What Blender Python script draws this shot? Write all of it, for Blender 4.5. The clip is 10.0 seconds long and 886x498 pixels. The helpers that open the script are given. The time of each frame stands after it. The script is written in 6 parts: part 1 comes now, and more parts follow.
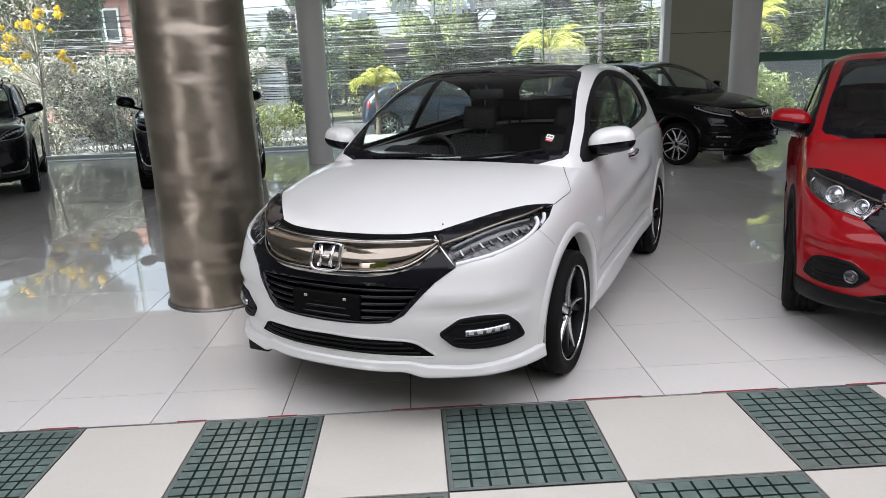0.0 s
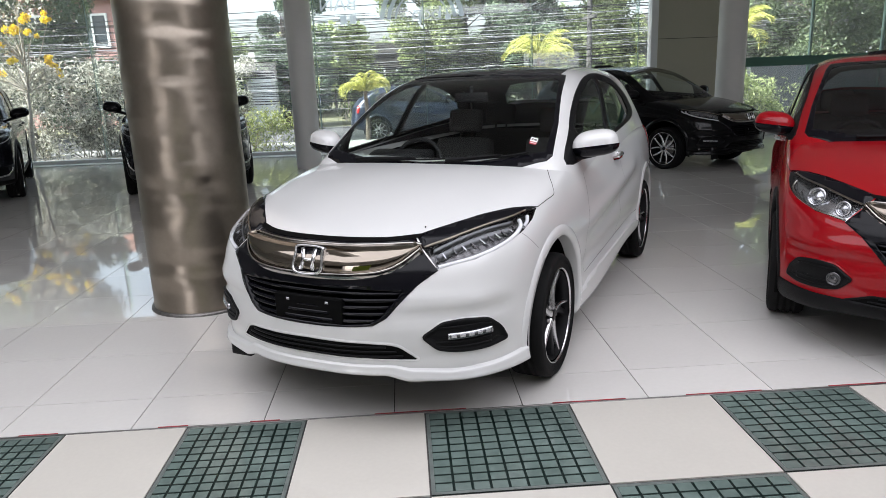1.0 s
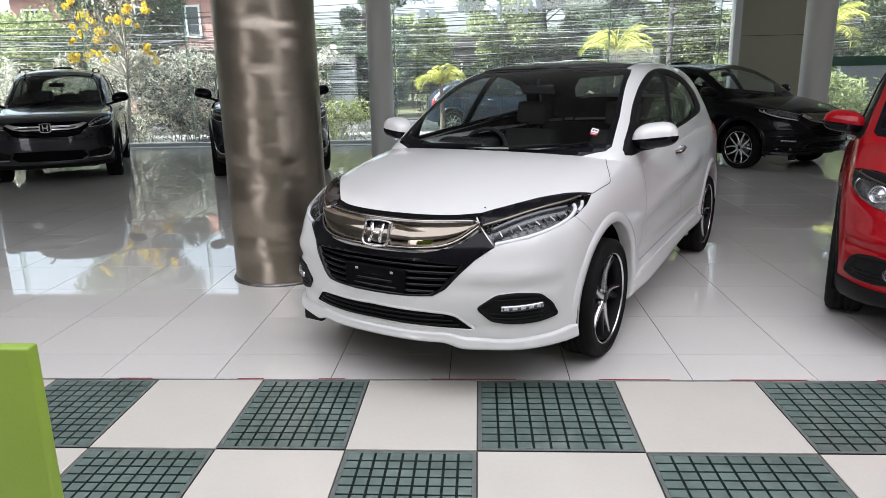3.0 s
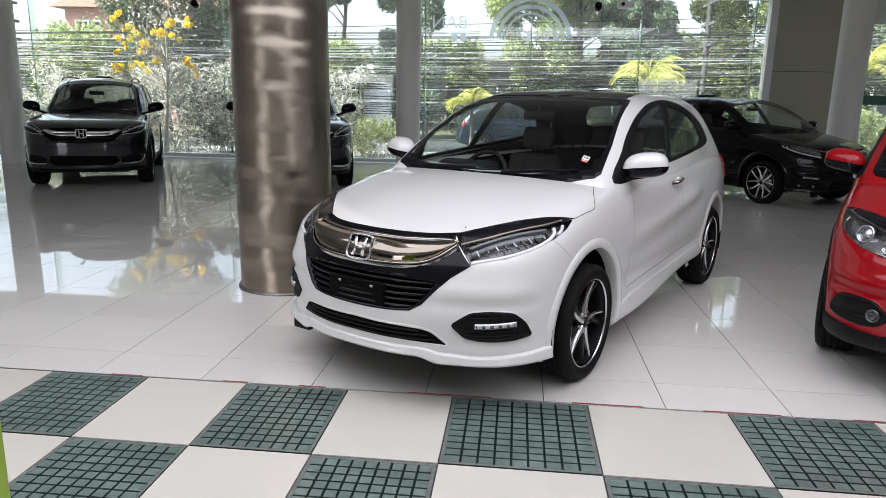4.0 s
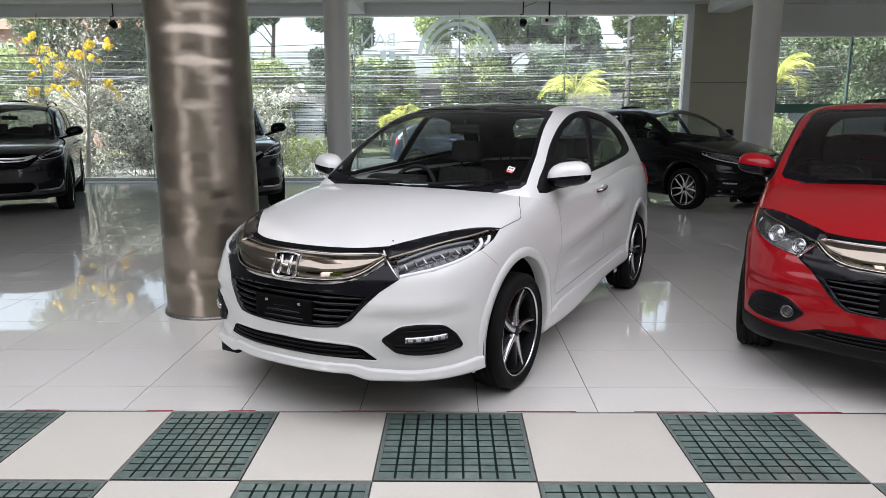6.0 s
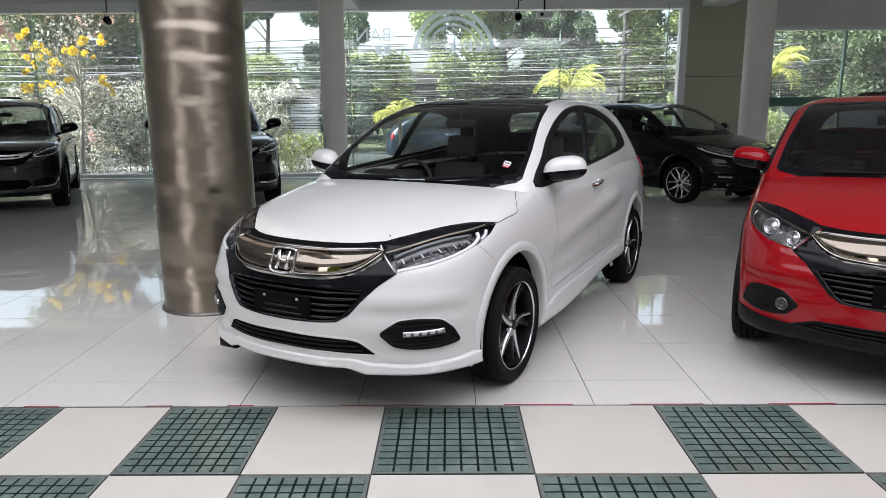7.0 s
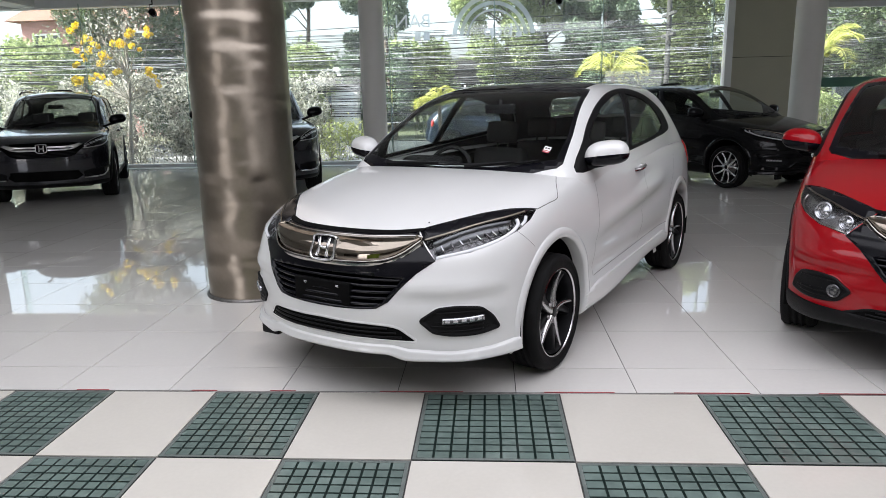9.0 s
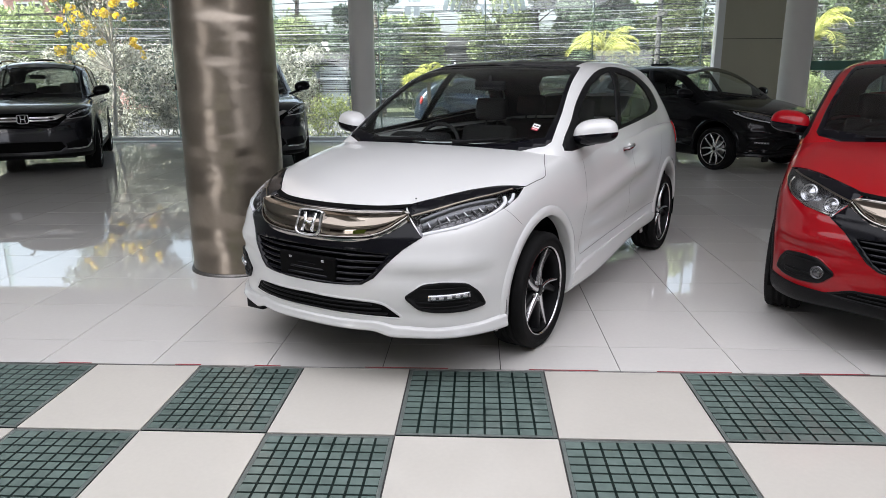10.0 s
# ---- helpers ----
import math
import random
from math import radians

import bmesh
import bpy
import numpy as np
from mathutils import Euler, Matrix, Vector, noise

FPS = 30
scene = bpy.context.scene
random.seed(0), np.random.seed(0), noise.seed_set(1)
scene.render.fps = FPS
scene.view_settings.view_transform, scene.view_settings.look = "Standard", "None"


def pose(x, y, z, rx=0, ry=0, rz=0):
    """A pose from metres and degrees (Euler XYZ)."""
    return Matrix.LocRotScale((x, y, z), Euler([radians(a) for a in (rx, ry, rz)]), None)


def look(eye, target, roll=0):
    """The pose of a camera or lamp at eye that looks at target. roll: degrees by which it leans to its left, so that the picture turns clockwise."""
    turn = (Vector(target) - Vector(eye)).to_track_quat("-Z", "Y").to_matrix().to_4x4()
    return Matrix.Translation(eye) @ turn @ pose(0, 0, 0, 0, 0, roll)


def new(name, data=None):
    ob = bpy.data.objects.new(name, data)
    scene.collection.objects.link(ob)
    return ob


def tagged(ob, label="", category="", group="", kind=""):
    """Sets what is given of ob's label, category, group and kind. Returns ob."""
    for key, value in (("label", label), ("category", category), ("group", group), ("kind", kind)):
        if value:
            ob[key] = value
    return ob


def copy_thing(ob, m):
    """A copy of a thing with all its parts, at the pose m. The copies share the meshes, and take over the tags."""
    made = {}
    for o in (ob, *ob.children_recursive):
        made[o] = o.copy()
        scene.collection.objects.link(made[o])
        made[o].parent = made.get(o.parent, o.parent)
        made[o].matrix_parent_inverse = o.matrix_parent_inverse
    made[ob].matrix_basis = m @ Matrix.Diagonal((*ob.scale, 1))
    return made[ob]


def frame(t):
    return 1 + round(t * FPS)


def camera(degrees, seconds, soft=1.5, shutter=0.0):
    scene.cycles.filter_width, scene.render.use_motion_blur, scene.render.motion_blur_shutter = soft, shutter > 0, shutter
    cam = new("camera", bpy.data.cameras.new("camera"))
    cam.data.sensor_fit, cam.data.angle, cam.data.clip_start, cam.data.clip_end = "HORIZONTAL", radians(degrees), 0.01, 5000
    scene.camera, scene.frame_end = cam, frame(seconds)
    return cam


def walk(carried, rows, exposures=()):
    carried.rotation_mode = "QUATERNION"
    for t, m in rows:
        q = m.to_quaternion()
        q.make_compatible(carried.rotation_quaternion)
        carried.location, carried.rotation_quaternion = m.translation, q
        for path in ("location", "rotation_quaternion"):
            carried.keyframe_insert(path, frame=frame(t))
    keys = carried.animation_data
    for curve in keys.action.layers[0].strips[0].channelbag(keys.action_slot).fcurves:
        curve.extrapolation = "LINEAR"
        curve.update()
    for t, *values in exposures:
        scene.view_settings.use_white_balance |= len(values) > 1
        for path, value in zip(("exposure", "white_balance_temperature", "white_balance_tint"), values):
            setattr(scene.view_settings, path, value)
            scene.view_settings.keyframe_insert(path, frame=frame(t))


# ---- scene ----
cam = camera(65.4, 10.0, 0.8)
PATH = [
    (0, (-0.072, -3.027, 1.572), (-0.001, -1.092, 1.072), -2.2),
    (0.5, (-0.032, -3.007, 1.569), (0.059, -1.07, 1.079), -2.2),
    (1, (-0.034, -3.021, 1.557), (0.063, -1.084, 1.071), -2.2),
    (1.5, (-0.038, -3.009, 1.54), (-0.057, -1.073, 1.04), -2.5),
    (2, (-0.032, -3.075, 1.544), (-0.085, -1.14, 1.043), -2.8),
    (2.5, (-0.053, -3.187, 1.538), (-0.111, -1.253, 1.031), -2.4),
    (4, (0.278, -3.361, 1.543), (0.079, -1.419, 1.107), 1.1),
    (4.5, (0.314, -3.32, 1.528), (0.135, -1.369, 1.125), 1.6),
    (5, (0.318, -3.319, 1.523), (0.216, -1.359, 1.137), 1.3),
    (5.5, (0.338, -3.333, 1.523), (0.288, -1.371, 1.137), 0.4),
    (7, (0.333, -3.365, 1.524), (0.318, -1.406, 1.123), -0.4),
    (7.5, (0.332, -3.359, 1.519), (0.29, -1.404, 1.1), -0.9),
    (8, (0.326, -3.372, 1.526), (0.266, -1.419, 1.1), -0.9),
    (8.5, (0.33, -3.39, 1.535), (0.201, -1.439, 1.116), -1.3),
    (9, (0.338, -3.35, 1.519), (0.206, -1.403, 1.083), -1.3),
    (9.5, (0.334, -3.347, 1.507), (0.214, -1.404, 1.049), -0.9),
    (10, (0.342, -3.337, 1.506), (0.246, -1.402, 1.009), -0.3),
]
walk(cam, [(t, look(eye, target, roll)) for t, eye, target, roll in PATH], [(0, 2.04, 6330, 17), (10, 2.04, 6330, 17)])

# ---- world, daylight, exposure ----
world = bpy.data.worlds.new("daylight")
scene.world = world
world.use_nodes = True
wn = world.node_tree
sky = wn.nodes.new("ShaderNodeTexSky")
sky.sky_type, sky.sun_disc = "NISHITA", False
sky.air_density, sky.dust_density, sky.ozone_density = 1.0, 4.0, 1.0
sky.sun_elevation, sky.sun_rotation = radians(45), radians(247)
haze = wn.nodes.new("ShaderNodeHueSaturation")
haze.inputs["Saturation"].default_value = 0.45
wn.links.new(sky.outputs[0], haze.inputs["Color"])
wn.links.new(haze.outputs[0], wn.nodes["Background"].inputs[0])
wn.nodes["Background"].inputs[1].default_value = 0.15
sun = new("sun", bpy.data.lights.new("sun", "SUN"))
sun.data.energy, sun.data.angle, sun.data.color = 5.0, radians(0.6), (1.0, 0.965, 0.91)
sun.matrix_world = look((0, 0, 30), (19.5, 8.3, 9.0))


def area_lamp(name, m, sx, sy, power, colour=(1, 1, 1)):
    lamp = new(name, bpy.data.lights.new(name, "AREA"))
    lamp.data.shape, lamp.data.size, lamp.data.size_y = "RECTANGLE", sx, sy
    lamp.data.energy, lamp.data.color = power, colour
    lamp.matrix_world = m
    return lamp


# added lamps standing in for daylight from unseen openings behind the camera
area_lamp("skylight_entrance_west", look((-8.0, -9.8, 1.3), (-6.0, 0, 1.2)), 2.9, 2.5, 9, (0.94, 0.97, 1.0))
area_lamp("skylight_entrance_east", look((8.0, -9.8, 1.3), (7.0, 0, 1.2)), 2.9, 2.5, 9, (0.94, 0.97, 1.0))
# added overhead fill lamp; the roof opening it hangs in is made up
area_lamp("overhead_fill", pose(0.2, -1.8, 4.20, 0, 0, 0), 10.5, 5.8, 110, (0.94, 0.97, 1.0))


# ---- materials ----
def bsdf_of(m):
    return m.node_tree.nodes["Principled BSDF"]


def material(name, colour, rough=0.5, metal=0.0, vary=0.08, scale=6.0, fine=60.0, bump=0.0, coat=0.0, spec=0.5):
    """A surface whose colour varies at two scales, with fine relief."""
    m = bpy.data.materials.new(name)
    m.use_nodes = True
    nt = m.node_tree
    b = bsdf_of(m)
    b.inputs["Roughness"].default_value = rough
    b.inputs["Metallic"].default_value = metal
    b.inputs["Coat Weight"].default_value = coat
    b.inputs["Coat Roughness"].default_value = 0.03
    b.inputs["Specular IOR Level"].default_value = spec
    co = nt.nodes.new("ShaderNodeTexCoord")
    n1 = nt.nodes.new("ShaderNodeTexNoise")
    n1.inputs["Scale"].default_value, n1.inputs["Detail"].default_value = scale, 4
    n2 = nt.nodes.new("ShaderNodeTexNoise")
    n2.inputs["Scale"].default_value, n2.inputs["Detail"].default_value = fine, 3
    nt.links.new(co.outputs["Object"], n1.inputs["Vector"])
    nt.links.new(co.outputs["Object"], n2.inputs["Vector"])
    mix = nt.nodes.new("ShaderNodeMath")
    mix.operation = "MULTIPLY_ADD"
    nt.links.new(n2.outputs[0], mix.inputs[0])
    mix.inputs[1].default_value = 0.5
    nt.links.new(n1.outputs[0], mix.inputs[2])
    ramp = nt.nodes.new("ShaderNodeValToRGB")
    ramp.color_ramp.elements[0].position, ramp.color_ramp.elements[1].position = 0.45, 1.05
    lo = [max(0, c * (1 - vary)) for c in colour]
    hi = [min(1, c * (1 + vary)) for c in colour]
    ramp.color_ramp.elements[0].color, ramp.color_ramp.elements[1].color = (*lo, 1), (*hi, 1)
    nt.links.new(mix.outputs[0], ramp.inputs[0])
    nt.links.new(ramp.outputs[0], b.inputs["Base Color"])
    if bump:
        bp = nt.nodes.new("ShaderNodeBump")
        bp.inputs["Strength"].default_value, bp.inputs["Distance"].default_value = bump, 0.01
        nt.links.new(n2.outputs[0], bp.inputs["Height"])
        nt.links.new(bp.outputs[0], b.inputs["Normal"])
    return m


def glass_material(name, tint, clear=0.85, ior=1.45):
    """Thin pane: mostly clear, with a mirror sheen at glancing angles."""
    m = bpy.data.materials.new(name)
    m.use_nodes = True
    nt = m.node_tree
    nt.nodes.remove(bsdf_of(m))
    tr = nt.nodes.new("ShaderNodeBsdfTransparent")
    tr.inputs[0].default_value = (*[c * clear for c in tint], 1)
    gl = nt.nodes.new("ShaderNodeBsdfGlossy")
    gl.inputs["Roughness"].default_value = 0.01
    gl.inputs[0].default_value = (1, 1, 1, 1)
    # the sheen grows towards glancing angles, alike on both faces
    lw = nt.nodes.new("ShaderNodeLayerWeight")
    lw.inputs[0].default_value = 0.5
    pw = nt.nodes.new("ShaderNodeMath")
    pw.operation = "POWER"
    pw.inputs[1].default_value = 5.0
    nt.links.new(lw.outputs["Facing"], pw.inputs[0])
    f0 = ((ior - 1) / (ior + 1)) ** 2 * 2
    fr = nt.nodes.new("ShaderNodeMath")
    fr.operation = "MULTIPLY_ADD"
    fr.inputs[1].default_value, fr.inputs[2].default_value = 1 - f0, f0
    nt.links.new(pw.outputs[0], fr.inputs[0])
    mx = nt.nodes.new("ShaderNodeMixShader")
    nt.links.new(fr.outputs[0], mx.inputs[0])
    nt.links.new(tr.outputs[0], mx.inputs[1])
    nt.links.new(gl.outputs[0], mx.inputs[2])
    nt.links.new(mx.outputs[0], nt.nodes["Material Output"].inputs[0])
    return m


WHITE_PAINT = material("pearl_white_paint", (0.68, 0.68, 0.67), 0.32, 0, 0.015, 2, 900, 0.0, 1.0)
RED_PAINT = material("red_paint", (0.29, 0.002, 0.006), 0.35, 0.0, 0.05, 2, 900, 0.0, 0.8, 0.05)
BLACK_PAINT = material("black_paint", (0.004, 0.004, 0.0048), 0.2, 0, 0.1, 2, 900, 0.0, 0.3, 0.12)
GREY_PAINT = material("dark_grey_metallic_paint", (0.017, 0.018, 0.024), 0.25, 0.3, 0.1, 2, 900, 0.0, 1.0, 0.4)
BLUE_PAINT = material("blue_paint", (0.004, 0.012, 0.03), 0.3, 0.3, 0.1, 2, 900, 0.0, 1.0)
GLOSS_BLACK = material("gloss_black_plastic", (0.004, 0.004, 0.006), 0.12, 0, 0.1, 8, 200, 0.0, 0.0, 0.22)
ROOF_BLACK = material("gloss_black_roof", (0.005, 0.005, 0.006), 0.08, 0, 0.1, 4, 200, 0.0, 0.0, 0.45)
MATT_BLACK = material("matt_black_plastic", (0.006, 0.006, 0.0065), 0.5, 0, 0.2, 10, 300, 0.15, 0.0, 0.14)
# colour of real black parts; in grilles and intakes it stands in for shade
DEEP_BLACK = material("black_parts_and_recess_shade", (0.003, 0.003, 0.003), 0.8, 0, 0.2, 10, 100, 0.0, 0.0, 0.08)
CHROME = material("chrome", (0.82, 0.82, 0.83), 0.06, 1.0, 0.02, 6, 80)
BADGE_CHROME = material("badge_chrome", (0.60, 0.60, 0.61), 0.07, 1.0, 0.02, 6, 80)
BAR_CHROME = material("satin_chrome", (0.42, 0.40, 0.38), 0.08, 1.0, 0.03, 6, 80)
SMOKED_CHROME = material("smoked_chrome", (0.27, 0.235, 0.195), 0.05, 1.0, 0.03, 6, 80)
RUBBER = material("tyre_rubber", (0.008, 0.008, 0.008), 0.75, 0, 0.2, 12, 200, 0.3, 0.0, 0.14)
ALLOY = material("machined_alloy", (0.62, 0.62, 0.63), 0.22, 1.0, 0.05, 20, 300, 0.05)
ALLOY_BLACK = material("black_painted_alloy", (0.008, 0.008, 0.009), 0.4, 0.1, 0.1, 20, 300, 0.0, 0.0, 0.2)
BRAKE = material("brake_disc_steel", (0.35, 0.34, 0.33), 0.4, 1.0, 0.2, 20, 200)
SEAT = material("dark_seat_fabric", (0.028, 0.027, 0.027), 0.8, 0, 0.2, 20, 400, 0.3)
TRIM_DARK = material("dark_dashboard_plastic", (0.010, 0.010, 0.011), 0.6, 0, 0.2, 15, 300, 0.2, 0.0, 0.25)
LAMP_CLEAR = material("lamp_reflector", (0.55, 0.56, 0.58), 0.25, 0.9, 0.1, 30, 120, 0.2)
LAMP_DARK = material("lamp_housing", (0.12, 0.12, 0.125), 0.22, 0.85, 0.2, 30, 120, 0.1)
LAMP_CELL = material("grey_lamp_facets", (0.15, 0.155, 0.165), 0.28, 0.75, 0.15, 30, 120, 0.1)
LAMP_UNIT = material("grey_lamp_unit", (0.46, 0.47, 0.49), 0.16, 0.9, 0.15, 30, 120, 0.1)
LAMP_WHITE = material("white_lamp_strip", (0.72, 0.73, 0.76), 0.2, 0, 0.03, 30, 120, 0.0, 0.5)
LAMP_RED = material("red_lens", (0.35, 0.01, 0.01), 0.15, 0, 0.1, 30, 120, 0.0, 0.6)
CAR_GLASS = glass_material("tinted_car_glass", (0.90, 0.95, 0.93), 0.92, 1.20)
CAR_GLASS_SHEEN = glass_material("sheeny_car_glass", (0.80, 0.85, 0.85), 0.45, 1.40)
CAR_GLASS_DARK = glass_material("dark_tinted_car_glass", (0.80, 0.85, 0.85), 0.74, 1.25)
LAMP_GLASS = glass_material("clear_lamp_cover", (1, 1, 1), 0.97, 1.16)
PANE_GLASS = glass_material("shopfront_glass", (0.92, 0.98, 0.96), 0.96)
# veiling glare put into the panes as a faint milky layer, uneven by noise
nt = PANE_GLASS.node_tree
glare = nt.nodes.new("ShaderNodeBsdfTranslucent")
glare.inputs[0].default_value = (0.85, 0.88, 0.88, 1)
veil = nt.nodes.new("ShaderNodeMixShader")
speck = nt.nodes.new("ShaderNodeTexNoise")
speck.inputs["Scale"].default_value = 1.3
amount = nt.nodes.new("ShaderNodeMapRange")
amount.inputs["To Min"].default_value, amount.inputs["To Max"].default_value = 0.01, 0.05
nt.links.new(speck.outputs[0], amount.inputs["Value"])
nt.links.new(amount.outputs[0], veil.inputs[0])
last = nt.nodes["Material Output"].inputs[0].links[0].from_socket
nt.links.new(last, veil.inputs[1])
nt.links.new(glare.outputs[0], veil.inputs[2])
nt.links.new(veil.outputs[0], nt.nodes["Material Output"].inputs[0])
WALL_WHITE = material("white_wall_paint", (0.72, 0.72, 0.70), 0.6, 0, 0.04, 1.5, 200, 0.05)
CEILING_WHITE = material("ceiling_paint", (0.70, 0.70, 0.68), 0.8, 0, 0.04, 1.5, 150, 0.05)
COLUMN_WHITE = material("column_paint", (0.78, 0.77, 0.74), 0.45, 0, 0.04, 1.2, 150, 0.05)
BEIGE_PANEL = material("olive_beige_cladding", (0.45, 0.43, 0.34), 0.35, 0, 0.05, 1.0, 120, 0.03)
FRAME_WHITE = material("white_aluminium", (0.75, 0.76, 0.76), 0.35, 0, 0.03, 3, 150)
GREEN_BAND = material("green_glass_band", (0.10, 0.22, 0.17), 0.15, 0, 0.05, 2, 100)


# ---- mesh helpers ----
def thing(name, m, label, category, group="", kind=""):
    """An empty at the base of a thing, which parents its parts."""
    ob = new(name)
    ob.empty_display_size = 0.1
    ob.matrix_world = m
    return tagged(ob, label, category, group, kind)


def part(name, bm, mat, parent=None, label="", smooth=True, local=None):
    """Links a bmesh as one mesh object under a thing or part; local: its pose within the parent."""
    me = bpy.data.meshes.new(name)
    bm.normal_update()
    bm.to_mesh(me)
    bm.free()
    for poly in me.polygons:
        poly.use_smooth = smooth
    for one in (mat if isinstance(mat, (list, tuple)) else [mat]):
        me.materials.append(one)
    ob = new(name, me)
    if parent is not None:
        ob.parent = parent
    if local is not None:
        ob.matrix_basis = local
    if label:
        ob["label"] = label
    return ob


def share(name, data, parent, local):
    """Another part on the same mesh."""
    ob = new(name, data)
    ob.parent = parent
    ob.matrix_basis = local
    return ob


def add_box(bm, x0, x1, y0, y1, z0, z1, bevel=0.0, m=None, mi=0):
    vs = [bm.verts.new((x, y, z)) for x in (x0, x1) for y in (y0, y1) for z in (z0, z1)]
    fs = [bm.faces.new([vs[i] for i in q]) for q in ((0, 1, 3, 2), (4, 6, 7, 5), (0, 4, 5, 1), (2, 3, 7, 6), (0, 2, 6, 4), (1, 5, 7, 3))]
    for f in fs:
        f.material_index = mi
    if bevel > 0:
        out = bmesh.ops.bevel(bm, geom=list({e for f in fs for e in f.edges}), offset=bevel, segments=2, affect="EDGES", profile=0.6)
        vs = list({v for f in out["faces"] for v in f.verts} | {v for v in vs if v.is_valid})
    if m is not None:
        bmesh.ops.transform(bm, matrix=m, verts=[v for v in vs if v.is_valid])
    return vs


def box_bm(x0, x1, y0, y1, z0, z1, bevel=0.0):
    bm = bmesh.new()
    add_box(bm, x0, x1, y0, y1, z0, z1, bevel)
    return bm


def lathe(bm, profile, steps=32, axis="Z", m=None, close=False):
    """Turns (radius, height) pairs round an axis."""
    rings = []
    for r, h in profile:
        ring = []
        for i in range(steps):
            a = 2 * math.pi * i / steps
            p = (r * math.cos(a), r * math.sin(a), h)
            if axis == "Y":
                p = (p[0], h, p[1])
            ring.append(bm.verts.new(m @ Vector(p) if m is not None else p))
        rings.append(ring)
    n = len(rings)
    for k in range(n if close else n - 1):
        a, b = rings[k], rings[(k + 1) % n]
        for i in range(steps):
            j = (i + 1) % steps
            bm.faces.new((a[i], a[j], b[j], b[i]))
    return rings


def tube(bm, pts, r, sides=8, caps=True):
    """A round bar along points; r: one radius or one a point."""
    pts = [Vector(p) for p in pts]
    rings, up = [], Vector((0, 0, 1))
    for i, p in enumerate(pts):
        d = (pts[min(i + 1, len(pts) - 1)] - pts[max(i - 1, 0)]).normalized()
        a = d.cross(up)
        a = a.normalized() if a.length > 0.05 else d.cross(Vector((1, 0, 0))).normalized()
        b = d.cross(a)
        rr = r[i] if isinstance(r, (list, tuple)) else r
        rings.append([bm.verts.new(p + rr * (math.cos(t) * a + math.sin(t) * b)) for t in (2 * math.pi * k / sides for k in range(sides))])
    for a, b in zip(rings, rings[1:]):
        for k in range(sides):
            bm.faces.new((a[k], a[(k + 1) % sides], b[(k + 1) % sides], b[k]))
    if caps and sides > 2:
        bm.faces.new(rings[0])
        bm.faces.new(rings[-1][::-1])
    return rings


def prism(bm, pts, h0, h1, axis="Z"):
    """Extrudes a flat outline from h0 to h1 along an axis."""
    def place(p, h):
        return {"Z": (p[0], p[1], h), "Y": (p[0], h, p[1]), "X": (h, p[0], p[1])}[axis]
    a = [bm.verts.new(place(p, h0)) for p in pts]
    b = [bm.verts.new(place(p, h1)) for p in pts]
    bm.faces.new(a[::-1])
    bm.faces.new(b)
    for i in range(len(pts)):
        j = (i + 1) % len(pts)
        bm.faces.new((a[i], a[j], b[j], b[i]))
    return a + b


# ---- cars ----
def spline_net(net, nk, ns):
    """Uniform cubic B-spline surface over half a car: rows of the net run from the front's middle round the left side to the rear's middle."""
    net = np.array(net, float)
    flip = np.array([1, -1, 1.0])
    net = np.concatenate([net[:, 1:2] * flip, net, net[:, -2:-1] * flip], 1)
    net = np.concatenate([2 * net[:1] - net[1:2], net, 2 * net[-1:] - net[-2:-1]], 0)

    def weights(count, steps):
        u = np.linspace(0, count - 1, steps)
        i = np.minimum(u.astype(int), count - 2)
        t = u - i
        w = np.zeros((steps, count + 2))
        for j, b in enumerate(((1 - t) ** 3, 3 * t ** 3 - 6 * t ** 2 + 4, -3 * t ** 3 + 3 * t ** 2 + 3 * t + 1, t ** 3)):
            w[np.arange(steps), i + j] += b / 6
        return w
    wk, ws = weights(len(net) - 2, nk), weights(net.shape[1] - 2, ns)
    return np.einsum("ik,jl,klc->ijc", wk, ws, net)


def shell(points, relief=None):
    """A symmetric skin from half a grid of points."""
    bm = bmesh.new()
    nk, ns, _ = points.shape
    sides = []
    for sign in (1, -1):
        grid = []
        for k in range(nk):
            row = []
            for s in range(ns):
                if sign < 0 and s in (0, ns - 1):
                    row.append(sides[0][k][s])
                    continue
                p = Vector(points[k, s])
                if relief is not None:
                    p = relief(p)
                p.y = 0 if s in (0, ns - 1) else p.y * sign
                row.append(bm.verts.new(p))
            grid.append(row)
        sides.append(grid)
        for k in range(nk - 1):
            for s in range(ns - 1):
                q = [grid[k][s], grid[k][s + 1], grid[k + 1][s + 1], grid[k + 1][s]]
                bm.faces.new(q if sign > 0 else q[::-1])
    bmesh.ops.remove_doubles(bm, verts=bm.verts, dist=1e-5)
    bm.normal_update()
    return bm


def inside(pt, poly):
    x, y = pt
    hit = False
    for (x0, y0), (x1, y1) in zip(poly, poly[1:] + poly[:1]):
        if (y0 > y) != (y1 > y) and x < (x1 - x0) * (y - y0) / (y1 - y0) + x0:
            hit = not hit
    return hit


def basis(d):
    d = Vector(d).normalized()
    u = Vector((-d.y, d.x, 0)).normalized() if abs(d.z) < 0.98 else Vector((1, 0, 0))
    return u, d.cross(u), d


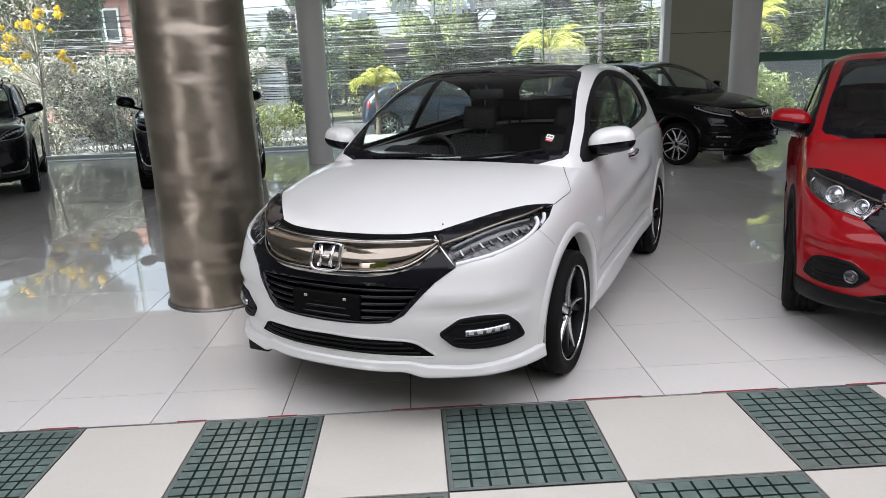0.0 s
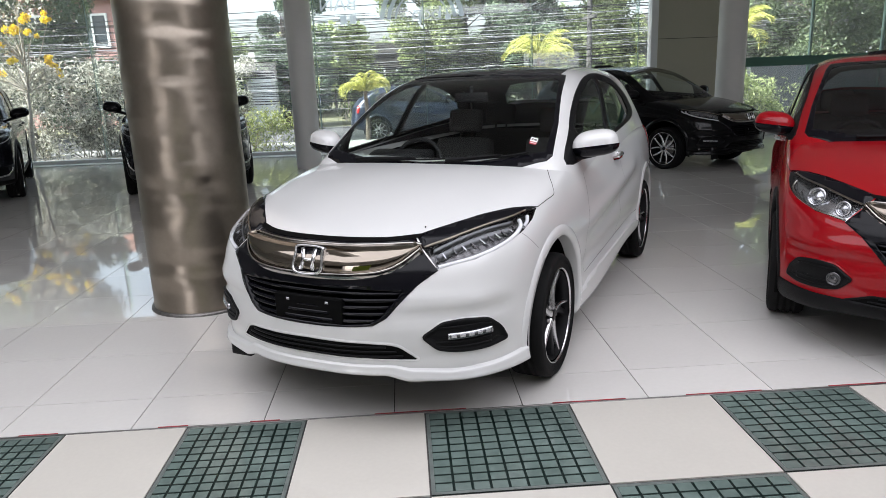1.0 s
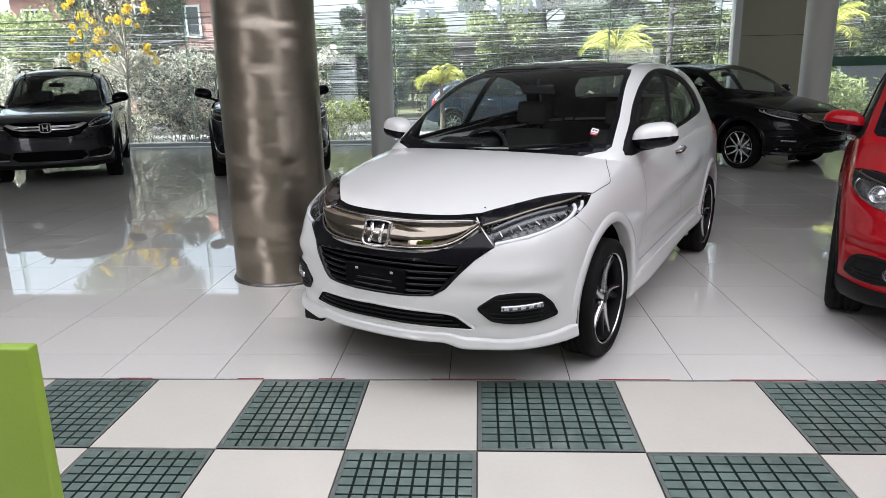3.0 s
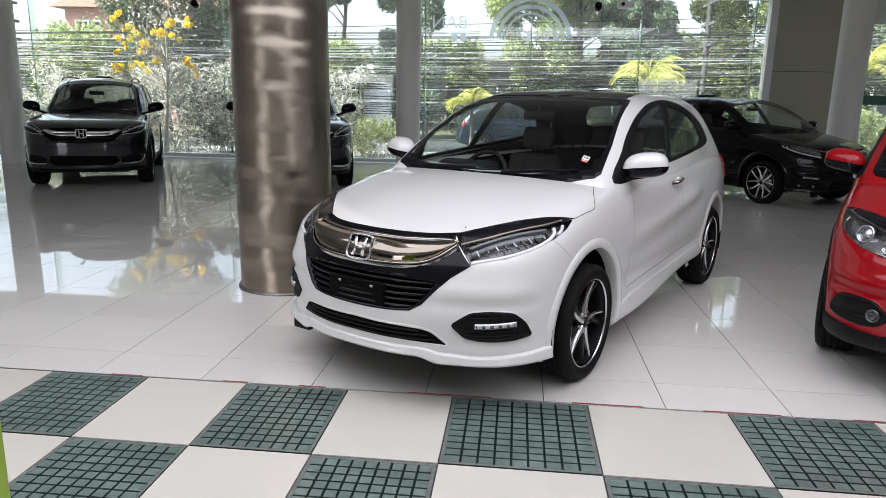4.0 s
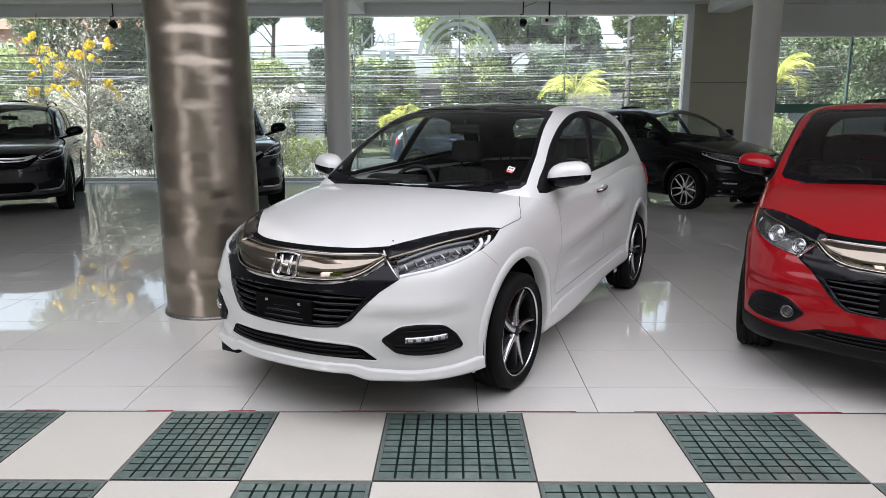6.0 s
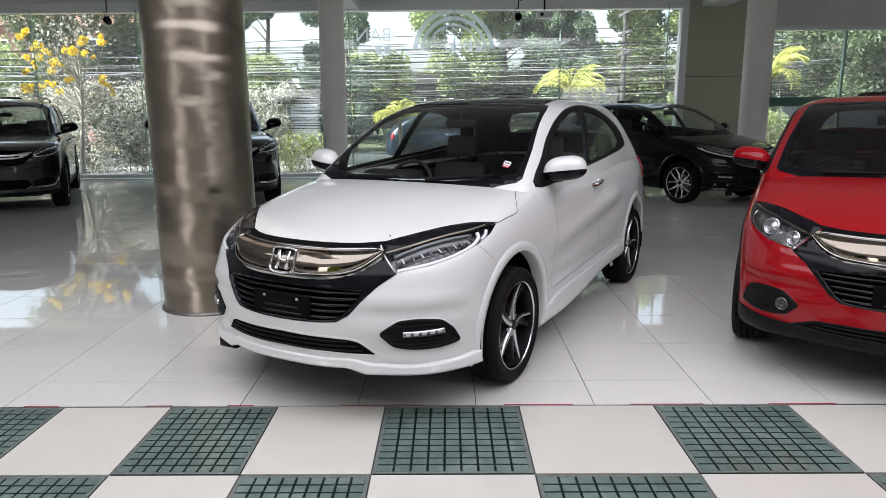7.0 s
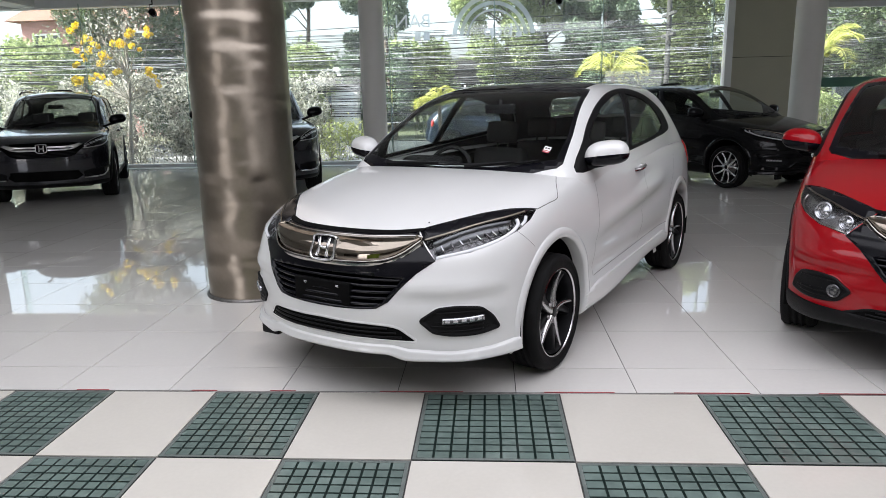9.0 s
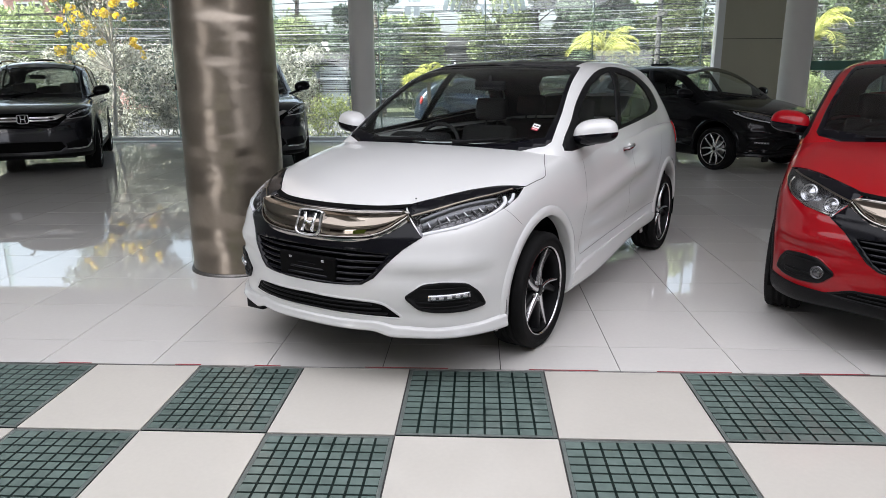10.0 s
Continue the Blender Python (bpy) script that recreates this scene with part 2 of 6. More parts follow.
VIEWS = {
    "side": (Vector((1, 0, 0)), Vector((0, 0, 1)), Vector((0, 1, 0))),
    "front": (Vector((0, 1, 0)), Vector((0, 0, 1)), Vector((1, 0, 0))),
    "top": (Vector((1, 0, 0)), Vector((0, 1, 0)), Vector((0, 0, 1))),
    "corner": basis((0.62, 0.58, 0.50)),
    "low_corner": basis((0.72, 0.60, 0.15)),
    "screen": basis((0.60, 0.0, 0.80)),
}


def seen(co, view, side=1):
    u, v, _ = VIEWS[view]
    p = Vector((co[0], co[1] * side, co[2]))
    return p.dot(u), p.dot(v)


def outline(pts, view):
    """Places in space as a flat outline of a view."""
    return [seen(p, view) for p in pts]


def knife(bm, poly, view, keep, side=1):
    """Cuts the faces that keep() names along an outline of a view; side -1 cuts the mirror image."""
    u, v, _ = VIEWS[view]
    flip = Vector((1, side, 1))
    uf, vf = u * flip, v * flip
    for p, q in zip(poly, poly[1:] + poly[:1]):
        lo = (min(p[0], q[0]) - 0.014, min(p[1], q[1]) - 0.014)
        hi = (max(p[0], q[0]) + 0.014, max(p[1], q[1]) + 0.014)
        faces = []
        for f in bm.faces:
            if not keep(f):
                continue
            us = [w.co.dot(uf) for w in f.verts]
            if max(us) > lo[0] and min(us) < hi[0]:
                vs = [w.co.dot(vf) for w in f.verts]
                if max(vs) > lo[1] and min(vs) < hi[1]:
                    faces.append(f)
        no = uf * -(q[1] - p[1]) + vf * (q[0] - p[0])
        if not faces or no.length < 1e-6:
            continue
        co = uf * p[0] + vf * p[1]
        geom = faces + list({e for f in faces for e in f.edges}) + list({w for f in faces for w in f.verts})
        bmesh.ops.bisect_plane(bm, geom=geom, dist=1e-5, plane_co=co, plane_no=no.normalized())


def take(bm, poly, view, keep, side=1, holes=()):
    """Cuts an outline out of a skin and returns it as a skin of its own."""
    knife(bm, poly, view, keep, side)
    bmesh.ops.remove_doubles(bm, verts=bm.verts, dist=0.0007)
    bm.normal_update()
    chosen = []
    for f in bm.faces:
        if keep(f) and inside(seen(f.calc_center_median(), view, side), poly):
            chosen.append(f)
    out = bmesh.new()
    made = {}
    for f in chosen:
        vs = []
        for v in f.verts:
            if v not in made:
                made[v] = out.verts.new(v.co)
            vs.append(made[v])
        out.faces.new(vs)
    out.normal_update()
    bmesh.ops.delete(bm, geom=chosen, context="FACES")
    return out


def push(bm, d):
    bm.normal_update()
    moves = [(v, v.normal.copy()) for v in bm.verts]
    for v, n in moves:
        v.co += n * d
    return bm


def skirt(bm, depth):
    """Turns the open edge of a skin inwards, so that it has thickness."""
    bm.normal_update()
    normals = {v: v.normal.copy() for v in bm.verts}
    edges = [e for e in bm.edges if e.is_boundary]
    made = {}
    for e in edges:
        for v in e.verts:
            if v not in made:
                made[v] = bm.verts.new(v.co - normals[v] * depth)
    for e in edges:
        loop = e.link_loops[0]
        v, w = loop.vert, loop.link_loop_next.vert
        bm.faces.new((w, v, made[v], made[w]))
    return bm


def skirt_only(bm, depth):
    """Only the turned-in edge of a skin."""
    out = skirt(bm.copy(), depth)
    bmesh.ops.delete(out, geom=list(out.faces)[:len(bm.faces)], context="FACES")
    return out


def smooth_line(pts, n=6, closed=False):
    """Catmull-Rom through flat points."""
    m = len(pts)
    out = []
    for i in range(m if closed else m - 1):
        get = (lambda k: pts[k % m]) if closed else (lambda k: pts[max(0, min(m - 1, k))])
        p0, p1, p2, p3 = get(i - 1), get(i), get(i + 1), get(i + 2)
        for j in range(n):
            t = j / n
            out.append(tuple(0.5 * (2 * b + (c - a) * t + (2 * a - 5 * b + 4 * c - d) * t * t + (3 * b - a - 3 * c + d) * t ** 3) for a, b, c, d in zip(p0, p1, p2, p3)))
    if not closed:
        out.append(tuple(pts[-1]))
    return out


def mirror(poly):
    return [(-a, b) for a, b in poly]


FRONT_PLAN = ((0, 0), (0.30, 0.022), (0.58, 0.085), (0.78, 0.19), (0.91, 0.36), (0.97, 0.55))
FRONT_BLEND = (0, 0.04, 0.18, 0.48, 0.82, 0.97)


def net_of(levels, front=FRONT_PLAN, waist=(0.99, 1, 1, 1, 1, 0.985), rear_plan=((0.94, 0.30), (0.84, 0.15), (0.60, 0.05), (0.30, 0.012), (0, 0))):
    """The control net of a body from its levels: front x and z, half width, side z, rear x and z."""
    net = []
    for xf, zf, w, zs, xr, zr in levels:
        row = []
        for (f, dx), b in zip(front, FRONT_BLEND):
            row.append((xf - dx, f * w, zf + (zs - zf) * b))
        xa, xb = xf - front[-1][1], xr + rear_plan[0][1]
        for i, f in enumerate(waist):
            u = (i + 1) / (len(waist) + 1)
            row.append((xa + (xb - xa) * u, f * w, zs))
        for i, (f, dx) in enumerate(rear_plan):
            row.append((xr + dx, f * w, zr + (zs - zr) * (0.85, 0.5, 0.2, 0.05, 0)[i]))
        net.append(row)
    return net


def wheel(parent, x, y, r, rim_r, side, style, width=0.215):
    """A tyre on an alloy rim; side +1 is the car's left."""
    hub = new("wheel")
    hub.empty_display_size = 0.1
    hub.parent = parent
    hub.matrix_basis = pose(x, y, r, 0, 0, 0 if side > 0 else 180)
    h = width / 2
    bm = bmesh.new()
    prof = [(rim_r - 0.004, -h * 0.86), (rim_r + 0.012, -h * 0.93), (r - 0.05, -h), (r - 0.018, -h * 0.93), (r - 0.003, -h * 0.78), (r, -h * 0.5)]
    for c in (-0.34, 0.0, 0.34):
        prof += [(r, h * (c - 0.1)), (r - 0.008, h * (c - 0.07)), (r - 0.008, h * (c + 0.07)), (r, h * (c + 0.1))]
    prof += [(r, h * 0.5), (r - 0.003, h * 0.78), (r - 0.018, h * 0.93), (r - 0.05, h), (rim_r + 0.03, h * 0.985), (rim_r + 0.026, h * 0.955), (rim_r + 0.012, h * 0.93), (rim_r - 0.004, h * 0.86)]
    lathe(bm, prof, 56, "Y")
    part("tyre", bm, RUBBER, hub)
    rim = new("rim")
    rim.empty_display_size = 0.05
    rim.parent = hub
    bm = bmesh.new()
    lathe(bm, [(rim_r - 0.004, -h * 0.86), (rim_r - 0.02, -h * 0.6), (rim_r - 0.02, h * 0.6), (rim_r - 0.016, h * 0.8)], 56, "Y")
    lathe(bm, [(0.0005, -h * 0.2), (rim_r - 0.02, -h * 0.2)], 40, "Y")
    part("barrel", bm, ALLOY_BLACK, rim)
    bm = bmesh.new()
    lathe(bm, [(rim_r - 0.008, h * 0.82), (rim_r - 0.006, h * 0.875), (rim_r - 0.002, h * 0.9), (rim_r + 0.003, h * 0.86)], 56, "Y")
    part("rim_edge", bm, ALLOY, rim, "machined bright rim edge")
    bm = bmesh.new()
    lathe(bm, [(0.0005, 0.0), (0.128, 0.0), (0.128, -0.02), (0.0005, -0.02)], 32, "Y")
    part("brake_disc", bm, BRAKE, rim)
    bm = bmesh.new()
    lathe(bm, [(0.0005, h * 0.70), (0.02, h * 0.70), (0.029, h * 0.67), (0.031, h * 0.6)], 24, "Y")
    part("hub_cap", bm, ALLOY_BLACK, rim)
    R = rim_r - 0.014

    def spoke(bm, a0, w0, a1, w1, top, base, inner=0.03):
        """One bar from the hub to the edge; angles in degrees, widths in metres."""
        rows = []
        for i in range(6):
            u = i / 5
            rr = inner + (R - inner) * u
            a = radians(a0 + (a1 - a0) * u ** 1.3)
            w = w0 + (w1 - w0) * u
            d = Vector((math.cos(a), 0, math.sin(a)))
            e = Vector((-math.sin(a), 0, math.cos(a)))
            y1 = top * h - 0.012 * math.sin(u * math.pi * 0.9) + 0.012 * u
            rows.append([bm.verts.new(d * rr + e * k * w / 2 + Vector((0, yy, 0))) for k, yy in ((-1.25, base * h), (-1, y1 - 0.004), (-0.8, y1), (0.8, y1), (1, y1 - 0.004), (1.25, base * h))])
        for ra, rb in zip(rows, rows[1:]):
            for k in range(5):
                bm.faces.new((ra[k], rb[k], rb[k + 1], ra[k + 1]))
    if style == "star":
        for k in range(5):
            bm = bmesh.new()
            spoke(bm, 98 + 72 * k, 0.034, 98 + 72 * k + 9, 0.015, 0.68, 0.45)
            part("spoke", bm, ALLOY, rim, "machined bright spoke")
            bm = bmesh.new()
            spoke(bm, 98 + 72 * k + 10, 0.05, 98 + 72 * k + 26, 0.035, 0.56, 0.15)
            part("spoke", bm, ALLOY_BLACK, rim, "black painted spoke")
    else:
        for k in range(5):
            for d in (-1, 1):
                bm = bmesh.new()
                spoke(bm, 90 + 72 * k + 10 * d, 0.030, 90 + 72 * k + 22 * d, 0.026, 0.68, 0.3)
                part("spoke", bm, ALLOY, rim, "bright alloy spoke")
    for k in range(5):
        bm = bmesh.new()
        a = radians(90 + 36 + 72 * k)
        lathe(bm, [(0.0005, h * 0.62), (0.009, h * 0.62), (0.011, h * 0.5)], 8, "Y", Matrix.Translation((0.057 * math.cos(a), 0, 0.057 * math.sin(a))))
        part("wheel_nut", bm, BRAKE, rim)
    return hub


HATCH_LEVELS = (
    (0.604, 0.290, 0.700, 0.210, -3.20, 0.40),
    (0.850, 0.262, 0.836, 0.200, -3.40, 0.40),
    (0.925, 0.285, 0.890, 0.235, -3.45, 0.43),
    (0.928, 0.360, 0.894, 0.340, -3.47, 0.47),
    (0.938, 0.460, 0.896, 0.490, -3.48, 0.52),
    (0.938, 0.580, 0.897, 0.620, -3.47, 0.64),
    (0.912, 0.680, 0.896, 0.715, -3.44, 0.76),
    (0.874, 0.779, 0.893, 0.800, -3.42, 0.88),
    (0.771, 0.870, 0.882, 0.887, -3.42, 0.97),
    (0.482, 0.959, 0.861, 0.978, -3.41, 1.02),
    (0.127, 1.036, 0.841, 1.052, -3.39, 1.06),
    (-0.339, 1.092, 0.802, 1.086, -3.31, 1.09),
    (-0.589, 1.060, 0.741, 1.052, -3.10, 1.07),
)
HATCH_CABIN = (
    (-0.108, 0.984, 0.859, 0.945, -3.40, 1.00),
    (-0.214, 1.058, 0.841, 1.050, -3.38, 1.08),
    (-0.414, 1.202, 0.802, 1.178, -3.28, 1.20),
    (-0.646, 1.352, 0.758, 1.317, -3.14, 1.32),
    (-0.891, 1.471, 0.712, 1.451, -2.98, 1.42),
    (-1.118, 1.535, 0.644, 1.531, -2.84, 1.50),
    (-1.330, 1.578, 0.525, 1.583, -2.68, 1.55),
    (-1.577, 1.595, 0.325, 1.588, -2.45, 1.59),
    (-1.856, 1.606, 0.060, 1.603, -2.25, 1.606),
    (-1.915, 1.606, 0.0, 1.604, -2.20, 1.606),
)
HATCH_PLAN = ((0, 0), (0.30, 0.020), (0.58, 0.145), (0.78, 0.225), (0.91, 0.42), (0.97, 0.60))
HATCH_CABIN_PLAN = ((0, 0), (0.34, 0.014), (0.66, 0.056), (0.90, 0.068), (0.985, 0.233), (1.0, 0.425))
CABIN_PLAN = ((0, 0), (0.30, 0.02), (0.58, 0.075), (0.80, 0.17), (0.925, 0.29), (0.975, 0.44))


def ease(a, b, x):
    t = max(0.0, min(1.0, (x - a) / (b - a)))
    return t * t * (3 - 2 * t)


def hatch_relief(p):
    """Creases of the sides: a rising shoulder, a hollow above the sill, a sill that rises to the rear."""
    if p.y > 0.6 and p.x < 0.2:
        run = ease(-0.42, -0.80, p.x) * ease(-2.22, -1.85, p.x)
        line = 0.66 + 0.17 * ease(-0.4, -2.6, p.x)
        hollow = math.exp(-((p.z - 0.47) / 0.07) ** 2) * ease(-0.35, -0.6, p.x) * ease(-2.3, -2.0, p.x)
        p.y += run * (0.020 * math.exp(-((p.z - line - 0.06) / 0.060) ** 2) - 0.018 * math.exp(-((p.z - line + 0.05) / 0.055) ** 2)) - 0.026 * hollow
    if p.x > 0.25:
        out = ease(0.30, 0.55, p.y) * ease(0.43, 0.60, p.x)
        d = 0.009 * math.exp(-((p.z - 0.625) / 0.035) ** 2) - 0.012 * math.exp(-((p.z - 0.555) / 0.026) ** 2) - 0.006 * math.exp(-((p.z - 0.37) / 0.03) ** 2)
        p.x += out * d * 0.75
        p.y += out * d * 0.65
    if p.x < -0.5 and p.z < 0.5:
        p.z += 0.10 * ease(-0.7, -1.9, p.x) * ease(0.5, 0.2, p.z)
    return p


def headrest_seat(parent, x, y, wide=0.46):
    seat = new("front_seat" if wide < 0.6 else "rear_bench")
    seat.empty_display_size = 0.1
    seat.parent = parent
    seat.matrix_basis = pose(x, y, 0.52)
    h = wide / 2
    part("cushion", box_bm(-0.22, 0.28, -h, h, -0.12, 0.05, 0.05), SEAT, seat)
    bm = bmesh.new()
    add_box(bm, -0.08, 0.08, -h, h, -0.02, 0.58, 0.06, pose(-0.24, 0, 0, 0, -16, 0))
    part("backrest", bm, SEAT, seat)
    for d in ((0,) if wide < 0.6 else (-0.4, 0.4)):
        bm = bmesh.new()
        add_box(bm, -0.05, 0.05, d - 0.135, d + 0.135, 0.62, 0.80, 0.045, pose(-0.24, 0, 0, 0, -14, 0))
        tube(bm, [(-0.40, d - 0.05, 0.52), (-0.43, d - 0.05, 0.66)], 0.008, 6)
        tube(bm, [(-0.40, d + 0.05, 0.52), (-0.43, d + 0.05, 0.66)], 0.008, 6)
        part("headrest", bm, SEAT, seat)


def cabin_fittings(root, cowl=-0.47, high=1.015, wide=0.57, wheel_x=-0.98):
    """Dashboard, steering wheel, seats and inside mirror."""
    bm = bmesh.new()
    prof = [(cowl - 0.02, high - 0.02), (cowl - 0.28, high + 0.0), (cowl - 0.42, high - 0.04), (cowl - 0.46, high - 0.14), (cowl - 0.38, high - 0.45), (cowl - 0.02, high - 0.5)]
    prism(bm, smooth_line(prof, 3, True), -wide, wide, "Y")
    part("dashboard", bm, TRIM_DARK, root)
    bm = bmesh.new()
    prism(bm, smooth_line([(cowl - 0.24, high + 0.02), (cowl - 0.36, high + 0.055), (cowl - 0.48, high + 0.03), (cowl - 0.46, high - 0.08), (cowl - 0.3, high - 0.08)], 4, True), -0.56, -0.20, "Y")
    part("instrument_hood", bm, TRIM_DARK, root)
    hub = pose(wheel_x, -0.37, high - 0.07, 0, 66, 0)
    bm = bmesh.new()
    tube(bm, [hub @ Vector((0.18 * math.cos(a), 0.18 * math.sin(a), 0)) for a in (2 * math.pi * i / 28 for i in range(29))], 0.015, 8, False)
    for a in (0, 150, 210):
        tube(bm, [hub @ Vector((0.0, 0.0, -0.01)), hub @ Vector((0.175 * math.cos(radians(a + 90)), 0.175 * math.sin(radians(a + 90)), 0))], [0.04, 0.014], 6)
    lathe(bm, [(0.0005, 0.02), (0.05, 0.015), (0.06, -0.02), (0.0005, -0.04)], 16, "Z", hub)
    part("steering_wheel", bm, TRIM_DARK, root)
    for y in (-0.37, 0.37):
        headrest_seat(root, -1.35, y)
    headrest_seat(root, -2.20, 0, 1.25)
    bm = bmesh.new()
    add_box(bm, -0.015, 0.015, -0.12, 0.12, -0.033, 0.033, 0.012, pose(cowl - 0.72, -0.02, 1.41, 0, 10, 0))
    tube(bm, [(cowl - 0.71, -0.02, 1.42), (cowl - 0.73, -0.02, 1.48)], 0.012, 8)
    part("inside_mirror", bm, GLOSS_BLACK, root)


def door_mirror(root, side, paint, x, y, z, s=1.0):
    """Body-coloured housing on a black foot, with the mirror glass to the rear."""
    mount = new("door_mirror")
    mount.empty_display_size = 0.05
    mount.parent = root
    mount.matrix_basis = pose(x, y * side, z, 0, 0, 19 * side)

    se = lambda c, e: abs(c) ** e * (1 if c > 0 else -1)
    bm = bmesh.new()
    rows = []
    for k in range(1, 16):
        th = math.pi * k / 16
        row = []
        for i in range(32):
            a = 2 * math.pi * i / 32
            r = math.sin(th) ** (0.62 if th < math.pi / 2 else 0.25)
            y_, z_ = 0.122 * r * se(math.cos(a), 0.72), 0.070 * r * se(math.sin(a), 0.78)
            y_ *= 1 - 0.10 * (z_ / 0.07)
            z_ += 0.10 * y_
            x_ = math.cos(th) * (0.085 if th < math.pi / 2 else 0.035) - 0.12 * (z_ + 0.07)
            row.append(bm.verts.new((x_ * s, y_ * side * s, z_ * s)))
        rows.append(row)
    for ra, rb in zip(rows, rows[1:]):
        for i in range(32):
            q = (ra[i], rb[i], rb[(i + 1) % 32], ra[(i + 1) % 32])
            bm.faces.new(q if side > 0 else q[::-1])
    bm.faces.new(rows[0] if side > 0 else rows[0][::-1])
    bm.faces.new(rows[-1][::-1] if side > 0 else rows[-1])
    under = bm.copy()
    plane = dict(plane_co=Vector((0, 0, -0.014 * s)), plane_no=Vector((-0.10, -0.10 * side, 1)).normalized())
    for piece, low_side in ((bm, True), (under, False)):
        bmesh.ops.bisect_plane(piece, geom=piece.verts[:] + piece.edges[:] + piece.faces[:], clear_inner=low_side, clear_outer=not low_side, **plane)
    part("housing", bm, paint, mount)
    part("lower_cover", under, GLOSS_BLACK, mount, "gloss black lower cover")
    bm = bmesh.new()
    rows = []
    for yy, zz, w, h in ((-0.225, -0.105, 0.11, 0.014), (-0.17, -0.095, 0.09, 0.016), (-0.11, -0.075, 0.075, 0.018), (0.0, -0.062, 0.06, 0.010)):
        rows.append([bm.verts.new((cx * w * s / 2 - 0.01, yy * side * s, (zz + cz * h) * s)) for cx, cz in ((1, 0), (0.5, 1), (-0.5, 1), (-1, 0), (-0.5, -1), (0.5, -1))])
    for ra, rb in zip(rows, rows[1:]):
        for i in range(6):
            bm.faces.new((ra[i], ra[(i + 1) % 6], rb[(i + 1) % 6], rb[i]))
    part("foot", bm, MATT_BLACK, mount, "matt black mirror foot")
    bm = bmesh.new()
    lathe(bm, [(0.0005, 0), (1, 0)], 20, "Z", pose(-0.043, 0.0, 0.012, 0, -90, 0) @ Matrix.Diagonal((0.046 * s, 0.10 * s, 1, 1)))
    part("mirror_glass", bm, CHROME, mount, "silvered mirror glass")


def wiper(root, x0, y0, x1, y1, z0, z1):
    bm = bmesh.new()
    tube(bm, [(x0, y0, z0), ((x0 + x1) / 2 + 0.01, (y0 + y1) / 2, (z0 + z1) / 2 + 0.012), (x1, y1, z1 + 0.006)], [0.011, 0.008, 0.005], 6)
    tube(bm, [(x1 - (x1 - x0) * 0.9, y0 + (y1 - y0) * 0.1, z0 + 0.002), (x1 + (x1 - x0) * 0.1, y1 + (y1 - y0) * 0.12, z1)], 0.006, 6)
    part("wiper", bm, MATT_BLACK, root)


def wiper_on(root, tree, line):
    """An arm and a blade lying along places on a windscreen, given as width and height."""
    pts = []
    for y, z in smooth_line(line, 4):
        hit, n = tree.ray_cast(Vector((1, y, z)), Vector((-1, 0, 0)))[:2]
        pts.append(hit + n * 0.012)
    bm = bmesh.new()
    tube(bm, pts, 0.0055, 6)
    lift = [p + Vector((0.004, 0, 0.010)) for p in pts[:len(pts) * 2 // 3]]
    tube(bm, lift, [0.011 - 0.006 * i / len(lift) for i in range(len(lift))], 6)
    part("wiper", bm, MATT_BLACK, root)


def flare(root, wx, r, tyre_r, side, y, mat, wide=0.055, name="wheel_arch_trim", a0=-18, a1=198, bulge=0.012):
    """A rounded lip round a wheel opening; y: a function of x and z for the skin under it."""
    bm = bmesh.new()
    rows = []
    n = 36
    for i in range(n + 1):
        a = radians(a0 + (a1 - a0) * i / n)
        row = []
        for rr, out in ((r - 0.004, -0.07), (r - 0.004, -0.01), (r, bulge), (r + wide * 0.45, bulge + 0.002), (r + wide * 0.85, 0.006), (r + wide, -0.004)):
            x, z = wx + rr * math.cos(a), tyre_r + 0.01 + rr * math.sin(a)
            row.append(bm.verts.new((x, (y(x, z) + out) * side, z)))
        rows.append(row)
    for ra, rb in zip(rows, rows[1:]):
        for i in range(5):
            q = (ra[i], ra[i + 1], rb[i + 1], rb[i])
            bm.faces.new(q if side > 0 else q[::-1])
    part(name, bm, mat, root)


def skin_probe(bm):
    """Half width of a skin at a place seen from the side."""
    from mathutils.bvhtree import BVHTree
    tree = BVHTree.FromBMesh(bm)

    def at(x, z):
        hit = tree.ray_cast(Vector((x, 2, z)), Vector((0, -1, 0)))[0]
        return hit.y if hit is not None else 0.80
    return at, tree


def seam(parent, name, tree, sd, pts, width):
    """A narrow dark line laid on a skin, along places near it."""
    bm = bmesh.new()
    rows = []
    line = smooth_line(pts, 6)
    spots = [tree.find_nearest(Vector(p))[:2] for p in line]
    for i, (p, n) in enumerate(spots):
        d = (spots[min(i + 1, len(spots) - 1)][0] - spots[max(i - 1, 0)][0]).normalized()
        e = n.cross(d).normalized() * width / 2
        c = p + n * 0.0009
        rows.append([bm.verts.new(Vector((q.x, q.y * sd, q.z))) for q in (c - e, c + e)])
    for ra, rb in zip(rows, rows[1:]):
        bm.faces.new((ra[0], ra[1], rb[1], rb[0]) if sd > 0 else (ra[1], ra[0], rb[0], rb[1]))
    part(name, bm, MATT_BLACK, parent)


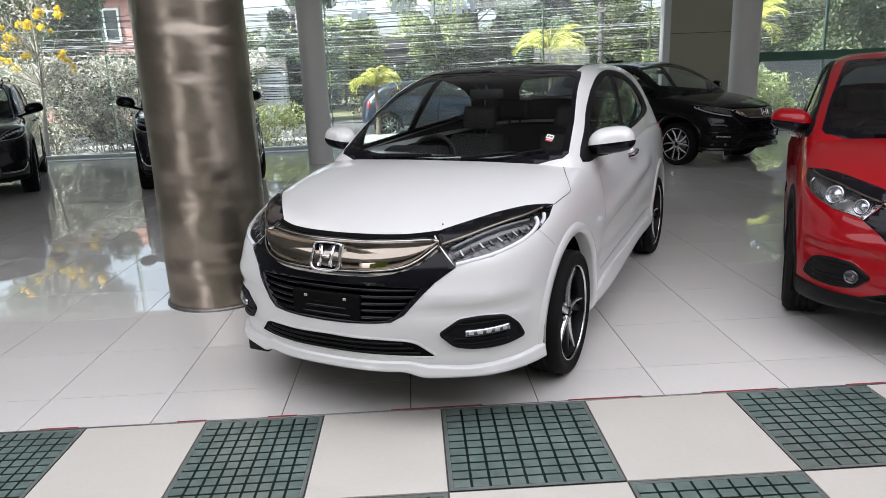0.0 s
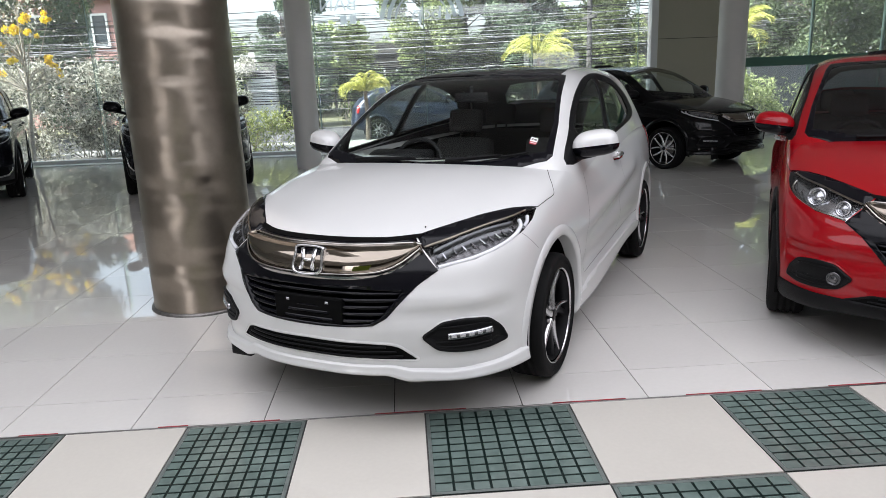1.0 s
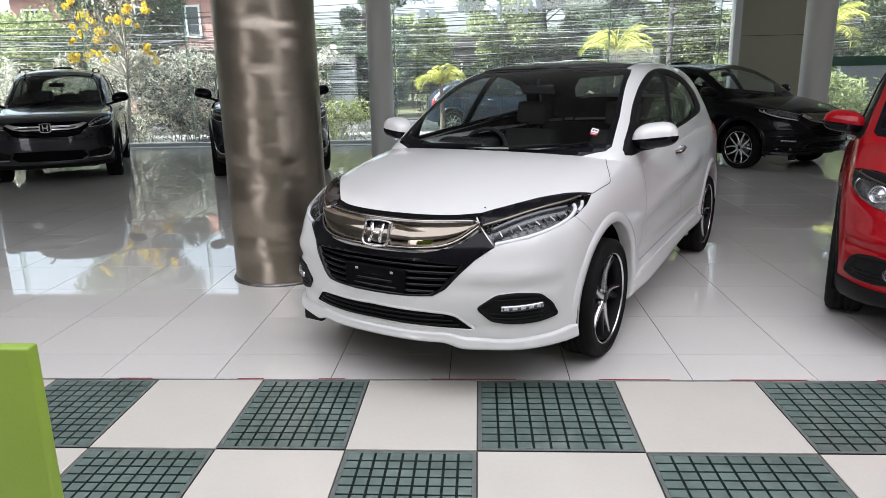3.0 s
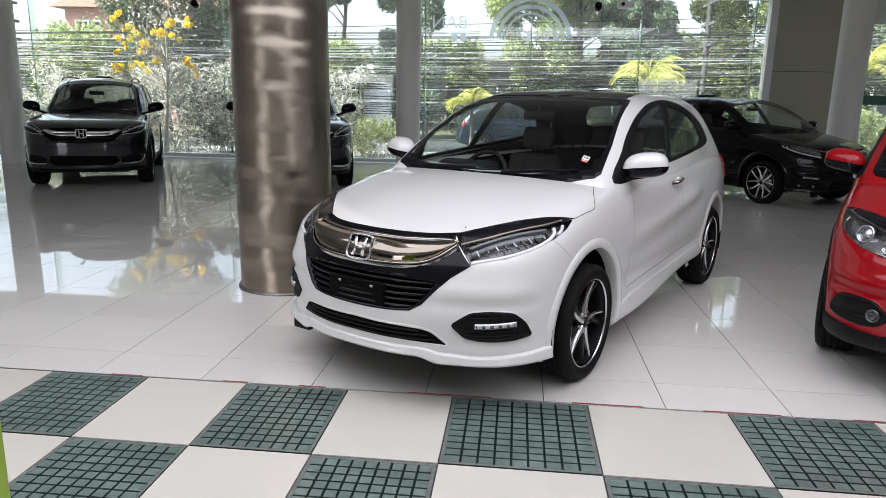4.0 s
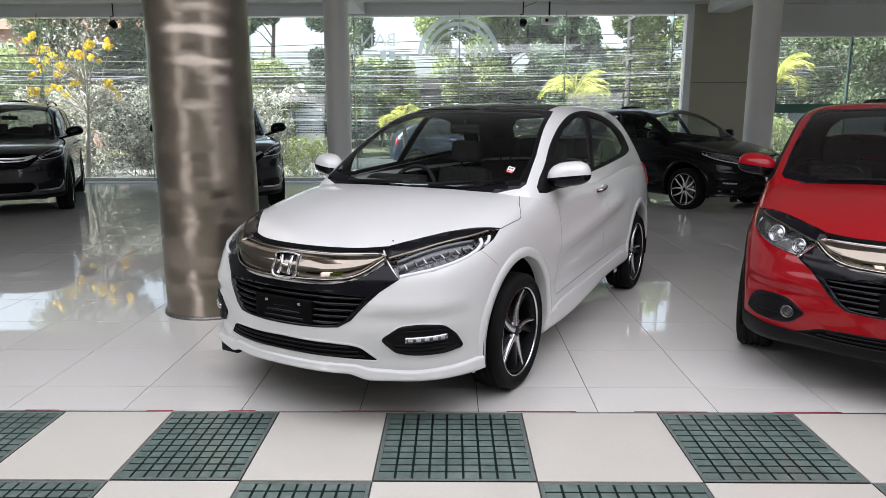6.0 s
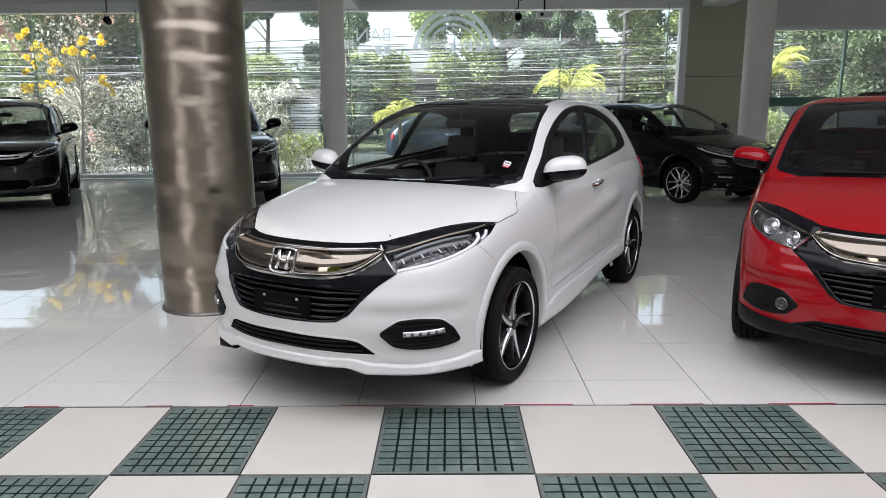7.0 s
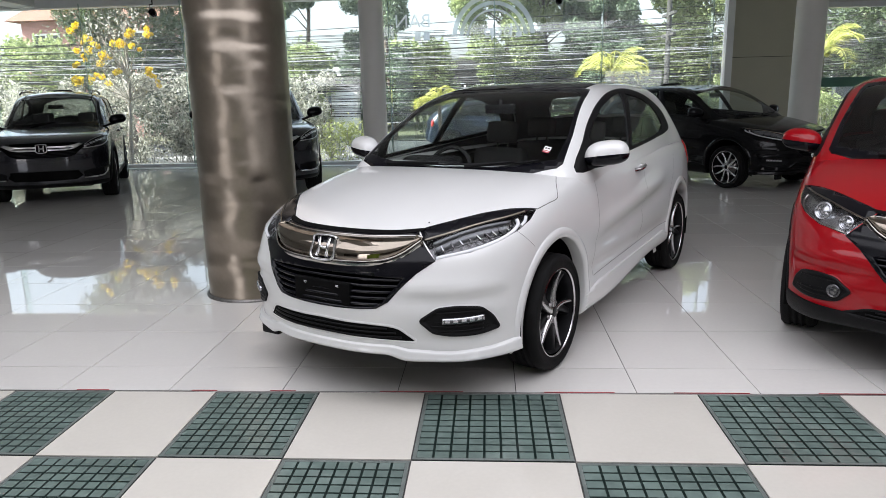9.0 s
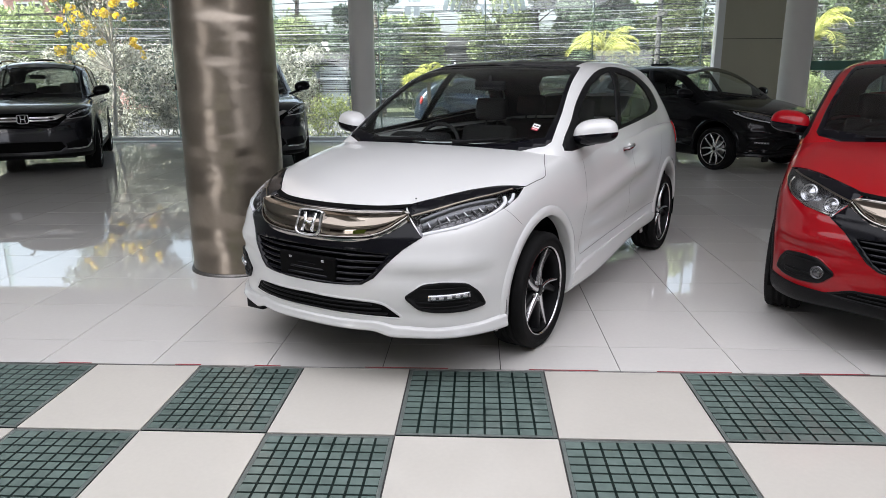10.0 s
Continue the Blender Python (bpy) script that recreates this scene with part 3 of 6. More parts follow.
def skin_patch(tree, low, high, nu, nv, out, crown=0.0, sides=(1, -1)):
    """A smooth strip on a skin between two lines seen from the front, from the middle outwards and mirrored."""
    bm = bmesh.new()

    def along(line, u):
        span = u * (len(line) - 1)
        i = min(int(span), len(line) - 2)
        t = span - i
        return [a + (b - a) * t for a, b in zip(line[i], line[i + 1])]
    low, high = smooth_line(low, 8), smooth_line(high, 8)
    grid = []
    for i in range(-nu, nu + 1):
        a, b = along(low, abs(i) / nu), along(high, abs(i) / nu)
        row = []
        for j in range(nv + 1):
            v = j / nv
            y, z = a[0] + (b[0] - a[0]) * v, a[1] + (b[1] - a[1]) * v
            hit, n = tree.ray_cast(Vector((3, y, z)), Vector((-1, 0, 0)))[:2]
            p = hit + n * (out + crown * math.sin(math.pi * v))
            row.append(bm.verts.new((p.x, p.y if i >= 0 else -p.y, p.z)))
        grid.append(row)
    for ra, rb in zip(grid, grid[1:]):
        for j in range(nv):
            bm.faces.new((ra[j], rb[j], rb[j + 1], ra[j + 1]))
    return bm


def rounded(pts, r=0.03, step=0.02):
    """A closed outline with its corners rounded and its sides cut into short steps."""
    pts = [Vector(p) for p in pts]
    out = []
    n = len(pts)
    for i in range(n):
        a, b, c = pts[i - 1], pts[i], pts[(i + 1) % n]
        ra, rc = min(r, (b - a).length * 0.45), min(r, (c - b).length * 0.45)
        p, q = b + (a - b).normalized() * ra, b + (c - b).normalized() * rc
        for k in range(5):
            t = k / 4
            out.append(p * (1 - t) ** 2 + b * 2 * t * (1 - t) + q * t * t)
        far = c + (b - c).normalized() * min(r, (c - b).length * 0.45)
        k = int((far - q).length / step)
        for j in range(1, k):
            out.append(q.lerp(far, j / k))
    return out


def front_loop(tree, half):
    """A closed outline on the skin from half a front view."""
    full = half + mirror(half)[-2:0:-1]
    return [tree.ray_cast(Vector((3, y, z)), Vector((-1, 0, 0)))[0] for y, z in full]


def rim(tree, loop, sd, profile, fill=None):
    """A moulded edge along a closed outline on a skin; profile: inward and outward distances; fill: height of a plate inside."""
    spots = [tree.find_nearest(q)[:2] for q in loop]
    n = len(spots)
    mid = sum((p for p, _ in spots), Vector()) / n
    bm = bmesh.new()
    rings = []

    def ring(pick):
        return [bm.verts.new(Vector((q.x, q.y * sd, q.z))) for q in pick]
    moves = []
    for i, (p, no) in enumerate(spots):
        d = (spots[(i + 1) % n][0] - spots[i - 1][0]).normalized()
        e = no.cross(d).normalized()
        moves.append(e)
    votes = sum(1 if e.dot(mid - p) > 0 else -1 for e, (p, _) in zip(moves, spots))
    moves = [e if votes > 0 else -e for e in moves]
    for inward, out in profile:
        rings.append(ring([p + e * inward + no * out for e, (p, no) in zip(moves, spots)]))
    if fill is not None:
        edge = [p + e * profile[-1][0] for e, (p, _) in zip(moves, spots)]
        for k in range(1, 8):
            row = []
            for q in edge:
                h, no = tree.find_nearest(q.lerp(mid, k / 8))[:2]
                row.append(h + no * fill)
            rings.append(ring(row))
    flip = (votes > 0) == (sd > 0)
    for ra, rb in zip(rings, rings[1:]):
        for i in range(n):
            q = (ra[i], ra[(i + 1) % n], rb[(i + 1) % n], rb[i])
            bm.faces.new(q if flip else q[::-1])
    if fill is not None:
        bm.faces.new(rings[-1] if flip else rings[-1][::-1])
    return bm


def strip_on(tree, sd, a, b, width, out, n=24):
    """A flat bar laid along a skin from a to b."""
    bm = bmesh.new()
    rows = []
    for i in range(n + 1):
        h, no = tree.find_nearest(Vector(a).lerp(Vector(b), i / n))[:2]
        row = []
        for dz, o in ((-0.5, out - 0.012), (-0.5, out), (0.5, out), (0.5, out - 0.012)):
            q = h + Vector((0, 0, dz * width)) + no * o
            row.append(bm.verts.new(Vector((q.x, q.y * sd, q.z))))
        rows.append(row)
    for ra, rb in zip(rows, rows[1:]):
        for j in range(3):
            q = (ra[j], rb[j], rb[j + 1], ra[j + 1])
            bm.faces.new(q if sd > 0 else q[::-1])
    for row, turn in ((rows[0], 1), (rows[-1], -1)):
        bm.faces.new(row[::turn * sd])
    return bm


def stepped(table, x):
    """Eases between the (place, value) steps of a table."""
    for (a, va), (b, vb) in zip(table, table[1:]):
        if x <= b:
            return va + (vb - va) * ease(a, b, x)
    return table[-1][1]


def lip_loft(tree):
    """The projecting lower lip of the bumper, from wheel to wheel."""
    bm = bmesh.new()
    high = ((0, 0.330), (0.36, 0.328), (0.47, 0.306), (0.62, 0.298), (0.76, 0.304), (0.86, 0.316))
    low = ((0, 0.290), (0.34, 0.287), (0.45, 0.258), (0.86, 0.256))
    reach = ((0, 0.015), (0.36, 0.017), (0.48, 0.022), (0.86, 0.024))
    rows = []
    for i in range(-60, 61):
        a = radians(54.5 * i / 60)
        d = Vector((math.cos(a), math.sin(abs(a)), 0))
        centre = Vector((-0.2, 0, 0))

        def at(z):
            h = None
            while h is None:
                h, no = tree.ray_cast(centre + d * 2 + Vector((0, 0, z)), -d)[:2]
                z += 0.01
            return h, Vector((no.x, no.y, 0)).normalized()
        y = at(0.30)[0].y
        no = at(0.34)[1]
        zt, zb, o = stepped(high, y), stepped(low, y), stepped(reach, y)
        row = []
        for z, out in ((zt + 0.006, -0.004), (zt + 0.001, o * 0.80), (zt - 0.004, o * 0.98), (zt * 0.7 + zb * 0.3, o), (zt * 0.4 + zb * 0.6, o + 0.004), (zb + 0.006, o + 0.007), (zb, o + 0.002), (zb + 0.002, -0.06)):
            q = at(max(z, 0.315))[0] + no * out
            row.append(bm.verts.new((q.x, q.y if i >= 0 else -q.y, z)))
        rows.append(row)
    for ra, rb in zip(rows, rows[1:]):
        for j in range(7):
            bm.faces.new((ra[j], ra[j + 1], rb[j + 1], rb[j]))
    for row in (rows[0], rows[-1][::-1]):
        bm.faces.new(row)
    return bm


def emblem(root, x, z, w, h, tilt):
    """A plain chrome frame round a dark plate with two posts and a bar."""
    badge = new("front_badge")
    badge.empty_display_size = 0.05
    badge.parent = root
    badge.matrix_basis = pose(x, 0, z, 0, tilt, 0)

    def loop(g, top):
        return [(-w * g * top, h * g), (w * g * top, h * g), (w * g, h * g * 0.5), (w * g * 0.92, -h * g), (-w * g * 0.92, -h * g), (-w * g, h * g * 0.5)]
    outer = smooth_line(loop(1.0, 0.86), 5, True)
    inner = smooth_line(loop(0.84, 0.86), 5, True)
    bm = bmesh.new()
    rings = []
    for poly, d in ((outer, -0.012), (outer, 0.006), ([(a * 0.95, b * 0.95) for a, b in outer], 0.011), ([(a * 1.04, b * 1.04) for a, b in inner], 0.011), (inner, 0.006), (inner, -0.004)):
        rings.append([bm.verts.new((d, a, b)) for a, b in poly])
    for ra, rb in zip(rings, rings[1:]):
        for i in range(len(ra)):
            bm.faces.new((ra[i], ra[(i + 1) % len(ra)], rb[(i + 1) % len(ra)], rb[i]))
    part("badge_frame", bm, BADGE_CHROME, badge)
    bm = bmesh.new()
    prism(bm, inner, -0.01, -0.003, "X")
    part("badge_plate", bm, GLOSS_BLACK, badge)
    for sgn in (-1, 1):
        bm = bmesh.new()
        prism(bm, [(sgn * w * 0.56, h * 0.78), (sgn * w * 0.33, h * 0.78), (sgn * w * 0.24, 0), (sgn * w * 0.30, -h * 0.78), (sgn * w * 0.52, -h * 0.78), (sgn * w * 0.44, 0)], -0.003, 0.007, "X")
        part("badge_post", bm, CHROME, badge)
    bm = bmesh.new()
    prism(bm, [(-w * 0.34, h * 0.06), (w * 0.34, h * 0.06), (w * 0.34, -h * 0.14), (-w * 0.34, -h * 0.14)], -0.003, 0.006, "X")
    part("badge_bar", bm, CHROME, badge)


def well(root, wx, tyre_r):
    """Dark liners over a pair of wheels."""
    for side in (1, -1):
        bm = bmesh.new()
        r = tyre_r + 0.075
        rows = []
        for i in range(21):
            a = radians(-15 + 210 * i / 20)
            rows.append([bm.verts.new((wx + r * math.cos(a), yy * side, tyre_r + r * math.sin(a))) for yy in (0.855, 0.42)])
        for ra, rb in zip(rows, rows[1:]):
            bm.faces.new((ra[0], rb[0], rb[1], ra[1]))
        bm.faces.new([r_[1] for r_ in rows])
        part("wheel_arch_liner", bm, DEEP_BLACK, root)


def hatch(m, label, paint, style="star", roof=None, kit=True, fog="strip", projector=False, screen=None):
    """A compact five-door crossover."""
    wb, tr, rr, arch_z = 2.61, 0.327, 0.249, 0.345
    root = thing("car", m, label, "car", "cars in the showroom")
    body = shell(spline_net(net_of(HATCH_LEVELS, HATCH_PLAN), 64, 84), hatch_relief)
    top = shell(spline_net(net_of(HATCH_CABIN, HATCH_CABIN_PLAN, (0.995, 1, 1, 0.99, 0.965, 0.93)), 56, 84))
    width_at, tree_ = skin_probe(body)
    glass_tree = skin_probe(top)[1]
    left = lambda f: f.calc_center_median().y > 0.03
    right = lambda f: f.calc_center_median().y < -0.03
    sides = ((1, left), (-1, right))
    nose = lambda f: f.calc_center_median().x > 0.3 and f.normal.x > 0.05
    R = arch_z + 0.052
    axles = (-0.018, -wb)
    for wx in axles:
        ring = [(wx + R * math.cos(a), arch_z + 0.012 + R * math.sin(a)) for a in (2 * math.pi * i / 40 for i in range(40))]
        for sd, keep in sides:
            take(body, ring, "side", lambda f: keep(f) and abs(f.calc_center_median().y) > 0.4, sd).free()
            flare(root, wx, R, arch_z, sd, width_at, paint if kit else MATT_BLACK, 0.055, bulge=0.009 if kit else 0.005)
        well(root, wx, arch_z)

    # the front: lamps first, then the grille between them
    lamp_line = [(0.723, 0.558, 0.749), (0.693, 0.475, 0.828), (0.597, 0.573, 0.860), (0.466, 0.671, 0.892), (0.334, 0.747, 0.908), (0.199, 0.794, 0.923), (0.139, 0.814, 0.924), (0.228, 0.823, 0.887), (0.336, 0.814, 0.853), (0.446, 0.786, 0.823), (0.618, 0.694, 0.780)]
    brow_line = [(0.693, 0.475, 0.828), (0.597, 0.573, 0.860), (0.466, 0.671, 0.892), (0.334, 0.747, 0.908), (0.199, 0.794, 0.923), (0.125, 0.816, 0.926), (0.182, 0.782, 0.936), (0.261, 0.724, 0.941), (0.388, 0.630, 0.930), (0.486, 0.553, 0.911), (0.584, 0.470, 0.889), (0.638, 0.419, 0.872)]
    for sd, keep in sides:
        near = lambda f: keep(f) and f.calc_center_median().x > 0.0 and f.calc_center_median().z > 0.6
        lens = take(body, outline(lamp_line, "corner"), "corner", near, sd)
        brow = take(body, outline(brow_line, "corner"), "corner", near, sd)
        lamp = new("headlight")
        lamp.empty_display_size = 0.05
        lamp.parent = root
        if len(brow.faces):
            part("brow", skirt(push(brow, 0.003), 0.02), GLOSS_BLACK, lamp, "gloss black brow over the lamp")
        cover = lens.copy()
        part("lamp_bowl", skirt_only(lens, 0.05), LAMP_DARK, lamp)
        # bright strip along the lower edge
        glow = [(0.715, 0.560, 0.758), (0.665, 0.630, 0.773), (0.61, 0.690, 0.788), (0.53, 0.745, 0.808), (0.44, 0.785, 0.832), (0.36, 0.800, 0.856), (0.315, 0.800, 0.882), (0.30, 0.785, 0.902)]
        spots = [tree_.find_nearest(Vector(q)) for q in smooth_line(glow, 4)]
        bm = bmesh.new()
        tube(bm, [Vector((h_.x, h_.y * sd, h_.z)) - Vector((n_.x, n_.y * sd, n_.z)) * 0.006 for h_, n_ in ((q[0], q[1]) for q in spots)], 0.0075 if projector else 0.010, 8)
        part("daylight_strip", bm, BAR_CHROME if projector else LAMP_WHITE, lamp, "white daylight strip")
        part("reflector", push(lens, -0.045), LAMP_UNIT if projector else LAMP_DARK, lamp)
        ridge = [(0.688, 0.478, 0.834), (0.597, 0.571, 0.864), (0.466, 0.669, 0.896), (0.334, 0.744, 0.913), (0.22, 0.785, 0.926)]
        spots = [tree_.find_nearest(Vector(q)) for q in smooth_line(ridge, 4)]
        bm = bmesh.new()
        tube(bm, [Vector((h_.x, h_.y * sd, h_.z)) + Vector((n_.x, n_.y * sd, n_.z)) * 0.002 for h_, n_ in ((q[0], q[1]) for q in spots)], 0.0065, 8)
        part("lamp_trim", bm, SMOKED_CHROME, lamp, "smoked chrome upper trim")
        ramp = [Vector((0.690, 0.535, 0.800)), Vector((0.63, 0.60, 0.818)), Vector((0.565, 0.66, 0.835)), Vector((0.49, 0.71, 0.850)), Vector((0.42, 0.745, 0.864)), Vector((0.35, 0.775, 0.882))]
        if projector:
            for c, r_ in ((Vector((0.64, 0.565, 0.800)), 0.040), (Vector((0.51, 0.685, 0.838)), 0.050)):
                bm = bmesh.new()
                spot = Matrix.Translation((c.x, c.y * sd, c.z)) @ (Vector((0.8, 0.5 * sd, 0.25)).to_track_quat("Z", "Y").to_matrix().to_4x4())
                lathe(bm, [(0.0005, 0.004), (r_ * 0.6, 0.0), (r_ * 0.72, -0.012), (r_ * 0.75, 0.004), (r_, 0.012), (r_ * 1.05, -0.004), (r_ * 1.0, -0.03)], 28, "Z", spot)
                part("projector", bm, LAMP_UNIT, lamp, "round bright lamp unit")
        else:
            part("lamp_unit", strip_on(tree_, sd, (0.690, 0.535, 0.786), (0.37, 0.775, 0.864), 0.030, -0.016), LAMP_CELL, lamp, "grey row of lamp units")
            part("lamp_ledge", strip_on(tree_, sd, (0.675, 0.520, 0.818), (0.33, 0.765, 0.893), 0.016, -0.012), LAMP_CELL, lamp, "grey ledge over the lamp units")
            for k, c in enumerate(smooth_line(ramp, 2)):
                h_, n_ = tree_.find_nearest(Vector(c) - Vector((0, 0, 0.014)))[:2]
                c_ = h_ - n_ * 0.014
                spot = Matrix.Translation((c_.x, c_.y * sd, c_.z)) @ Vector((n_.x, n_.y * sd, n_.z)).to_track_quat("Z", "Y").to_matrix().to_4x4() @ pose(0, 0, 0, 0, 0, 28 * sd)
                bm = bmesh.new()
                add_box(bm, -0.0035, 0.0035, -0.017, 0.017, -0.012, 0.006, 0.002, spot)
                part("lamp_divider", bm, LAMP_UNIT if k % 2 else LAMP_DARK, lamp, "slanted lamp divider")
            tick = [(0.31, 0.812, 0.868), (0.265, 0.812, 0.885), (0.235, 0.803, 0.905)]
            spots = [tree_.find_nearest(Vector(q)) for q in smooth_line(tick, 4)]
            bm = bmesh.new()
            tube(bm, [Vector((q[0].x, q[0].y * sd, q[0].z)) - Vector((q[1].x, q[1].y * sd, q[1].z)) * 0.006 for q in spots], 0.009, 8)
            part("daylight_strip", bm, LAMP_WHITE, lamp, "white daylight strip")
        part("lamp_cover", push(cover, 0.002), LAMP_GLASS, lamp, "clear lamp cover")

    grille = new("grille")
    grille.empty_display_size = 0.1
    grille.parent = root
    half = [(0.0, 0.506), (0.12, 0.507), (0.24, 0.511), (0.315, 0.517), (0.37, 0.550), (0.435, 0.627), (0.488, 0.688), (0.562, 0.746), (0.474, 0.826), (0.42, 0.868), (0.317, 0.864), (0.171, 0.863), (0.0, 0.863)]
    panel = take(body, half + mirror(half)[-2:0:-1], "front", nose)
    bar_half = [(0.0, 0.727), (0.25, 0.737), (0.36, 0.752), (0.415, 0.779), (0.466, 0.822), (0.30, 0.842), (0.0, 0.842)]
    bar = take(panel, bar_half + mirror(bar_half)[-2:0:-1], "front", lambda f: True)
    mesh_half = [(0.0, 0.515), (0.20, 0.517), (0.30, 0.524), (0.345, 0.552), (0.41, 0.632), (0.432, 0.665), (0.25, 0.676), (0.0, 0.680)]
    slats = take(panel, mesh_half + mirror(mesh_half)[-2:0:-1], "front", lambda f: True)
    part("grille_frame", skirt(push(panel, 0.002), 0.05), GLOSS_BLACK, grille, "gloss black grille surround")
    bar.free()
    bar = skin_patch(tree_, [(0.0, 0.731), (0.20, 0.735), (0.33, 0.748), (0.405, 0.776), (0.462, 0.822)], [(0.0, 0.838), (0.20, 0.839), (0.34, 0.842), (0.43, 0.842), (0.472, 0.834)], 40, 10, 0.010, 0.022)
    part("chrome_bar", skirt(bar, 0.04), SMOKED_CHROME, grille, "smoked chrome grille bar")
    edge_ = skin_patch(tree_, [(0.0, 0.725), (0.20, 0.729), (0.337, 0.741), (0.412, 0.770), (0.472, 0.819)], [(0.0, 0.732), (0.20, 0.736), (0.332, 0.749), (0.405, 0.777), (0.464, 0.824)], 40, 3, 0.020, 0.004)
    part("bar_edge", skirt(edge_, 0.03), BAR_CHROME, grille, "bright chrome lower edge")
    upper = skin_patch(tree_, [(0.0, 0.838), (0.20, 0.839), (0.34, 0.842), (0.42, 0.843), (0.458, 0.838)], [(0.0, 0.845), (0.20, 0.846), (0.34, 0.849), (0.425, 0.850), (0.462, 0.844)], 40, 3, 0.008, 0.003)
    part("bar_upper_edge", skirt(upper, 0.02), BAR_CHROME, grille, "bright chrome upper edge")
    # shade under the bonnet edge, put in as a black strip on the skin
    rim_ = skin_patch(tree_, [(0.0, 0.852), (0.20, 0.853), (0.32, 0.855), (0.40, 0.860), (0.44, 0.864)], [(0.0, 0.866), (0.20, 0.867), (0.32, 0.869), (0.41, 0.875), (0.45, 0.878)], 40, 3, 0.004, 0.002)
    part("hood_shadow_gap", rim_, DEEP_BLACK, grille)
    # near-black sheet standing in for the unlit depth behind the slats
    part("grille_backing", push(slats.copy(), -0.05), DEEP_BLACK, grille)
    for i in range(5):
        z0 = 0.528 + 0.031 * i
        lim = 0.28 + 0.030 * i
        piece = take(slats, [(-lim - 0.06, z0), (lim + 0.06, z0), (lim + 0.06, z0 + 0.013), (-lim - 0.06, z0 + 0.013)], "front", lambda f: True)
        if len(piece.faces):
            part("slat", skirt(push(piece, -0.006), 0.035), GLOSS_BLACK, grille)
        else:
            piece.free()
    slats.free()
    emblem(root, 0.880, 0.792, 0.076, 0.062, -22)
    bm = bmesh.new()
    add_box(bm, 0.885, 0.918, -0.18, 0.18, 0.502, 0.632, 0.006)
    plate = part("plate_holder", bm, DEEP_BLACK, root, "black empty number plate holder")
    for y in (-0.105, 0.105):
        bm = bmesh.new()
        add_box(bm, 0.918, 0.921, y - 0.009, y + 0.009, 0.605, 0.617, 0.002)
        add_box(bm, 0.922, 0.924, y - 0.004, y + 0.004, 0.608, 0.616, 0.001)
        part("plate_clip", bm, LAMP_CLEAR, plate, "white plate clip")

    if kit:
        low_half = [(0.0, 0.368), (0.27, 0.362), (0.490, 0.350), (0.415, 0.418), (0.37, 0.430), (0.27, 0.437), (0.0, 0.444)]
    else:
        low_half = [(0.0, 0.300), (0.40, 0.305), (0.56, 0.33), (0.42, 0.385), (0.30, 0.395), (0.0, 0.40)]
    vent = new("lower_intake")
    vent.empty_display_size = 0.1
    vent.parent = root
    loop = rounded(front_loop(tree_, low_half), 0.02)
    # black plate on the uncut bumper, painted in for the opening's shaded depth
    part("intake_plate", rim(tree_, loop, 1, [(0.0, 0.001), (0.012, 0.0015)], 0.0015), DEEP_BLACK, vent)
    part("intake_edge", rim(tree_, loop, 1, [(-0.012, -0.001), (-0.006, 0.0025), (0.0, 0.003), (0.003, 0.001), (0.003, -0.004)]), paint if kit else MATT_BLACK, vent, "moulded edge of the intake")
    drop = 0.0 if kit else -0.036
    for i in range(3):
        z0 = 0.372 + 0.022 * i + drop
        wide = (0.425, 0.400, 0.36)[i] * (1.0 if kit else 1.08)
        line = [(wide * k / 4, z0 - 0.002 * k / 4) for k in range(5)]
        piece = skin_patch(tree_, line, [(y, z + 0.010) for y, z in line], 24, 2, 0.007, 0.002)
        part("slat", skirt(piece, 0.012), MATT_BLACK, vent)

    fog_line = [(0.800, 0.502, 0.461), (0.760, 0.587, 0.524), (0.711, 0.666, 0.534), (0.617, 0.749, 0.520), (0.560, 0.781, 0.470), (0.520, 0.796, 0.402), (0.611, 0.745, 0.384), (0.731, 0.625, 0.386), (0.766, 0.563, 0.399)]
    for sd, keep in sides:
        unit = new("fog_lamp")
        unit.empty_display_size = 0.05
        unit.parent = root
        loop = rounded(fog_line, 0.022)
        part("bezel", rim(tree_, loop, sd, [(-0.003, -0.002), (-0.001, 0.010), (0.005, 0.012), (0.012, 0.009), (0.018, 0.002)], 0.002), MATT_BLACK, unit, "matt black fog lamp bezel")
        part("bezel_surround", rim(tree_, loop, sd, [(-0.010, -0.001), (-0.006, 0.0015), (-0.002, 0.0025), (-0.001, 0.0)]), paint, unit, "moulded edge round the fog lamp")
        if fog == "strip":
            a_, b_ = Vector((0.745, 0.606, 0.463)), Vector((0.606, 0.748, 0.470))
            part("light_strip", strip_on(tree_, sd, a_, b_, 0.026, 0.016), LAMP_UNIT, unit, "bright light strip")
            part("strip_inset", strip_on(tree_, sd, a_.lerp(b_, 0.04), a_.lerp(b_, 0.96), 0.018, 0.0168), LAMP_DARK, unit, "dark inset of the light strip")
            for i in range(5):
                c, no = tree_.find_nearest(a_.lerp(b_, 0.13 + 0.185 * i))[:2]
                c = c + no * 0.0168
                bm = bmesh.new()
                add_box(bm, -0.003, 0.002, -0.012, 0.012, -0.007, 0.007, 0.001, Matrix.Translation((c.x, c.y * sd, c.z)) @ pose(0, 0, 0, 0, 0, math.degrees(math.atan2(no.y, no.x)) * sd))
                part("light_cell", bm, LAMP_CLEAR, unit)
        else:
            bm = bmesh.new()
            c, no = tree_.find_nearest(Vector((0.735, 0.575, 0.452)))[:2]
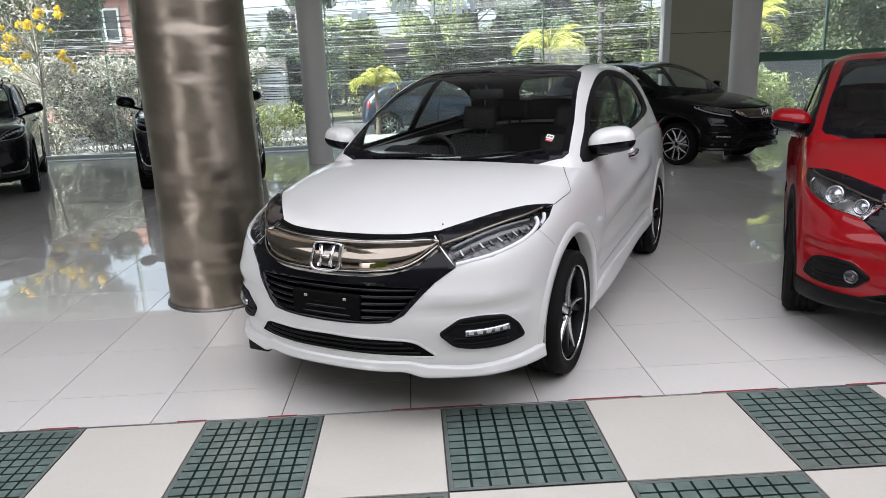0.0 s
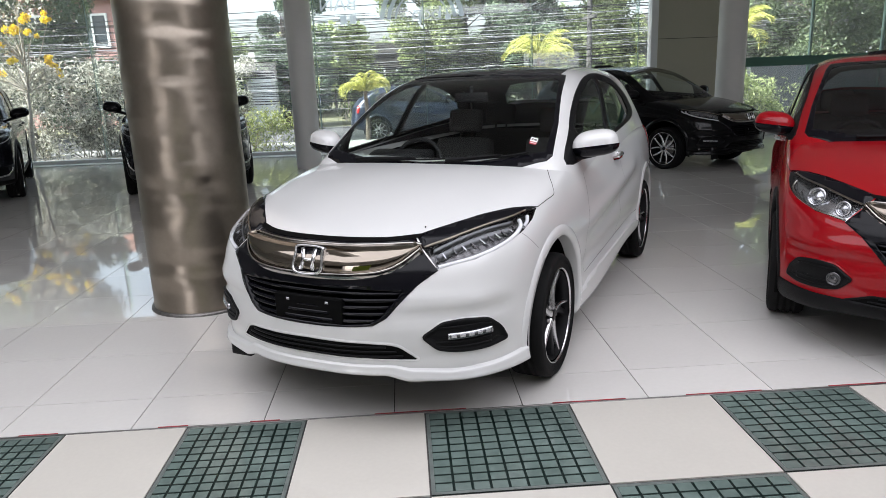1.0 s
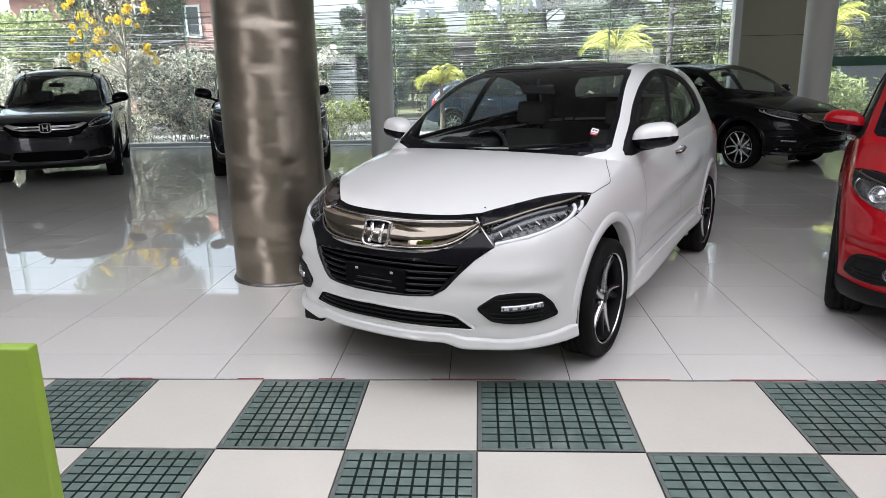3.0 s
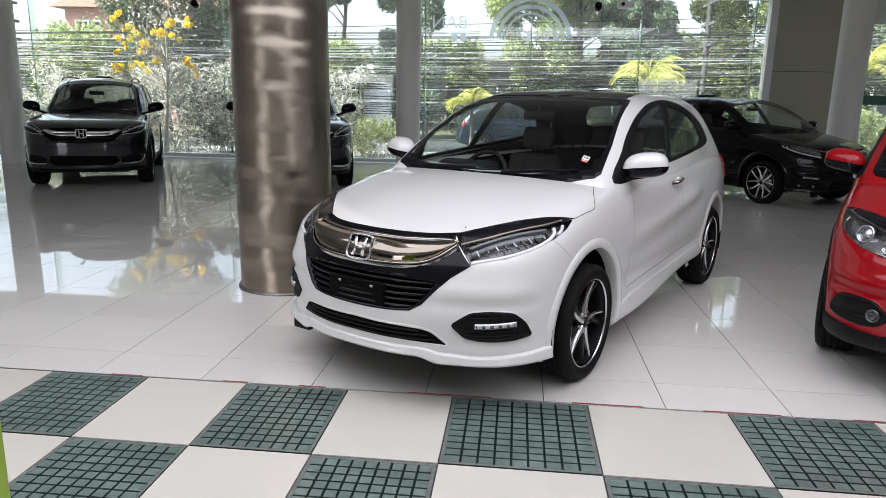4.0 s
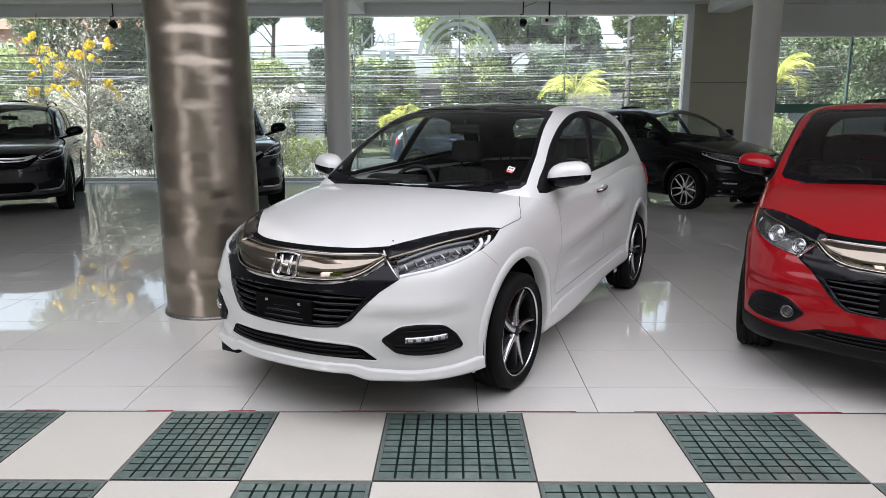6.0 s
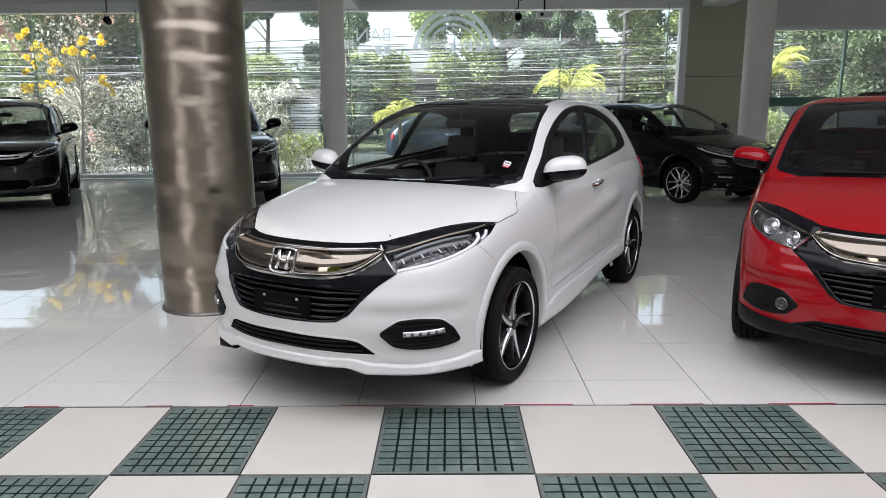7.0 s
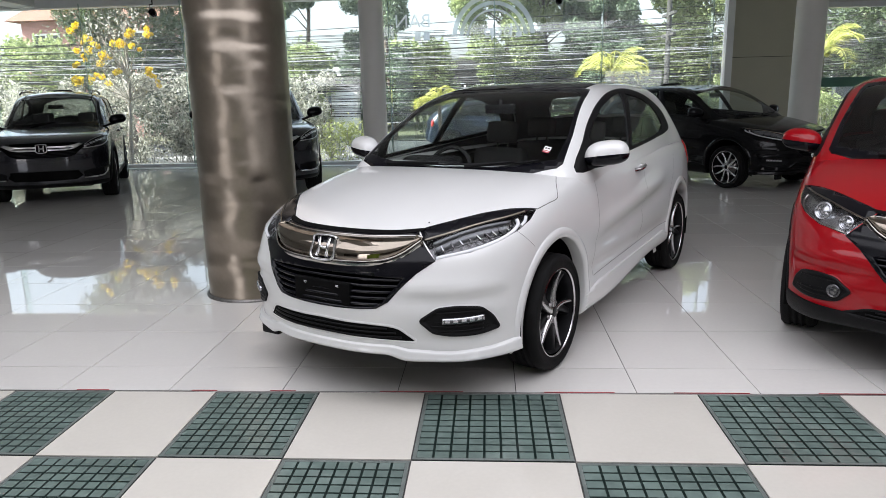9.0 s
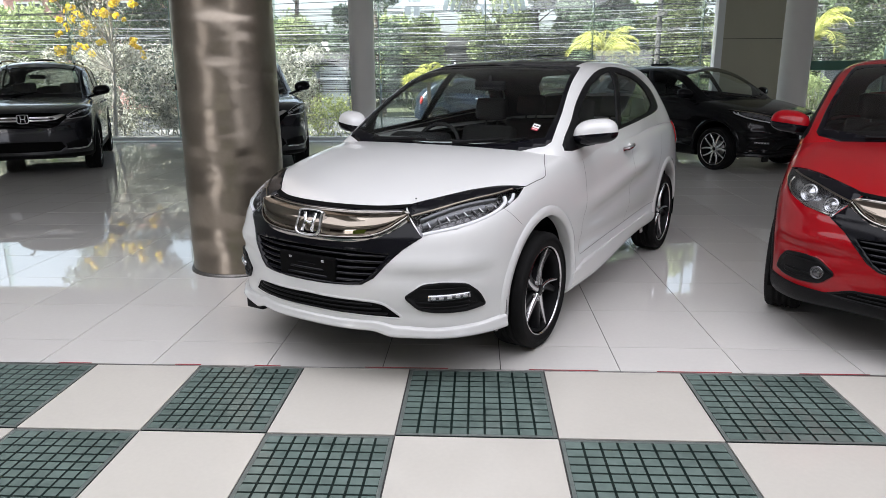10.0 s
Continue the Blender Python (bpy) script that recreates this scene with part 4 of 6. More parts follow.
            spot = Matrix.Translation((c.x + no.x * 0.002, (c.y + no.y * 0.002) * sd, c.z)) @ (Vector((no.x, no.y * sd, 0.0)).to_track_quat("Z", "Y").to_matrix().to_4x4())
            lathe(bm, [(0.0005, 0.012), (0.016, 0.010), (0.027, 0.004), (0.030, 0.010), (0.035, 0.010), (0.039, -0.01)], 28, "Z", spot)
            part("round_lamp", bm, LAMP_DARK, unit, "round clear fog lamp")
        for z0 in (0.414, 0.436, 0.500):
            part("bezel_rib", strip_on(tree_, sd, (0.755, 0.55, z0), (0.60, 0.74, z0), 0.007, 0.008), MATT_BLACK, unit)

    if kit:
        bmesh.ops.delete(body, geom=[f for f in body.faces if f.calc_center_median().x > 0.36 and f.calc_center_median().z < 0.29], context="FACES")
        part("front_lip", lip_loft(tree_), paint, root, "projecting lower lip of the bumper")
        for sd, keep in sides:
            sill = take(body, [(-0.40, 0.15), (-0.40, 0.33), (-0.62, 0.375), (-1.4, 0.405), (-2.05, 0.43), (-2.2, 0.39), (-2.2, 0.15)], "side", keep, sd)
            part("side_skirt", skirt(push(sill, 0.013), 0.03), paint, root, "projecting side skirt")
            if sd > 0:
                continue
            bm = bmesh.new()
            add_box(bm, 0.685, 0.725, 0.60 * sd - 0.065, 0.60 * sd + 0.065, 0.185, 0.268, 0.012)
            part("air_guide", bm, MATT_BLACK, root, "black rubber air guide")
    if not kit:
        # unpainted cladding along the sills and under the bumper
        for sd, keep in sides:
            clad = take(body, [(-2.35, 0.15), (0.96, 0.15), (0.96, 0.345), (0.5, 0.352), (0.3, 0.352), (-0.4, 0.33), (-2.35, 0.40)], "side", keep, sd)
            part("sill_cladding", skirt(push(clad, 0.006), 0.02), MATT_BLACK, root, "matt black plastic cladding")

    # bonnet, doors: closed panels with dark gaps round them
    gap = new("panel_gaps")
    gap.empty_display_size = 0.05
    gap.parent = root
    for sd, keep in sides:
        seam(gap, "bonnet_gap", tree_, sd, [(0.131, 0.816, 0.926), (0.018, 0.827, 0.941), (-0.085, 0.834, 0.954), (-0.13, 0.815, 0.985), (-0.20, 0.778, 1.020), (-0.30, 0.735, 1.05), (-0.36, 0.70, 1.07)], 0.0036)
        for line in ([(-0.62, 0.99), (-0.60, 0.80), (-0.555, 0.60), (-0.55, 0.42)], [(-1.59, 1.0), (-1.545, 0.80), (-1.50, 0.62), (-1.46, 0.46)], [(-2.45, 1.0), (-2.36, 0.86), (-2.24, 0.72), (-2.20, 0.6)], [(-0.56, 0.415), (-0.9, 0.432), (-1.46, 0.455), (-1.9, 0.475), (-2.19, 0.485)]):
            seam(gap, "door_gap", tree_, sd, [(x_, width_at(x_, z_), z_) for x_, z_ in line], 0.0026)
        seam(gap, "bumper_gap", tree_, sd, [(0.357, 0.809, 0.849), (0.307, 0.844, 0.802), (0.252, 0.86, 0.755)], 0.0018)
        bm = bmesh.new()
        y = max(width_at(-1.46, 0.985), width_at(-1.46, 0.95)) - 0.004
        tube(bm, [(-1.395, (y - 0.004) * sd, 0.975), (-1.405, (y + 0.022) * sd, 0.98), (-1.47, (y + 0.03) * sd, 0.988), (-1.535, (y + 0.022) * sd, 0.995), (-1.545, (y - 0.004) * sd, 0.995)], [0.014, 0.017, 0.016, 0.017, 0.014], 8)
        part("door_handle", bm, CHROME, root, "chrome door handle")
        bm = bmesh.new()
        rear_at, rear_no = tree_.find_nearest(Vector((-3.20, 0.80, 0.965)))[:2]
        lathe(bm, [(0.0005, 0.02), (0.6, 0.015), (0.9, 0.0), (1.0, -0.03)], 16, "Z", Matrix.Translation((rear_at.x, rear_at.y * sd, rear_at.z)) @ Vector((rear_no.x, rear_no.y * sd, rear_no.z)).to_track_quat("Z", "Y").to_matrix().to_4x4() @ Matrix.Diagonal((0.06, 0.13, 1, 1)))
        part("tail_light", bm, LAMP_RED, root, "red tail light")

    # glass
    screen_half = [(-0.15, 0, 1.020), (-0.17, 0.33, 1.030), (-0.25, 0.56, 1.060), (-0.345, 0.715, 1.090), (-0.394, 0.735, 1.114), (-0.640, 0.697, 1.268), (-0.900, 0.640, 1.416), (-1.130, 0.600, 1.505), (-1.25, 0.572, 1.535), (-1.22, 0.25, 1.553), (-1.20, 0, 1.556)]
    flat = outline(screen_half, "screen")
    front = lambda f: f.calc_center_median().x > -1.55 and f.normal.z > 0.05
    edge = take(top, flat + [(-a, b) for a, b in flat][-2:0:-1], "screen", lambda f: front(f))
    inner_half = outline([(-0.25, 0, 1.085), (-0.275, 0.33, 1.092), (-0.35, 0.55, 1.112), (-0.405, 0.690, 1.135), (-0.635, 0.672, 1.268), (-0.885, 0.615, 1.413), (-1.10, 0.570, 1.492), (-1.15, 0.50, 1.515), (-1.14, 0.25, 1.525), (-1.13, 0, 1.528)], "screen")
    glass = take(edge, inner_half + [(-a, b) for a, b in inner_half][-2:0:-1], "screen", lambda f: True)
    pane = part("windscreen", glass, screen or CAR_GLASS, root, "clear tinted windscreen")
    pane.visible_shadow = False
    part("windscreen_border", skirt(edge, 0.006), GLOSS_BLACK, root, "black windscreen border")
    window = smooth_line([(-0.43, 1.058), (-0.664, 1.228), (-0.861, 1.348), (-1.093, 1.447), (-1.378, 1.511), (-1.762, 1.536), (-2.012, 1.515), (-2.312, 1.449), (-2.561, 1.361), (-2.672, 1.250), (-2.655, 1.198), (-2.48, 1.172), (-2.084, 1.152), (-1.428, 1.114), (-0.90, 1.080)], 4, True)
    for sd, keep in sides:
        dlo = take(top, window, "side", lambda f: keep(f) and abs(f.normal.y) > 0.15, sd)
        for poly in ([(-0.74, 1.095), (-1.37, 1.135), (-1.60, 1.505), (-1.38, 1.482), (-1.10, 1.418), (-0.88, 1.322), (-0.74, 1.24)], [(-1.46, 1.140), (-2.10, 1.178), (-2.30, 1.196), (-2.45, 1.240), (-2.36, 1.338), (-2.20, 1.405), (-2.0, 1.457), (-1.70, 1.500)]):
            hole = take(dlo, poly, "side", lambda f: True, sd)
            ob = part("side_window", push(hole, -0.004), CAR_GLASS if poly[0][0] > -1 else CAR_GLASS_DARK, root, "tinted side window")
            ob.visible_shadow = False
        part("window_frame", skirt(push(dlo, 0.001), 0.012), MATT_BLACK, root, "black window frame and pillars")
    back = [(-2.80, 0.0), (-2.82, 0.38), (-2.95, 0.48), (-3.10, 0.52), (-3.16, 0.0)]
    rear = take(top, back + [(a, -b) for a, b in back][-2:0:-1], "top", lambda f: f.normal.z > 0.1 and f.calc_center_median().x < -2.6)
    ob = part("rear_window", rear, CAR_GLASS_DARK, root, "tinted rear window")
    ob.visible_shadow = False
    roof_half = [(-1.17, 0), (-1.19, 0.25), (-1.22, 0.54), (-1.36, 0.535), (-1.62, 0.505), (-2.0, 0.475), (-2.4, 0.44), (-2.66, 0.38), (-2.70, 0)]
    if roof is not None:
        panel = take(top, roof_half + [(a, -b) for a, b in roof_half][-2:0:-1], "top", lambda f: f.normal.z > 0.2)
        lining = push(panel.copy(), -0.035)
        part("roof_panel", skirt(push(panel, 0.002), 0.01), roof, root, "gloss black roof panel")
        part("headliner", lining, TRIM_DARK, root)
    part("pillar_lining", push(top.copy(), -0.03), TRIM_DARK, root)
    part("roof_frame", top, paint, root)
    cabin_inner = body.copy()
    bmesh.ops.delete(cabin_inner, geom=[f for f in cabin_inner.faces if f.calc_center_median().x > -0.45 or f.calc_center_median().z < 0.42], context="FACES")
    part("door_lining", push(cabin_inner, -0.05), TRIM_DARK, root)
    part("body", body, paint, root)
    bm = bmesh.new()
    add_box(bm, -2.0, 0.34, -0.64, 0.64, 0.215, 0.40, 0.03)
    add_box(bm, -3.20, -2.002, -0.60, 0.60, 0.36, 0.46, 0.03)
    add_box(bm, 0.342, 0.60, -0.50, 0.50, 0.225, 0.39, 0.03)
    add_box(bm, 0.602, 0.74, -0.34, 0.34, 0.235, 0.30, 0.02)
    part("underbody", bm, DEEP_BLACK, root)
    bm = bmesh.new()
    add_box(bm, -0.56, -0.21, -0.62, 0.62, 0.96, 1.030, 0.02)
    part("cowl", bm, MATT_BLACK, root)

    cabin_fittings(root, -0.34, 1.045, 0.60, -0.90)
    for sd in (1, -1):
        door_mirror(root, sd, paint, -0.63, 0.918, 1.158, 1.07)
        for wx in axles:
            wheel(root, wx - (0.008 if wx > -1 else 0), sd * (0.782 if wx > -1 else 0.770), tr, rr, sd, style)
    wiper_on(root, glass_tree, [(-0.45, 1.074), (-0.20, 1.082), (0.02, 1.086), (0.20, 1.094)])
    wiper_on(root, glass_tree, [(0.16, 1.076), (0.35, 1.092), (0.50, 1.106), (0.61, 1.122)])
    return root


SUV_LEVELS = (
    (0.62, 0.30, 0.72, 0.26, -3.30, 0.34),
    (0.84, 0.25, 0.86, 0.24, -3.50, 0.32),
    (0.905, 0.28, 0.90, 0.28, -3.55, 0.36),
    (0.925, 0.40, 0.915, 0.40, -3.57, 0.46),
    (0.935, 0.55, 0.922, 0.55, -3.58, 0.60),
    (0.940, 0.70, 0.925, 0.70, -3.57, 0.72),
    (0.925, 0.82, 0.925, 0.82, -3.55, 0.84),
    (0.88, 0.92, 0.920, 0.92, -3.53, 0.95),
    (0.76, 0.985, 0.905, 1.00, -3.52, 1.05),
    (0.42, 1.04, 0.88, 1.04, -3.50, 1.08),
    (0.05, 1.075, 0.85, 1.065, -3.48, 1.10),
    (-0.38, 1.11, 0.81, 1.085, -3.40, 1.12),
    (-0.60, 1.10, 0.75, 1.08, -3.20, 1.10),
)
SUV_CABIN = (
    (-0.25, 1.05, 0.855, 1.02, -3.52, 1.05),
    (-0.40, 1.12, 0.83, 1.10, -3.50, 1.15),
    (-0.62, 1.25, 0.80, 1.22, -3.44, 1.28),
    (-0.86, 1.39, 0.765, 1.36, -3.38, 1.40),
    (-1.06, 1.50, 0.735, 1.48, -3.32, 1.50),
    (-1.22, 1.575, 0.69, 1.56, -3.25, 1.58),
    (-1.40, 1.635, 0.60, 1.62, -3.12, 1.63),
    (-1.65, 1.668, 0.36, 1.66, -2.80, 1.66),
    (-1.90, 1.68, 0.06, 1.68, -2.40, 1.675),
    (-1.95, 1.68, 0.0, 1.68, -2.35, 1.675),
)


def suv(m, label, paint):
    """A larger five-door off-roader with a chrome-winged grille."""
    wb, tr, rr = 2.66, 0.36, 0.235
    root = thing("car", m, label, "car", "cars in the showroom")
    body = shell(spline_net(net_of(SUV_LEVELS), 52, 64))
    top = shell(spline_net(net_of(SUV_CABIN, CABIN_PLAN, (0.995, 1, 1, 1, 0.99, 0.975)), 40, 56))
    width_at, tree_ = skin_probe(body)
    left = lambda f: f.calc_center_median().y > 0.03
    right = lambda f: f.calc_center_median().y < -0.03
    sides = ((1, left), (-1, right))
    nose = lambda f: f.calc_center_median().x > 0.3 and f.normal.x > 0.05
    R = tr + 0.055
    for wx in (0.0, -wb):
        ring = [(wx + R * math.cos(a), tr + 0.012 + R * math.sin(a)) for a in (2 * math.pi * i / 36 for i in range(36))]
        for sd, keep in sides:
            take(body, ring, "side", lambda f: keep(f) and abs(f.calc_center_median().y) > 0.4, sd).free()
            flare(root, wx, R, tr, sd, width_at, MATT_BLACK, 0.07)
        well(root, wx, tr)

    grille = new("grille")
    grille.empty_display_size = 0.1
    grille.parent = root
    half = [(0.0, 0.70), (0.34, 0.70), (0.44, 0.73), (0.50, 0.79), (0.60, 0.875), (0.45, 0.905), (0.0, 0.915)]
    panel = take(body, half + mirror(half)[-2:0:-1], "front", nose)
    wing_half = [(0.0, 0.795), (0.30, 0.797), (0.42, 0.812), (0.545, 0.872), (0.50, 0.885), (0.40, 0.868), (0.30, 0.855), (0.0, 0.855)]
    wing = take(panel, wing_half + mirror(wing_half)[-2:0:-1], "front", lambda f: True)
    slit_half = [(0.0, 0.816), (0.36, 0.82), (0.41, 0.838), (0.0, 0.836)]
    slit = take(wing, slit_half + mirror(slit_half)[-2:0:-1], "front", lambda f: True)
    part("chrome_wing", skirt(push(wing, 0.015), 0.04), CHROME, grille, "chrome wing across the grille")
    part("wing_inlay", push(slit, 0.004), GLOSS_BLACK, grille)
    slats = panel.copy()
    # shade behind these slats is a near-black sheet too
    part("grille_backing", push(panel, -0.04), DEEP_BLACK, grille)
    for i in range(4):
        z0 = 0.712 + 0.020 * i
        piece = take(slats, [(-0.6, z0), (0.6, z0), (0.6, z0 + 0.009), (-0.6, z0 + 0.009)], "front", lambda f: True)
        part("slat", skirt(push(piece, -0.008), 0.03), GLOSS_BLACK, grille)
    slats.free()
    emblem(root, 0.945, 0.835, 0.075, 0.06, -12)

    lamp_line = [(0.80, 0.52, 0.80), (0.74, 0.60, 0.885), (0.62, 0.70, 0.94), (0.38, 0.83, 0.975), (0.30, 0.87, 0.965), (0.42, 0.865, 0.90), (0.58, 0.81, 0.845)]
    for sd, keep in sides:
        near = lambda f: keep(f) and f.calc_center_median().x > 0.1 and f.calc_center_median().z > 0.6
        lamp = new("headlight")
        lamp.empty_display_size = 0.05
        lamp.parent = root
        loop = rounded(lamp_line, 0.02)
        part("lamp_bowl", rim(tree_, loop, sd, [(-0.002, -0.003), (0.0, 0.006), (0.006, 0.006), (0.010, 0.002)], 0.002), GLOSS_BLACK, lamp, "gloss black lamp housing")
        for k, c in enumerate(smooth_line([(0.765, 0.565, 0.835), (0.70, 0.635, 0.862), (0.62, 0.70, 0.885), (0.54, 0.765, 0.908), (0.46, 0.81, 0.925)], 2)):
            h_, n_ = tree_.find_nearest(Vector(c))[:2]
            bm = bmesh.new()
            aim = n_ + Vector((0, 0, 0.5 if k % 2 else -0.2))
            spot = Matrix.Translation((h_.x + n_.x * 0.003, (h_.y + n_.y * 0.003) * sd, h_.z)) @ Vector((aim.x, aim.y * sd, aim.z)).to_track_quat("Z", "Y").to_matrix().to_4x4()
            add_box(bm, -0.022, 0.022, -0.016, 0.016, -0.012, 0.005, 0.004, spot)
            part("lamp_cell", bm, LAMP_CLEAR, lamp, "faceted lamp cell")
        for line, r_ in (([(0.81, 0.53, 0.81), (0.70, 0.70, 0.825), (0.58, 0.81, 0.85), (0.43, 0.86, 0.90), (0.34, 0.868, 0.955)], 0.007), ([(0.78, 0.56, 0.86), (0.66, 0.67, 0.92), (0.48, 0.78, 0.955)], 0.004)):
            spots = [tree_.find_nearest(Vector(q)) for q in smooth_line(line, 5)]
            bm = bmesh.new()
            tube(bm, [Vector((q[0].x, q[0].y * sd, q[0].z)) + Vector((q[1].x, q[1].y * sd, q[1].z)) * 0.004 for q in spots], r_, 6)
            part("lamp_trim", bm, CHROME, lamp, "chrome lamp trim")
        # fog lamp recess with a bright lower trim
        fog_line = [(0.87, 0.52, 0.47), (0.80, 0.65, 0.505), (0.66, 0.80, 0.51), (0.62, 0.825, 0.42), (0.72, 0.74, 0.375), (0.85, 0.55, 0.385)]
        fog = new("fog_lamp")
        fog.empty_display_size = 0.05
        fog.parent = root
        part("bezel", rim(tree_, rounded(fog_line, 0.02), sd, [(-0.002, -0.003), (0.0, 0.006), (0.008, 0.005), (0.012, 0.002)], 0.002), MATT_BLACK, fog)
        bm = bmesh.new()
        tube(bm, [(0.865, 0.53 * sd, 0.392), (0.80, 0.68 * sd, 0.388), (0.71, 0.785 * sd, 0.40), (0.655, 0.835 * sd, 0.45), (0.64, 0.845 * sd, 0.50)], 0.012, 8)
        part("fog_trim", bm, CHROME, fog, "chrome fog lamp trim")
    low_half = [(0.0, 0.36), (0.42, 0.365), (0.50, 0.42), (0.46, 0.50), (0.0, 0.51)]
    low = take(body, low_half + mirror(low_half)[-2:0:-1], "front", nose)
    # shallow black sheet in place of the intake's dark depth
    part("lower_intake", push(skirt(low, 0.02), -0.01), DEEP_BLACK, root)
    chin = take(body, [(-0.95, 0.15), (0.95, 0.15), (0.95, 0.325), (0.5, 0.315), (-0.5, 0.315), (-0.95, 0.325)], "front", nose)
    part("chin_cladding", skirt(push(chin, 0.006), 0.02), MATT_BLACK, root, "matt black chin cladding")
    gap = new("panel_gaps")
    gap.empty_display_size = 0.05
    gap.parent = root
    for sd, keep in sides:
        seam(gap, "bonnet_gap", tree_, sd, [(0.32, 0.80, 1.0), (0.0, 0.81, 1.04), (-0.30, 0.78, 1.07), (-0.45, 0.70, 1.09)], 0.008)
        for line in ([(-0.66, 1.06), (-0.62, 0.80), (-0.56, 0.55), (-0.55, 0.40)], [(-1.66, 1.07), (-1.64, 0.80), (-1.60, 0.55), (-1.58, 0.40)]):
            seam(gap, "door_gap", tree_, sd, [(x_, width_at(x_, z_), z_) for x_, z_ in line], 0.006)
        for hx in (-1.52, -2.42):
            bm = bmesh.new()
            y = width_at(hx, 0.98)
            tube(bm, [(hx + 0.09, (y - 0.004) * sd, 0.975), (hx + 0.08, (y + 0.025) * sd, 0.978), (hx - 0.08, (y + 0.025) * sd, 0.985), (hx - 0.09, (y - 0.004) * sd, 0.985)], 0.012, 8)
            part("door_handle", bm, paint, root)
        clad = take(body, [(-2.3, 0.15), (-0.35, 0.15), (-0.35, 0.36), (-2.3, 0.38)], "side", keep, sd)
        part("sill_cladding", skirt(push(clad, 0.006), 0.02), MATT_BLACK, root, "matt black sill cladding")
        bm = bmesh.new()
        tube(bm, [(-1.3, 0.56 * sd, 1.625), (-1.45, 0.56 * sd, 1.66), (-2.2, 0.56 * sd, 1.68), (-2.9, 0.545 * sd, 1.66), (-3.05, 0.54 * sd, 1.62)], 0.016, 8)
        part("roof_rail", bm, GLOSS_BLACK, root, "black roof rail")

    screen_half = [(-0.29, 0, 1.07), (-0.32, 0.35, 1.075), (-0.45, 0.62, 1.10), (-0.56, 0.70, 1.14), (-0.83, 0.66, 1.30), (-1.06, 0.63, 1.43), (-1.32, 0.575, 1.56), (-1.25, 0.25, 1.57), (-1.22, 0, 1.572)]
    flat = outline(screen_half, "screen")
    edge = take(top, flat + [(-a, b) for a, b in flat][-2:0:-1], "screen", lambda f: f.calc_center_median().x > -1.7 and f.normal.z > 0.05)
    inner_half = outline([(-0.46, 0, 1.165), (-0.50, 0.35, 1.165), (-0.60, 0.57, 1.18), (-0.65, 0.645, 1.195), (-0.84, 0.63, 1.31), (-1.06, 0.605, 1.43), (-1.27, 0.555, 1.535), (-1.21, 0.25, 1.545), (-1.18, 0, 1.547)], "screen")
    glass = take(edge, inner_half + [(-a, b) for a, b in inner_half][-2:0:-1], "screen", lambda f: True)
    ob = part("windscreen", glass, CAR_GLASS_SHEEN, root, "tinted windscreen")
    ob.visible_shadow = False
    part("windscreen_border", skirt(edge, 0.006), GLOSS_BLACK, root)
    window = smooth_line([(-0.66, 1.12), (-0.90, 1.27), (-1.15, 1.41), (-1.38, 1.51), (-1.75, 1.57), (-2.40, 1.565), (-2.85, 1.50), (-3.08, 1.36), (-3.02, 1.27), (-2.4, 1.20), (-1.5, 1.155)], 4, True)
    for sd, keep in sides:
        dlo = take(top, window, "side", lambda f: keep(f) and abs(f.normal.y) > 0.15, sd)
        for poly in ([(-0.95, 1.165), (-1.58, 1.19), (-1.70, 1.535), (-1.42, 1.495), (-1.15, 1.38), (-0.98, 1.28)], [(-1.66, 1.195), (-2.42, 1.235), (-2.48, 1.53), (-1.78, 1.535)], [(-2.50, 1.24), (-2.92, 1.30), (-2.90, 1.42), (-2.56, 1.52)]):
            hole = take(dlo, poly, "side", lambda f: True, sd)
            ob = part("side_window", push(hole, -0.004), CAR_GLASS_DARK, root, "tinted side window")
            ob.visible_shadow = False
        part("window_frame", skirt(push(dlo, 0.001), 0.012), GLOSS_BLACK, root, "black window frame and pillars")
    back = [(-3.24, 0.0), (-3.25, 0.50), (-3.32, 0.58), (-3.43, 0.62), (-3.46, 0.0)]
    rear = take(top, back + [(a, -b) for a, b in back][-2:0:-1], "top", lambda f: f.normal.x < -0.3 and f.calc_center_median().z > 1.2)
    ob = part("rear_window", rear, CAR_GLASS, root, "tinted rear window")
    ob.visible_shadow = False
    part("pillar_lining", push(top.copy(), -0.03), TRIM_DARK, root)
    part("roof_frame", top, paint, root)
    lining = body.copy()
    bmesh.ops.delete(lining, geom=[f for f in lining.faces if f.calc_center_median().x > -0.45 or f.calc_center_median().z < 0.45], context="FACES")
    part("door_lining", push(lining, -0.05), TRIM_DARK, root)
    part("body", body, paint, root)
    part("underbody", box_bm(-3.3, 0.72, -0.62, 0.62, 0.24, 0.44, 0.03), DEEP_BLACK, root)
    part("cowl", box_bm(-0.75, -0.42, -0.66, 0.66, 0.98, 1.06, 0.02), MATT_BLACK, root)
    cabin_fittings(root, -0.46, 1.09, 0.68, -1.0)
    for sd in (1, -1):
        door_mirror(root, sd, GLOSS_BLACK, -0.72, 0.975, 1.20, 1.12)
        for wx in (0.0, -wb):
            wheel(root, wx, sd * 0.80, tr, rr, sd, "loop", 0.235)
    wiper(root, -0.40, -0.45, -0.53, 0.16, 1.125, 1.175)
    return root


# ---- the hall ----
GLASS_Y = 12.4
COLUMNS = ((-1.80, 9.9, 0.228), (6.09, 9.9, 0.252), (-9.96, 9.9, 0.25))

GROUT = material("grey_grout", (0.07, 0.067, 0.064), 0.9, 0, 0.2, 8, 120, 0.2)
